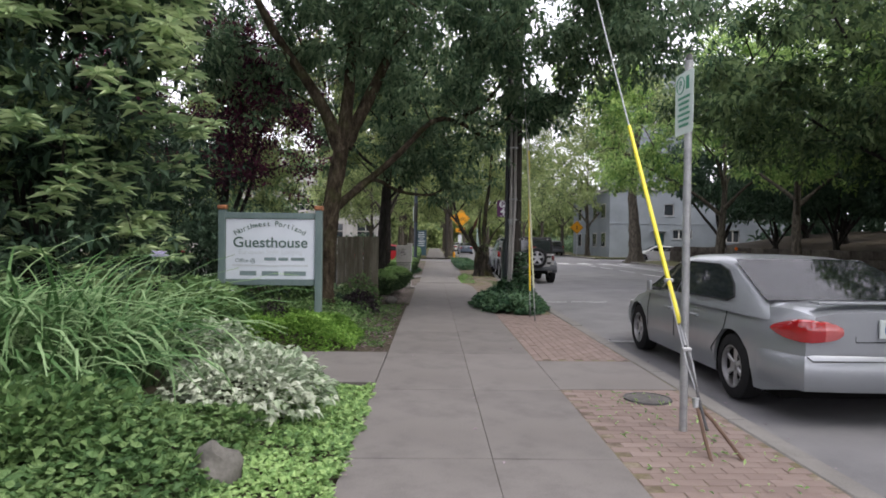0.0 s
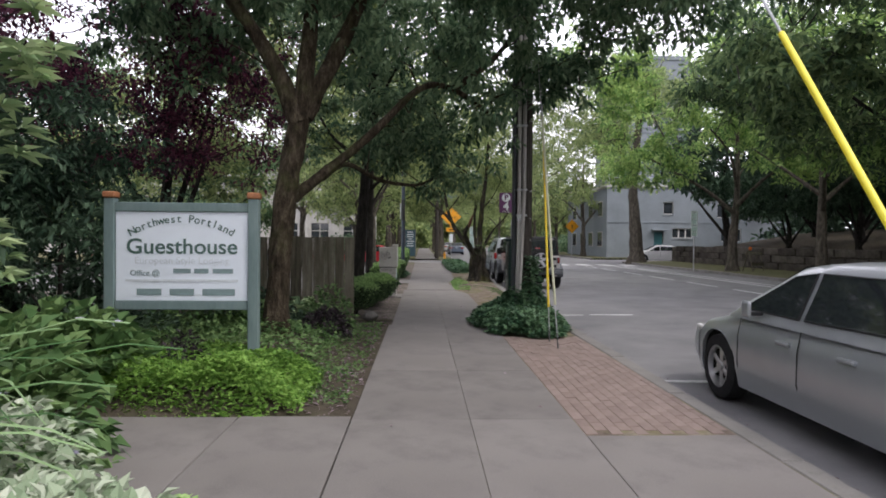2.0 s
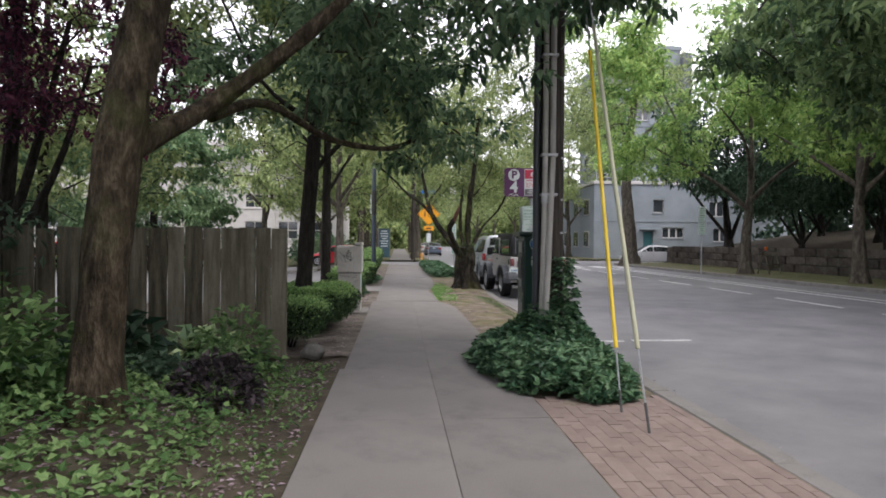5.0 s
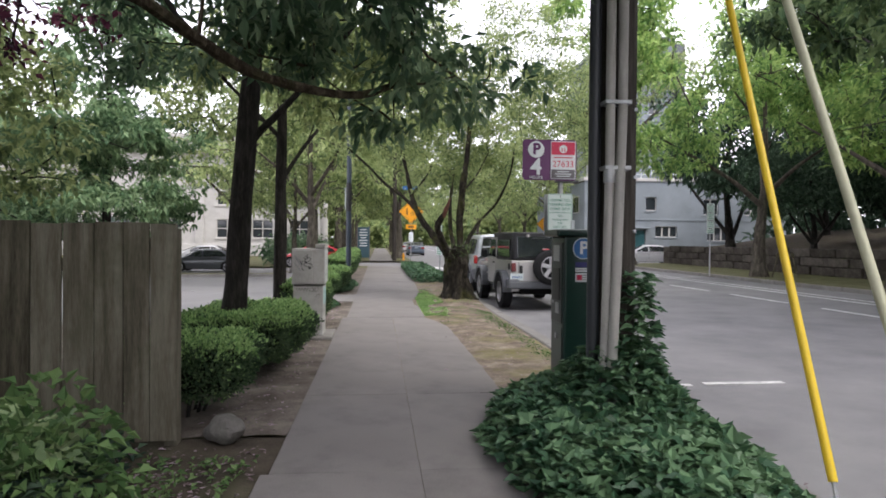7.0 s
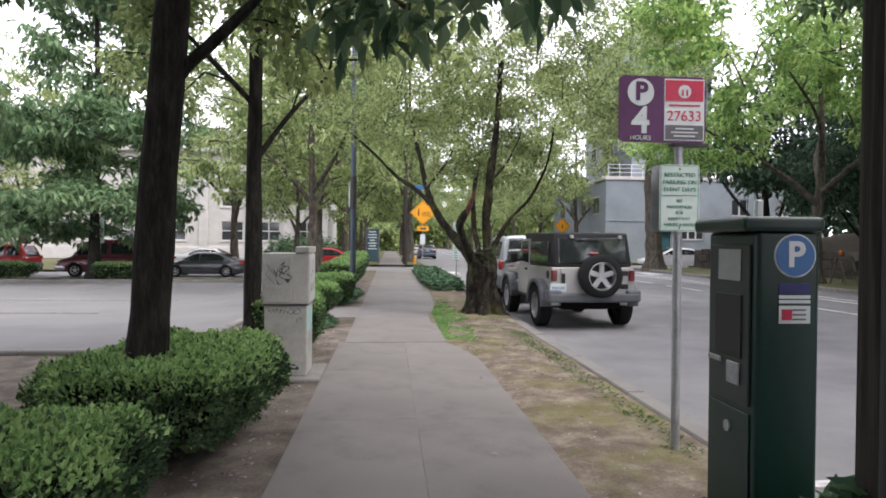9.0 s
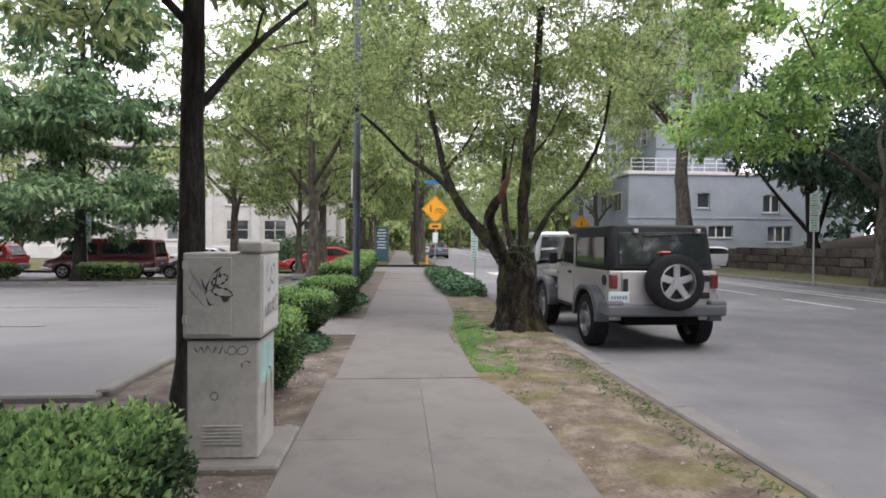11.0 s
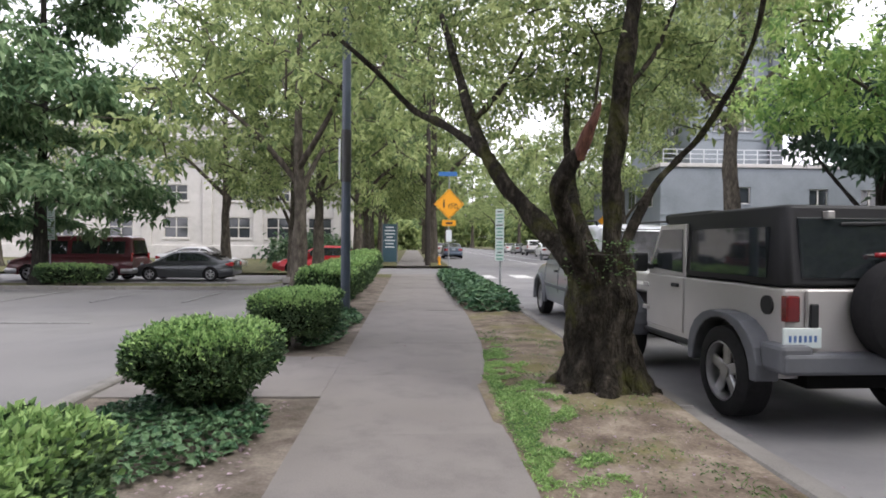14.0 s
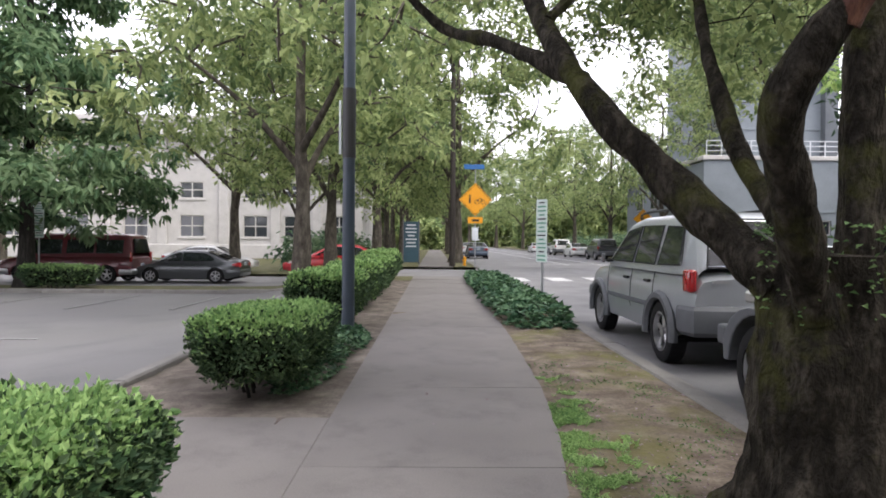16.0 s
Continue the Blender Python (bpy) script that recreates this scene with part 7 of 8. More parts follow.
def side_sign(name, x, y, z0, z1, w, turn, label, top=None):
    root = thing(name, pose(x, y, 0, 0, 0, turn), label, "sign")
    part("post", tube([(0, 0.03, -0.05), (0, 0.03, z1 - 0.1)], 0.03, 10), GALV, root)
    p = sign_plate("sign_plate", w, z1 - z0, SIGN_GREENISH, root, pose(0, 0, (z0 + z1) / 2))
    n = int((z1 - z0) / 0.09)
    for k in range(n):
        bar(p, pose(0, -0.0035, (z1 - z0) / 2 - 0.07 - 0.088 * k, 90), w * (0.75 if k % 3 else 0.5), 0.03, SIGN_GREEN if k % 4 else INK)
    return root


side_sign("kerb_sign", 2.62, 35.2, 0.85, 2.2, 0.3, -50, "tall narrow white parking sign on a post")
side_sign("kerb_sign", 14.9, 36.3, 1.85, 3.2, 0.36, 0, "tall white parking sign on the far verge")
side_sign("kerb_sign", -14.0, 44.5, 1.3, 2.6, 0.4, 0, "white notice sign beside the side street")


def board_sign():
    root = thing("board_sign", pose(-1.0, 57.0, 0), "tall dark blue notice board with white lines", "sign")
    b = part("board", box((-0.42, -0.06, 0.1), (0.42, 0.06, 2.4), 0.01), plain("slate_blue_board", (0.03, 0.075, 0.1), rough=0.5), root)
    for s in (-1, 1):
        part("post", box((s * 0.44 - 0.04, -0.05, -0.1), (s * 0.44 + 0.04, 0.05, 2.5), 0.005), SIGN_GREY, root)
    for k, w in enumerate((0.5, 0.62, 0.6, 0.4, 0.62, 0.5, 0.58)):
        bar(b, pose(0, -0.062, 2.2 - 0.2 * k, 90), w, 0.07, SIGN_WHITE)


board_sign()


def far_pole(x, y, h, r, label):
    root = thing("utility_pole", pose(x, y, 0), label, "utility pole")
    part("shaft", tube([(0, 0, -0.1), (0, 0, h)], [r, r * 0.7], 12), POLE_WOOD, root)
    part("cross_arm", box((-1.2, -0.07, h - 1.1), (1.2, 0.07, h - 0.95), 0.01), POLE_WOOD, root)


far_pole(1.25, 54.2, 12.5, 0.16, "brown wooden utility pole at the corner")
# overhead cables
for k, (dx, z) in enumerate(((-0.9, 11.8), (-0.2, 11.9), (0.8, 11.8), (0.0, 8.4))):
    cable = thing("overhead_cable", pose(1.78 + dx, 14.2, z), "thin black overhead cable between poles", "cable", "overhead cables")
    n = 14
    pts = [((1.25 - 1.78) * t, 40 * t, (0.0 if k < 3 else -0.6) * t - 3.0 * t * (1 - t)) for t in np.linspace(0, 1, n)]
    part("strand", tube(pts, 0.014, 5), INK, cable)


def hydrant():
    root = thing("fire_hydrant", pose(1.95, 55.4, 0) @ Matrix.Diagonal((0.7, 0.7, 0.7, 1)), "small yellow fire hydrant at the corner", "hydrant")
    part("barrel", tube([(0, 0, -0.02), (0, 0, 0.05), (0, 0, 0.06), (0, 0, 0.55), (0, 0, 0.6), (0, 0, 0.72)], [0.16, 0.16, 0.1, 0.1, 0.13, 0.04], 14), SIGN_YELLOW, root)
    part("outlet", tube([(-0.17, 0, 0.42), (0.17, 0, 0.42)], 0.055, 10), SIGN_YELLOW, root)


hydrant()
# round access cover set in the bricks
cover = thing("access_cover", pose(2.03, 5.75, 0.005), "round worn metal access cover in the brickwork", "access cover", kind="structure")
part("lid", disc(0.2, 0.012, 28), mat("worn_iron_lid", ((0.05, 0.048, 0.045), (0.09, 0.085, 0.08), (0.14, 0.13, 0.12)), scale=9, rough=0.7, metal=0.3, bump=0.5), cover)
part("ring", tube([(0.21 * math.cos(a), 0.21 * math.sin(a), 0) for a in np.linspace(0, 2 * math.pi, 29)], 0.012, 5), STEEL_DARK, cover)


def marker(x, y, turn):
    root = thing("a_frame_barrier", pose(x, y, 0.0, 0, 0, turn), "folding wooden barrier with an orange lamp beside the tree", "barrier")
    for sx in (-1, 1):
        for sy in (-1, 1):
            leg = box((-0.03, -0.02, 0), (0.03, 0.02, 1.12), 0.004)
            part("leg", leg, FENCE_WOOD, root).matrix_basis = pose(sx * 0.42, sy * 0.3, 0.0, sy * 14)
    for sy, z in ((-1, 0.95), (-1, 0.4), (1, 0.95)):
        part("rail", box((-0.5, -0.014, -0.08), (0.5, 0.014, 0.08), 0.004), FENCE_WOOD, root).matrix_basis = pose(0, sy * (0.3 - 0.25 * z) - sy * 0.02 + sy * 0.05, z, sy * 14)
    lamp = part("lamp", disc(0.09, 0.06, 20), plain("orange_lens", (0.6, 0.13, 0.02), rough=0.25), root, "round orange warning lamp")
    lamp.matrix_basis = pose(-0.3, -0.02, 1.2, 90)


marker(17.3, 34.6, 25)


# ---- parked vehicles ----
def car_paint(name, color, metal=0.55, rough=0.32):
    return mat(name, (tuple(c * 0.92 for c in color), color, tuple(min(1, c * 1.06) for c in color)), scale=1.5, fine=200, rough=rough, metal=metal, coat=0.6, bump=0.0)


PAINT_SILVER = car_paint("silver_lilac_paint", (0.33, 0.35, 0.37))
PAINT_STONE = car_paint("pale_stone_paint", (0.37, 0.36, 0.345), metal=0.3)
PAINT_BLUESILVER = car_paint("blue_silver_paint", (0.4, 0.42, 0.45))
PAINT_MAROON = car_paint("maroon_paint", (0.09, 0.012, 0.018), metal=0.2)
PAINT_RED = car_paint("red_paint", (0.4, 0.012, 0.02), metal=0.15)
PAINT_GRAPHITE = car_paint("graphite_paint", (0.06, 0.065, 0.07), metal=0.4)
PAINT_WHITE_CAR = car_paint("white_car_paint", (0.6, 0.6, 0.6), metal=0.05)
PAINT_NAVY = car_paint("slate_blue_paint", (0.09, 0.12, 0.17), metal=0.4)
CAR_GLASS = plain("tinted_car_glass", (0.018, 0.022, 0.024), rough=0.04, spec=0.9, vary=0.0, bump=0.0)
RUBBER = plain("black_tyre_rubber", (0.014, 0.014, 0.015), spec=0.2, rough=0.85, vary=0.3, scale=20)
ALLOY = plain("satin_alloy", (0.45, 0.45, 0.46), rough=0.35, metal=0.8)
TRIM_BLACK = plain("black_plastic_trim", (0.014, 0.015, 0.016), spec=0.3, rough=0.55)
TRIM_GREY = plain("grey_plastic_trim", (0.085, 0.09, 0.1), rough=0.6, vary=0.1, scale=6)
HARD_TOP = plain("black_textured_hardtop", (0.01, 0.0105, 0.012), rough=0.6, spec=0.3, vary=0.15, scale=30)
LAMP_RED = plain("red_tail_lamp", (0.32, 0.01, 0.014), rough=0.12, spec=0.8, coat=0.8)
LAMP_DEEP = plain("deep_red_lamp", (0.11, 0.006, 0.008), rough=0.15, spec=0.8, coat=0.6)
LAMP_CLEAR = plain("clear_lamp", (0.55, 0.55, 0.54), rough=0.15, spec=0.8)
PLATE_WHITE = plain("pale_number_plate", (0.5, 0.56, 0.55), rough=0.45, vary=0.05)
PLATE_BLUE = plain("blue_plate_ink", (0.06, 0.12, 0.28), rough=0.5)
UNDER = plain("dark_underbody", (0.006, 0.006, 0.006), spec=0.1, rough=0.9)


def lathe(profile, n=28):
    """A ring turned about the x axis from (x, r) pairs; the profile closes on itself."""
    bm = bmesh.new()
    rings = []
    for k in range(n):
        a = 2 * math.pi * k / n
        rings.append([bm.verts.new((x, r * math.cos(a), r * math.sin(a))) for x, r in profile])
    m = len(profile)
    for k in range(n):
        a, b = rings[k], rings[(k + 1) % n]
        for i in range(m):
            bm.faces.new((a[i], a[(i + 1) % m], b[(i + 1) % m], b[i]))
    return bm


def wheel(parent, x, y, r, w, side, spokes=5, rim_r=0.62, alloy=ALLOY, wide=0.13):
    """A tyre with a spoked rim; side is +1 where the outer face looks to +x."""
    h = w / 2
    tyre = part("wheel", lathe([(-h, r * 0.66), (-h * 1.02, r * 0.86), (-h * 0.8, r * 0.985), (-h * 0.3, r), (h * 0.3, r), (h * 0.8, r * 0.985), (h * 1.02, r * 0.86), (h, r * 0.66)]), RUBBER, parent, "black tyre", True)
    tyre.matrix_basis = pose(x, y, r)
    rr = r * rim_r
    part("rim", lathe([(side * h * 0.9, rr * 1.06), (side * h * 0.95, rr * 0.96), (side * h * 0.2, rr * 0.9), (-side * h * 0.6, rr * 0.96), (-side * h * 0.6, rr * 1.06)]), alloy, tyre, "silver alloy rim", True)
    dark = disc(rr * 0.97, 0.01)
    dark.transform(pose(side * h * 0.05, 0, 0, 0, 90, 0))
    part("brake_disc", dark, TRIM_BLACK, tyre)
    bm = bmesh.new()
    for k in range(spokes):
        a = 360 * k / spokes
        add_box(bm, (side * h * 0.5 - 0.012, -rr * wide, rr * 0.12), (side * h * 0.5 + 0.02, rr * wide, rr * 0.95), 0.01, 1, pose(0, 0, 0, a, 0, 0))
    hub = disc(rr * 0.24, 0.06)
    hub.transform(pose(side * h * 0.5, 0, 0, 0, 90, 0))
    merge(bm, hub)
    part("spokes", bm, alloy, tyre, "silver alloy spokes")
    return tyre


def interp(table, y):
    return float(np.interp(y, [p[0] for p in table], [p[1] for p in table]))


def soft(table, y, w=0.06):
    return sum(interp(table, y + d) for d in (-w, -w / 2, 0, w / 2, w)) / 5


def lens_lamp(root, S, s):
    """A wrap-round tail lamp, tapering to rounded ends, with a paler reversing lens on its inner end."""
    y0, zc = S["rear"], S["lens"]
    plan = smooth_path([(0.44, -0.004, 0.035), (0.5, -0.016, 0.07), (0.6, -0.02, 0.092), (0.705, -0.014, 0.1), (0.765, 0.03, 0.1), (0.81, 0.13, 0.088), (0.842, 0.24, 0.055), (0.856, 0.31, 0.02)], 3)
    for name, lo, hi, material, text in (("reverse_lamp", 0, 7, LAMP_ROSE, "pinkish clear reversing lens"), ("tail_lamp", 7, len(plan), LAMP_RED, "red wrap-round tail lamp")):
        bm = bmesh.new()
        rows = []
        for x, y, h in plan[max(0, lo - 1) if lo == 0 else lo - 1:hi]:
            ring = []
            for u, d in ((-1, -0.03), (-0.85, 0.006), (-0.4, 0.014), (0, 0.017), (0.4, 0.014), (0.85, 0.004), (1, -0.03)):
                ring.append(bm.verts.new((s * (x + (d if y > 0.02 else 0)), y0 + y - (d if y <= 0.02 else 0), zc + u * h)))
            rows.append(ring)
        for a, b in zip(rows, rows[1:]):
            for i in range(6):
                bm.faces.new((a[i], a[i + 1], b[i + 1], b[i]))
        part(name, bm, material, root, text, True)


LAMP_ROSE = plain("rose_reversing_lens", (0.42, 0.1, 0.1), rough=0.12, spec=0.8, coat=0.8)


def vehicle(name, m, label, paint, S, group=""):
    """A car from its side profile S: lower body with wheel arches, cabin, windows, lamps, wheels."""
    root = thing(name, m, label, "car", group)
    W, wb, r = S["width"] / 2, S["wheelbase"] / 2, S["wheel"]
    y0, y1 = S["rear"], S["front"]
    axles = (-wb, wb)
    narrow = lambda y: 1 - S.get("taper", 0.17) * max(0.0, 1 - (y - y0) / 0.75) ** 2.2 - S.get("taper_front", S.get("taper", 0.17)) * max(0.0, 1 - (y1 - y) / 0.85) ** 2.2
    ys = sorted({*np.linspace(y0, y1, 50), y0 + 0.015, y0 + 0.05, y1 - 0.015, y1 - 0.05, *[a + (r + 0.055) * math.cos(t) for a in axles for t in np.linspace(0, math.pi, 15)]})
    bm = bmesh.new()
    rows = []
    levels = ((0.955, 0.0), (0.99, 0.22), (1.0, 0.45), (0.988, 0.66), (0.955, 0.83), (0.885, 0.95), (0.7, 0.995), (0.35, 1.012), (0.0, 1.015))
    for y in ys:
        zt = soft(S["top"], y)
        end = min(y - y0, y1 - y)
        w = W * narrow(y)
        zb = S["sill"] + (0.12 * max(0.0, 1 - end / 0.5))
        for a in axles:
            q = (r + 0.05) ** 2 - (y - a) ** 2
            if q > 0:
                zb = max(zb, r + math.sqrt(q))
        pts = []
        for fx, fz in levels:
            z = S["sill"] + fz * (zt - S["sill"])
            pts.append((w * fx, y, max(z, zb) if fx > 0 else z))
        rows.append([bm.verts.new(p) for p in pts] + [bm.verts.new((-p[0], p[1], p[2])) for p in pts[-2::-1]])
    for a, b in zip(rows, rows[1:]):
        for i in range(len(a) - 1):
            bm.faces.new((a[i], a[i + 1], b[i + 1], b[i]))
    for rr_ in (rows[0], rows[-1]):
        bm.faces.new(rr_)
    bmesh.ops.remove_doubles(bm, verts=bm.verts[:], dist=0.0004)
    part("body", bm, paint, root, smooth=True)
    part("underbody", box((-W * 0.84, y0 + 0.35, S["sill"] - 0.04), (W * 0.84, wb - r, S["sill"] + 0.22)), UNDER, root)
    for a in axles:
        part("wheel_well", box((-W * 0.93, a - r - 0.04, S["sill"]), (W * 0.93, a + r + 0.04, r * 2 + 0.02)), UNDER, root)
    # cabin
    belt, roof, wr = S["belt"], S["roof"], S["roof_width"] / 2
    bw = W * S.get("belt_width", 0.93)
    side_x = lambda z: bw + (wr - bw) * (z - belt) / (roof - belt)
    cab = S["cabin"]
    bm = bmesh.new()
    rows = []
    for y in sorted({*np.linspace(cab[0][0], cab[-1][0], 34), *[c[0] for c in cab]}):
        zt = soft(cab, y, 0.04)
        zs = max(belt - 0.06, zt - 0.09)
        pts = [(side_x(belt - 0.06), y, belt - 0.06), (side_x(zs), y, zs), (side_x(zt) * 0.975, y, zt - 0.04), (side_x(zt) * 0.9, y, zt - 0.008), (side_x(zt) * 0.5, y, zt + 0.01), (0, y, zt + 0.016)]
        squeeze = narrow(y) * (1 - 0.04 * max(0.0, 1 - (y - cab[0][0]) / 0.35) ** 2) * (1 - 0.1 * max(0.0, 1 - (cab[-1][0] - y) / 0.3) ** 2)
        pts = [(a * squeeze, b, c) for a, b, c in pts]
        rows.append([bm.verts.new(p) for p in pts] + [bm.verts.new((-p[0], p[1], p[2])) for p in pts[-2::-1]])
    for a, b in zip(rows, rows[1:]):
        for i in range(len(a) - 1):
            bm.faces.new((a[i], a[i + 1], b[i + 1], b[i]))
    part("cabin", bm, S.get("top_paint", paint), root, smooth=True)
    for s in (-1, 1):
        for poly in S["windows"]:
            bm = bmesh.new()
            front = [bm.verts.new((s * (side_x(z) + 0.012), y, z)) for y, z in poly]
            back_ = [bm.verts.new((s * (side_x(z) - 0.02), y, z)) for y, z in poly]
            bm.faces.new(front)
            bm.faces.new(back_[::-1])
            for i in range(len(poly)):
                j = (i + 1) % len(poly)
                bm.faces.new((front[i], front[j], back_[j], back_[i]))
            win = part("side_window", bm, CAR_GLASS, root, "dark tinted side window")
            part("window_seal", tube([(s * (side_x(z) + 0.01), y, z) for y, z in (*poly, poly[0])], 0.009, 5), TRIM_BLACK, win)
        for y in S["seams"]:
            part("door_seam", tube([(s * W * 0.957, y[0], S["sill"] + 0.08), (s * W * 1.001, y[0], S["sill"] + 0.33 * (belt - S["sill"])), (s * W * 0.998, y[1], S["sill"] + 0.68 * (belt - S["sill"])), (s * W * 0.962, y[1], belt - 0.06)], 0.005, 4), TRIM_BLACK, root)
        for y in S["handles"]:
            part("door_handle", box((s * W * 0.99 - 0.02, y - 0.09, belt - 0.2), (s * W * 0.99 + 0.025, y + 0.09, belt - 0.165), 0.01), S.get("handle_mat", paint), root)
        my = S["mirror"]
        part("mirror", box((s * (W + 0.02) - 0.03 + s * 0.07, my - 0.07, belt - 0.01), (s * (W + 0.02) + 0.03 + s * 0.09, my + 0.06, belt + 0.13), 0.025, 2), S.get("mirror_mat", paint), root)
        part("mirror_arm", box((min(s * (W - 0.08), s * (W + 0.05)), my - 0.02, belt), (max(s * (W - 0.08), s * (W + 0.05)), my + 0.03, belt + 0.03)), TRIM_BLACK, root)
        if "strip" in S:
            z = S["strip"]
            part("side_moulding", box((min(s * W * 0.985, s * (W + S.get("strip_out", 0.012))), -wb + r + 0.1, z), (max(s * W * 0.985, s * (W + S.get("strip_out", 0.012))), wb - r - 0.1, z + S.get("strip_h", 0.06)), 0.004), S.get("strip_mat", paint), root)
        if "lens" in S:
            lens_lamp(root, S, s)
        for x0, x1, z0, z1 in S["tail"]:
            lamp = box((min(s * x0, s * x1), y0 - 0.012, z0), (max(s * x0, s * x1), y0 + S.get("tail_depth", 0.2), z1), 0.035, 3)
            part("tail_lamp", lamp, LAMP_RED, root, "red tail lamp", True)
        part("head_lamp", box((min(s * W * 0.5, s * W * 0.86), y1 - 0.22 - S.get("lamp_back", 0.0), S["lamp_z"] - 0.07), (max(s * W * 0.5, s * W * 0.86), y1 - 0.02 - S.get("lamp_back", 0.0), S["lamp_z"] + 0.07), 0.03, 2), LAMP_CLEAR, root, "clear head lamp")
        if "flare" in S:
            for a in axles:
                arc = [(s * (W + 0.005), a + (r + 0.075) * math.cos(t), r + (r + 0.075) * math.sin(t)) for t in np.linspace(-0.15, math.pi + 0.15, 15)]
                part("wheel_flare", tube(arc, S["flare"], 6), S["flare_mat"], root, "grey plastic wheel flare")
        for a in axles:
            wheel(root, s * (W - 0.11), a, r, S.get("tyre", 0.2), s, S.get("spokes", 5))
    for (ya, za), (yb, zb_), dy in S["glass"]:
        n = Vector((0, -(zb_ - za), yb - ya)).normalized()
        if n.z < 0:
            n = -n
        bm = bmesh.new()
        grid = []
        for i in range(7):
            t = i / 6
            y, z = ya + (yb - ya) * t, za + (zb_ - za) * t
            half = side_x(z) * dy * narrow(y)
            grid.append([bm.verts.new(Vector((half * u, y, z)) + n * (0.022 - 0.012 * u * u)) for u in (-1, -0.9, -0.5, 0, 0.5, 0.9, 1)])
        for a, b in zip(grid, grid[1:]):
            for i in range(6):
                bm.faces.new((a[i], a[i + 1], b[i + 1], b[i]))
        bmesh.ops.solidify(bm, geom=bm.faces[:], thickness=0.012)
        part("windscreen" if yb < ya and ya > 0 else "rear_window", bm, CAR_GLASS, root, "dark tinted glass", True)
    px, pz = S.get("plate", (0, 0.8))
    plate = part("number_plate", box((px - 0.15, y0 - 0.03, pz - 0.075), (px + 0.15, y0 - 0.014, pz + 0.075), 0.004), PLATE_WHITE, root)
    for k in range(6):
        bar(plate, pose(px - 0.1 + 0.04 * k, y0 - 0.0315, pz - 0.005, 90), 0.022, 0.055, PLATE_BLUE)
    bar(plate, pose(px, y0 - 0.0315, pz + 0.05, 90), 0.12, 0.012, PLATE_BLUE)
    bump_lo, bump_hi = S["bumper"]
    for name, end, out in (("rear_bumper", y0, -1), ("front_bumper", y1, 1)):
        reach = min(0.5, abs(end) - wb - r - 0.09)
        side = [(W * narrow(end - out * q), end - out * q) for q in np.linspace(reach, 0.0, 9)]
        wide = side[-1][0]
        face = [(wide * u, end + out * 0.05 * (1 - u * u)) for u in np.linspace(0.9, 0.0, 8)]
        half = side + face
        line = half + [(-x, y) for x, y in half[-2::-1]]
        bm = bmesh.new()
        rows = []
        swell = S.get("bumper_swell", 0.03)
        for i, (x, y) in enumerate(line):
            ax, ay = line[max(0, i - 1)]
            bx, by = line[min(len(line) - 1, i + 1)]
            d = Vector((by - ay, -(bx - ax), 0)).normalized() * out
            if d.dot(Vector((x, y - end * 0.6, 0))) < 0:
                d = -d
            fade = min(1.0, (i + 0.3) / 2.5, (len(line) - 0.7 - i) / 2.5)
            ring = []
            for z, k in ((bump_lo, -0.6), (bump_lo + 0.05, 0.55), ((bump_lo + bump_hi) / 2, 1.0), (bump_hi - 0.05, 0.75), (bump_hi, -0.3)):
                p = Vector((x, y, z)) + d * swell * (k if k < 0 else k * fade)
                ring.append(bm.verts.new(p))
            rows.append(ring)
        for p, q in zip(rows, rows[1:]):
            for i in range(4):
                bm.faces.new((p[i], p[i + 1], q[i + 1], q[i]))
        part(name, bm, S.get("bumper_mat", paint), root, smooth=True)
    return root


SEDAN = dict(width=1.78, wheelbase=2.72, wheel=0.315, rear=-2.34, front=2.32, taper=0.16, taper_front=0.34, sill=0.2, belt=0.9, roof=1.37, roof_width=1.3, belt_width=0.96,
             top=((-2.42, 0.93), (-2.34, 0.94), (-2.26, 0.975), (-2.15, 0.995), (-1.95, 0.995), (-1.5, 0.96), (-0.9, 0.93), (0.9, 0.92), (1.2, 0.87), (1.6, 0.79), (1.9, 0.71), (2.1, 0.63), (2.22, 0.56), (2.32, 0.46)),
             cabin=((-2.0, 0.93), (-1.82, 1.0), (-0.98, 1.335), (-0.55, 1.375), (0.1, 1.375), (0.4, 1.33), (1.15, 0.93), (1.3, 0.88)),
             windows=([(-1.3, 0.99), (-1.2, 0.945), (0.02, 0.93), (0.02, 1.29), (-0.72, 1.285), (-0.98, 1.23), (-1.2, 1.1)], [(0.09, 0.93), (0.92, 0.93), (0.35, 1.25), (0.09, 1.29)]),
             seams=((-0.95, -1.22), (0.05, 0.05), (0.95, 0.95)), handles=(-0.5, 0.25), mirror=0.62,
             tail=(), lens=0.79, tail_depth=0.14, lamp_z=0.575, lamp_back=0.2, glass=(((-1.84, 0.992), (-0.96, 1.338), 0.985), ((1.12, 0.95), (0.42, 1.325), 0.86)), plate=(0, 0.82), bumper=(0.3, 0.6), spokes=6)


def at_road(x, y, heading=0.0, tilt=0.0):
    return pose(x, y, road_z(x) + 0.004 if x > 2.6 else lot_fall(x, y) - (0.14 if y < 53.4 else 0.005), 0, tilt, heading)


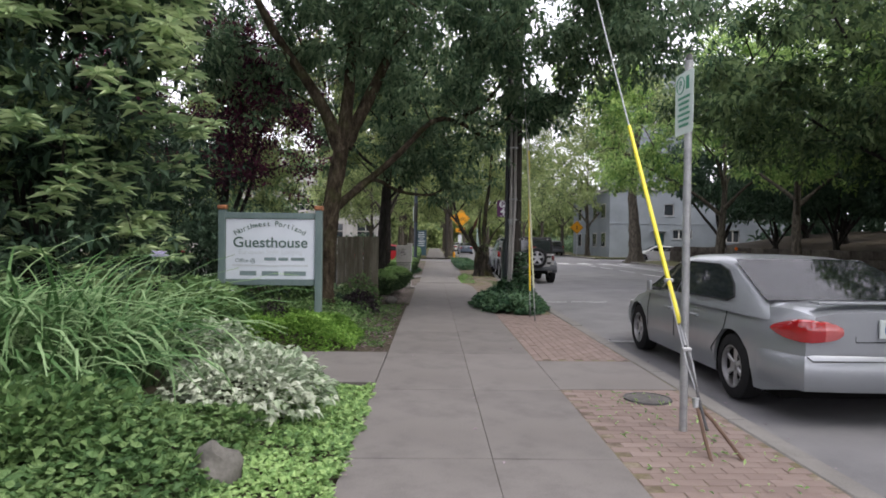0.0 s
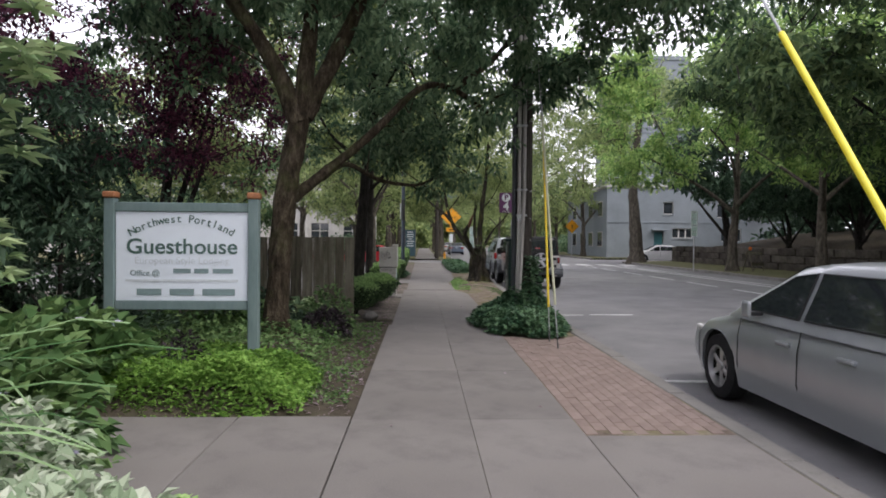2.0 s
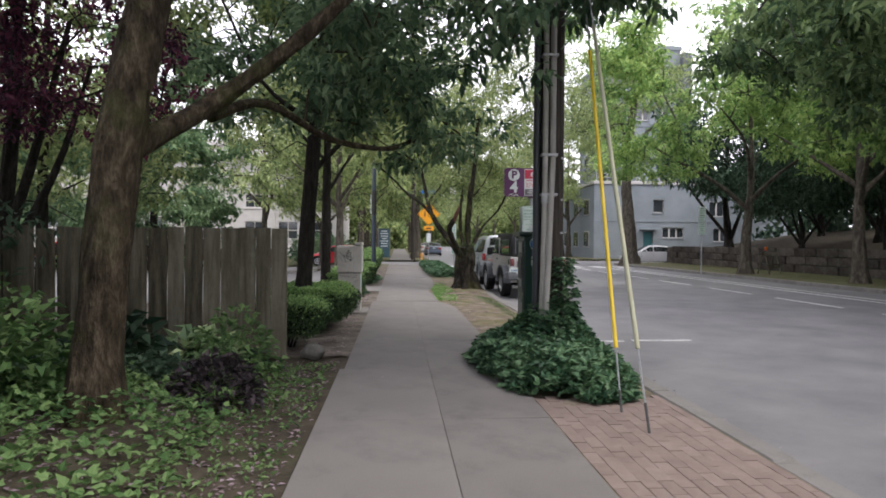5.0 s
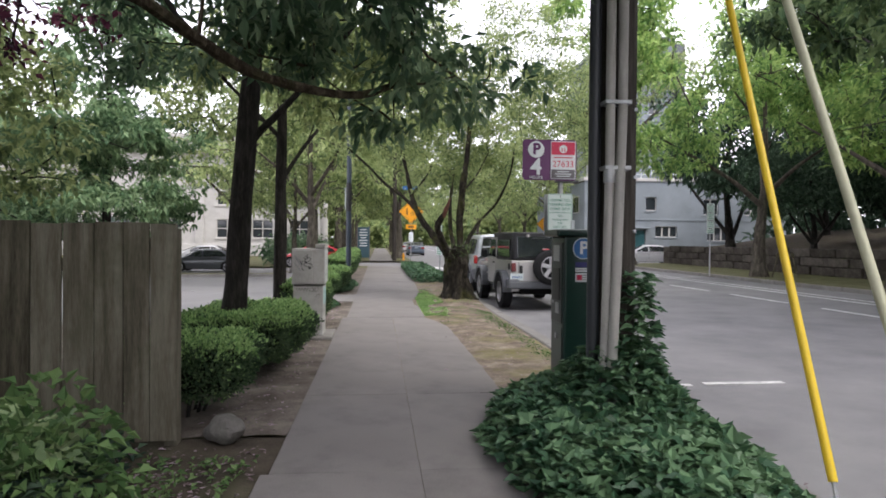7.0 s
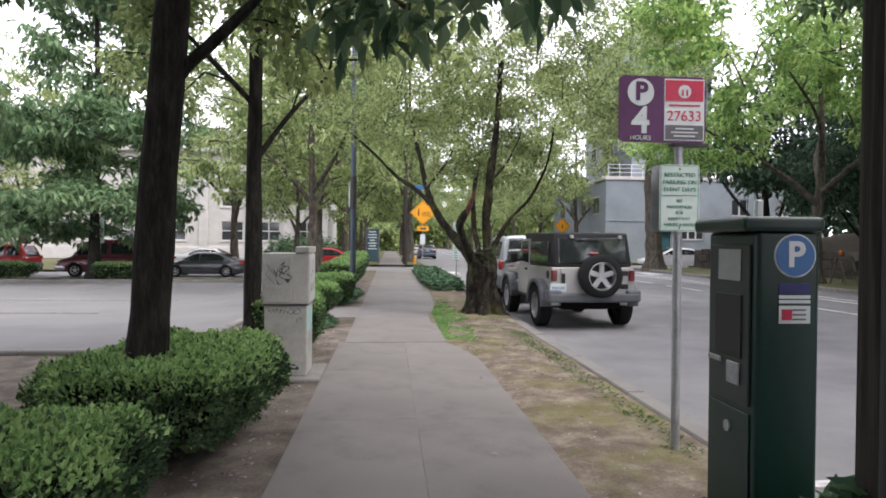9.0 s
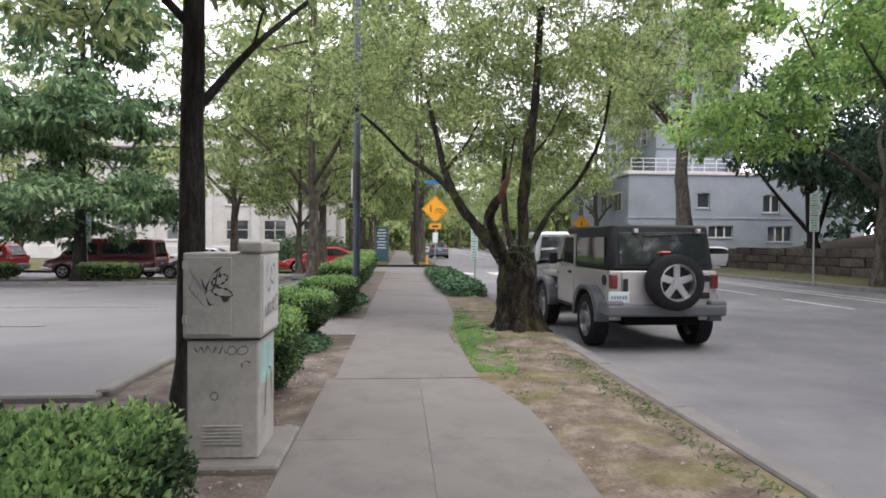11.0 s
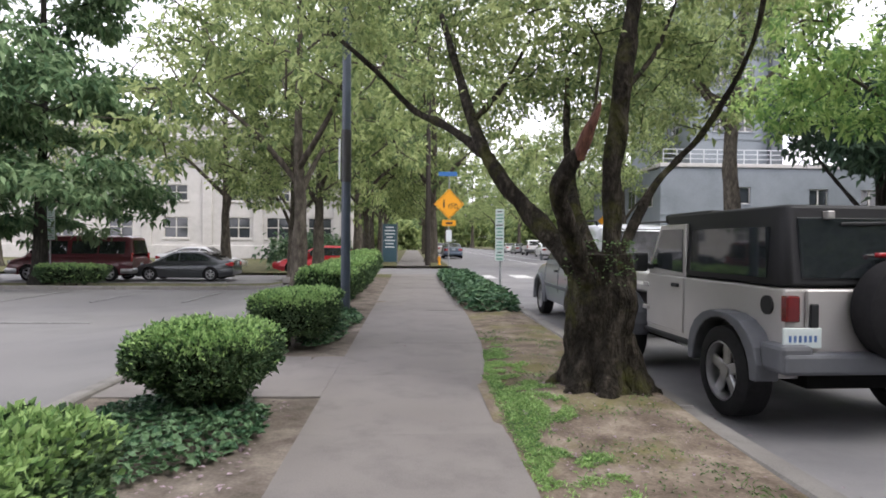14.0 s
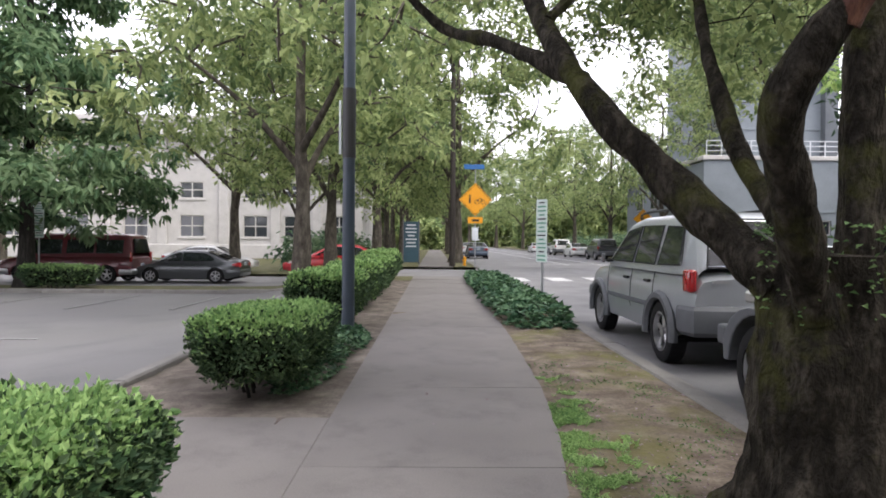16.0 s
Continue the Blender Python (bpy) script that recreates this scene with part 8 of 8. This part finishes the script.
sedan = vehicle("sedan", at_road(4.03, 7.78) @ Matrix.Diagonal((1.06, 1.06, 1.06, 1)), "silver four-door sedan parked at the kerb", PAINT_SILVER, SEDAN)
part("spoiler", box((-0.62, -2.3, 1.012), (0.62, -2.16, 1.035), 0.01, 2), PAINT_SILVER, sedan)
part("brake_light", box((-0.16, -2.08, 1.0), (0.16, -2.03, 1.012), 0.003), TRIM_BLACK, sedan)
part("boot_seam", tube([(-0.33, -2.3, 0.95), (-0.33, -2.345, 0.71), (0.33, -2.345, 0.71), (0.33, -2.3, 0.95)], 0.005, 4), TRIM_BLACK, sedan)
part("bumper_groove", tube([(-0.74, -2.3, 0.6), (-0.72, -2.405, 0.56), (0.72, -2.405, 0.56), (0.74, -2.3, 0.6)], 0.006, 4), TRIM_BLACK, sedan)
part("exhaust", tube([(0.45, -2.38, 0.24), (0.45, -2.2, 0.24)], 0.03, 10), STEEL_DARK, sedan)

SUV = dict(width=1.8, wheelbase=2.65, wheel=0.36, rear=-2.1, front=2.15, sill=0.34, belt=1.12, roof=1.76, roof_width=1.34, belt_width=0.95, taper=0.1,
           top=((-2.1, 0.98), (-2.07, 1.08), (-1.9, 1.12), (0.9, 1.12), (1.1, 1.1), (1.9, 1.02), (2.1, 0.92), (2.15, 0.7)),
           cabin=((-2.07, 1.1), (-2.02, 1.3), (-1.8, 1.7), (-1.5, 1.76), (0.0, 1.77), (0.4, 1.71), (1.0, 1.16), (1.15, 1.08)),
           windows=([(-1.78, 1.17), (-1.12, 1.15), (-1.12, 1.62), (-1.62, 1.6)], [(-1.02, 1.15), (-0.25, 1.15), (-0.25, 1.64), (-0.98, 1.63)], [(-0.17, 1.15), (0.82, 1.15), (0.35, 1.58), (-0.17, 1.64)]),
           seams=((-1.07, -1.07), (-0.21, -0.21), (0.88, 0.88)), handles=(-0.85, 0.0), mirror=0.78, mirror_mat=TRIM_GREY, handle_mat=TRIM_BLACK,
           tail=((0.78, 0.885, 0.88, 1.13),), tail_depth=0.16, lamp_z=0.85, glass=(((-2.06, 1.17), (-1.83, 1.65), 0.84), ((0.97, 1.2), (0.45, 1.68), 0.86)), plate=(-0.28, 0.66), bumper=(0.4, 0.74), bumper_mat=TRIM_GREY,
           strip=0.62, strip_mat=TRIM_GREY, flare=0.055, flare_mat=TRIM_GREY, spokes=5, tyre=0.22, bumper_swell=0.06)
liberty = vehicle("suv", at_road(3.9, 30.55), "silver sport utility vehicle with grey cladding at the kerb", PAINT_BLUESILVER, SUV)
for s in (-1, 1):
    part("roof_rail", tube(smooth_path([(s * 0.6, -1.6, 1.74), (s * 0.62, -1.45, 1.82), (s * 0.62, 0.0, 1.83), (s * 0.6, 0.25, 1.75)], 3), 0.018, 6), TRIM_BLACK, liberty)
part("badge", box((-0.62, -2.118, 0.98), (-0.45, -2.1, 1.01)), ALLOY, liberty)
part("tailgate_window_frame", tube([(-0.66, -2.075, 1.15), (-0.56, -1.86, 1.68), (0.56, -1.86, 1.68), (0.66, -2.075, 1.15), (-0.66, -2.075, 1.15)], 0.012, 5), TRIM_BLACK, liberty)


def off_roader():
    """The boxy soft-cornered off-roader with hard top and spare wheel on its tailgate."""
    root = thing("off_roader", at_road(3.84, 25.55, 2.0), "pale stone two-door off-roader with black hardtop and spare wheel", "car")
    P = PAINT_STONE
    wb, r = 1.21, 0.385
    # tub with wheel cut-outs, as a side profile pushed out to both sides
    def slabbed(poly, x0, x1, bevel):
        bm = bmesh.new()
        a = [bm.verts.new((x0, y, z)) for y, z in poly]
        b = [bm.verts.new((x1, y, z)) for y, z in poly]
        bm.faces.new(a)
        bm.faces.new(b[::-1])
        for i in range(len(poly)):
            j = (i + 1) % len(poly)
            bm.faces.new((a[i], a[j], b[j], b[i]))
        if bevel:
            bmesh.ops.recalc_face_normals(bm, faces=bm.faces[:])
            bmesh.ops.bevel(bm, geom=[e for e in bm.edges if e.calc_face_angle(0) > 0.6], offset=bevel, segments=2, affect="EDGES", profile=0.5)
        return bm
    arch = lambda c: [(c + (r + 0.1) * math.cos(t), r + 0.02 + (r + 0.1) * math.sin(t)) for t in np.linspace(0, math.pi, 11)]
    sill = 0.5
    poly = [(-1.86, 0.62), (-1.86, 1.13), (0.62, 1.13), (0.62, sill)] + arch(-wb)[0:] + [(-wb - r - 0.1, 0.6)]
    part("tub", slabbed(poly, -0.78, 0.78, 0.02), P, root)
    part("hood", box((-0.62, 0.625, 0.86), (0.62, 1.78, 1.12), 0.05, 3), P, root, smooth=True)
    part("grille", box((-0.6, 1.76, 0.62), (0.6, 1.82, 1.06), 0.03, 2), P, root)
    part("chassis", box((-0.55, -1.8, 0.36), (0.55, 1.8, 0.6)), UNDER, root)
    part("axle", tube([(-0.7, -wb, r), (0.7, -wb, r)], 0.06, 10), UNDER, root)
    part("exhaust_box", box((-0.2, -1.75, 0.4), (0.25, -1.5, 0.58), 0.05, 2), STEEL_DARK, root)
    for s in (-1, 1):
        part("front_wing", box((min(s * 0.6, s * 0.76), 0.64, 0.9), (max(s * 0.6, s * 0.76), 1.74, 1.0), 0.02), P, root)
        for c in (-wb, wb):
            # flat-topped fender flare
            prof = [(c + (r + 0.15) * math.cos(t) * (1.0 + 0.12 * abs(math.sin(2 * t))), r + 0.02 + (r + 0.1) * math.sin(t) * (1 + 0.08 * abs(math.sin(2 * t)))) for t in np.linspace(0.0, math.pi, 13)]
            inner = [(c + (r + 0.07) * math.cos(t), r + 0.02 + (r + 0.05) * math.sin(t)) for t in np.linspace(math.pi, 0.0, 13)]
            part("fender_flare", slabbed(prof + inner, min(s * 0.74, s * 0.935), max(s * 0.74, s * 0.935), 0.012), TRIM_GREY, root, "grey plastic fender flare")
            wheel(root, s * 0.79, c, r, 0.255, s, 5, 0.64, wide=0.19)
        # door: skin, window, handle, hinges, mirror
        door = part("door", box((min(s * 0.776, s * 0.795), -0.28, 0.56), (max(s * 0.776, s * 0.795), 0.6, 1.128), 0.012), P, root)
        frame_poly = [(-0.28, 1.13), (-0.28, 1.66), (0.3, 1.66), (0.6, 1.2), (0.6, 1.13)]
        part("door_frame", slabbed(frame_poly, min(s * 0.735, s * 0.77), max(s * 0.735, s * 0.77), 0.008), P, door)
        part("door_window", slabbed([(-0.22, 1.17), (-0.22, 1.61), (0.26, 1.61), (0.52, 1.2)], min(s * 0.74, s * 0.778), max(s * 0.74, s * 0.778), 0.0), CAR_GLASS, door, "dark tinted door window")
        part("door_handle", box((min(s * 0.795, s * 0.825), -0.2, 1.02), (max(s * 0.795, s * 0.825), -0.06, 1.06), 0.008), TRIM_BLACK, door)
        for z in (0.72, 0.98):
            part("door_hinge", box((min(s * 0.795, s * 0.815), 0.52, z), (max(s * 0.795, s * 0.815), 0.66, z + 0.05), 0.006), P, door)
        part("mirror", box((min(s * 0.84, s * 1.0), 0.44, 1.15), (max(s * 0.84, s * 1.0), 0.54, 1.36), 0.03, 2), TRIM_BLACK, root)
        part("mirror_arm", box((min(s * 0.77, s * 0.86), 0.47, 1.18), (max(s * 0.77, s * 0.86), 0.51, 1.23)), TRIM_BLACK, root)
        part("quarter_window", slabbed([(-1.62, 1.2), (-1.6, 1.6), (-0.42, 1.6), (-0.38, 1.2)], min(s * 0.73, s * 0.775), max(s * 0.73, s * 0.775), 0.0), CAR_GLASS, root, "dark tinted quarter window")
        part("tail_lamp", box((min(s * 0.68, s * 0.785), -1.905, 0.88), (max(s * 0.68, s * 0.785), -1.82, 1.08), 0.014, 2), LAMP_DEEP, root, "red tail lamp")
        part("step_rail", box((min(s * 0.72, s * 0.8), -0.65, 0.46), (max(s * 0.72, s * 0.8), 0.68, 0.52), 0.015), TRIM_BLACK, root)
        part("head_lamp", disc(0.1, 0.04), LAMP_CLEAR, root).matrix_basis = pose(s * 0.42, 1.83, 0.9, 90)
    cap = part("fuel_cap", disc(0.075, 0.02, 24), TRIM_BLACK, root)
    cap.matrix_basis = pose(-0.788, -1.66, 0.99, 0, 90, 0)
    # hard top, tapering upward
    bm = bmesh.new()
    add_box(bm, (-0.5, -0.5, 0), (0.5, 0.5, 1), 0.05, 3)
    for v in bm.verts:
        u, w, h = v.co
        z = 1.135 + h * 0.64
        half = 0.772 - 0.062 * h
        ylo, yhi = -1.86 + 0.1 * h, 0.58 - 0.25 * h
        v.co = Vector((u * 2 * half, ylo + (w + 0.5) * (yhi - ylo), z))
    for v in bm.verts:
        if v.co.y > -0.2 and v.co.z < 1.6:
            v.co.y = min(v.co.y, -0.31)
    part("hard_top", bm, HARD_TOP, root, "black textured hard top", True)
    part("roof_front", box((-0.7, -0.6, 1.67), (0.7, 0.36, 1.785), 0.035, 3), HARD_TOP, root, smooth=True)
    scr = box((-0.7, -0.02, 0), (0.7, 0.02, 0.58), 0.01)
    scr.transform(pose(0, 0.62, 1.13, 24, 0, 0))
    part("windscreen_frame", scr, P, root)
    glass = box((-0.63, -0.026, 0.06), (0.63, 0.026, 0.52))
    glass.transform(pose(0, 0.62, 1.13, 24, 0, 0))
    part("windscreen", glass, CAR_GLASS, root, "tinted windscreen")
    back_glass = box((-0.64, -0.02, 0.07), (0.64, 0.012, 0.54), 0.008)
    back_glass.transform(pose(0, -1.857, 1.135, -8.9, 0, 0))
    part("rear_window", back_glass, CAR_GLASS, root, "dark tinted rear window")
    for x in (-0.42, 0.5):
        part("window_hinge", box((x, -1.83, 1.66), (x + 0.06, -1.74, 1.72), 0.006), P, root)
    part("wiper", tube([(-0.3, -1.805, 1.62), (0.12, -1.8, 1.63)], 0.014, 6), TRIM_BLACK, root)
    part("brake_light", box((-0.08, -1.925, 1.37), (0.08, -1.87, 1.405), 0.01), LAMP_RED, root)
    part("brake_light_arm", box((-0.03, -1.92, 1.0), (0.03, -1.87, 1.36), 0.006), TRIM_BLACK, root)
    gate = part("tailgate", box((-0.62, -1.885, 0.64), (0.64, -1.861, 1.125), 0.012), P, root)
    for z in (0.74, 0.98):
        part("gate_hinge", box((0.5, -1.91, z), (0.66, -1.884, z + 0.09), 0.008), TRIM_BLACK, gate)
    part("gate_latch", box((-0.6, -1.905, 0.84), (-0.53, -1.884, 1.02), 0.008), TRIM_BLACK, gate)
    spare = wheel(root, 0, 0, 0.39, 0.25, -1, 5, 0.64, wide=0.19)
    spare.name = "spare_wheel"
    spare.matrix_basis = pose(0.08, -2.02, 0.98, 0, 0, 90)
    part("spare_bracket", box((0.0, -1.93, 0.9), (0.16, -1.885, 1.06)), STEEL_DARK, root)
    bumper = part("rear_bumper", box((-0.86, -2.0, 0.5), (0.86, -1.84, 0.66), 0.03, 2), TRIM_GREY, root, "grey plastic rear bumper")
    for s in (-1, 1):
        part("bumper_end", box((min(s * 0.62, s * 0.88), -1.985, 0.505), (max(s * 0.62, s * 0.88), -1.7, 0.72), 0.035, 2), TRIM_GREY, bumper)
    part("front_bumper", box((-0.86, 1.85, 0.5), (0.86, 2.02, 0.68), 0.03, 2), TRIM_GREY, root)
    plate = part("number_plate", box((-0.815, -1.91, 0.69), (-0.515, -1.89, 0.84), 0.004), PLATE_WHITE, root)
    for k in range(6):
        bar(plate, pose(-0.765 + 0.04 * k, -1.9115, 0.76, 90), 0.02, 0.05, PLATE_BLUE)
    return root


off_roader()

vehicle("sedan", at_road(-10.2, 48.8, 90), "dark graphite sedan parked on the side street", PAINT_GRAPHITE, SEDAN)
vehicle("sedan", at_road(-3.8, 49.0, 90), "red coupe parked on the side street", PAINT_RED, SEDAN)
VAN = dict(width=1.98, wheelbase=3.5, wheel=0.36, rear=-2.75, front=2.75, sill=0.3, belt=1.15, roof=2.05, roof_width=1.55, belt_width=0.96, taper=0.08,
           top=((-2.75, 1.0), (-2.7, 1.15), (1.6, 1.15), (1.9, 1.12), (2.6, 0.98), (2.75, 0.7)), cabin=((-2.74, 1.1), (-2.7, 1.6), (-2.6, 2.0), (-2.3, 2.05), (0.9, 2.05), (1.2, 1.95), (1.95, 1.15), (2.1, 1.1)),
           windows=([(-2.4, 1.25), (-1.3, 1.25), (-1.3, 1.8), (-2.4, 1.8)], [(-1.2, 1.25), (-0.1, 1.25), (-0.1, 1.8), (-1.2, 1.8)], [(0.1, 1.22), (1.75, 1.22), (1.25, 1.8), (0.1, 1.8)]),
           seams=((-1.25, -1.25), (0.0, 0.0), (1.75, 1.75)), handles=(0.2,), mirror=1.6, tail=((0.8, 0.95, 0.9, 1.3),), tail_depth=0.08, lamp_z=0.85,
           glass=(((-2.76, 1.25), (-2.66, 1.85), 0.8), ((1.92, 1.22), (1.25, 1.9), 0.86)), plate=(0, 0.75), bumper=(0.36, 0.6), bumper_swell=0.06, bumper_mat=ALLOY, tyre=0.22, strip=0.7, strip_mat=ALLOY)
vehicle("van", at_road(-14.9, 48.5, 90), "maroon passenger van parked on the side street", PAINT_MAROON, VAN)
vehicle("pickup_car", at_road(-21.4, 48.6, 90), "red utility car parked beyond the hedge", PAINT_RED, SUV)
for x, y, h, p, s, text in ((-11.5, 55.0, -90, PAINT_WHITE_CAR, SEDAN, "white sedan parked across the side street"), (-17.0, 55.2, -90, PAINT_GRAPHITE, SEDAN, "dark sedan parked across the side street"),
                            (4.0, 76, 0, PAINT_NAVY, SEDAN, "slate blue sedan parked up the street"), (3.95, 90, 0, PAINT_WHITE_CAR, SEDAN, "white sedan parked far up the street"),
                            (14.4, 74, 0, PAINT_GRAPHITE, SUV, "dark utility vehicle parked up the street"), (14.3, 83, 0, PAINT_WHITE_CAR, SEDAN, "white sedan parked far up the street"), (14.3, 91, 0, PAINT_WHITE_CAR, SUV, "white utility vehicle parked far up the street"), (14.3, 99, 0, PAINT_SILVER, SEDAN, "silver sedan parked far up the street"), (14.3, 107, 0, PAINT_WHITE_CAR, SEDAN, "white sedan parked far up the street"),
                            (19.5, 53.2, 80, PAINT_WHITE_CAR, SEDAN, "white sedan on the side street by the office"), (25.0, 53.0, 90, PAINT_GRAPHITE, SEDAN, "dark sedan on the side street by the office")):
    vehicle("sedan" if s is SEDAN else "suv", at_road(x, y, h) if x < 15.4 else pose(x, y, -0.14, 0, 0, h), text, p, s)
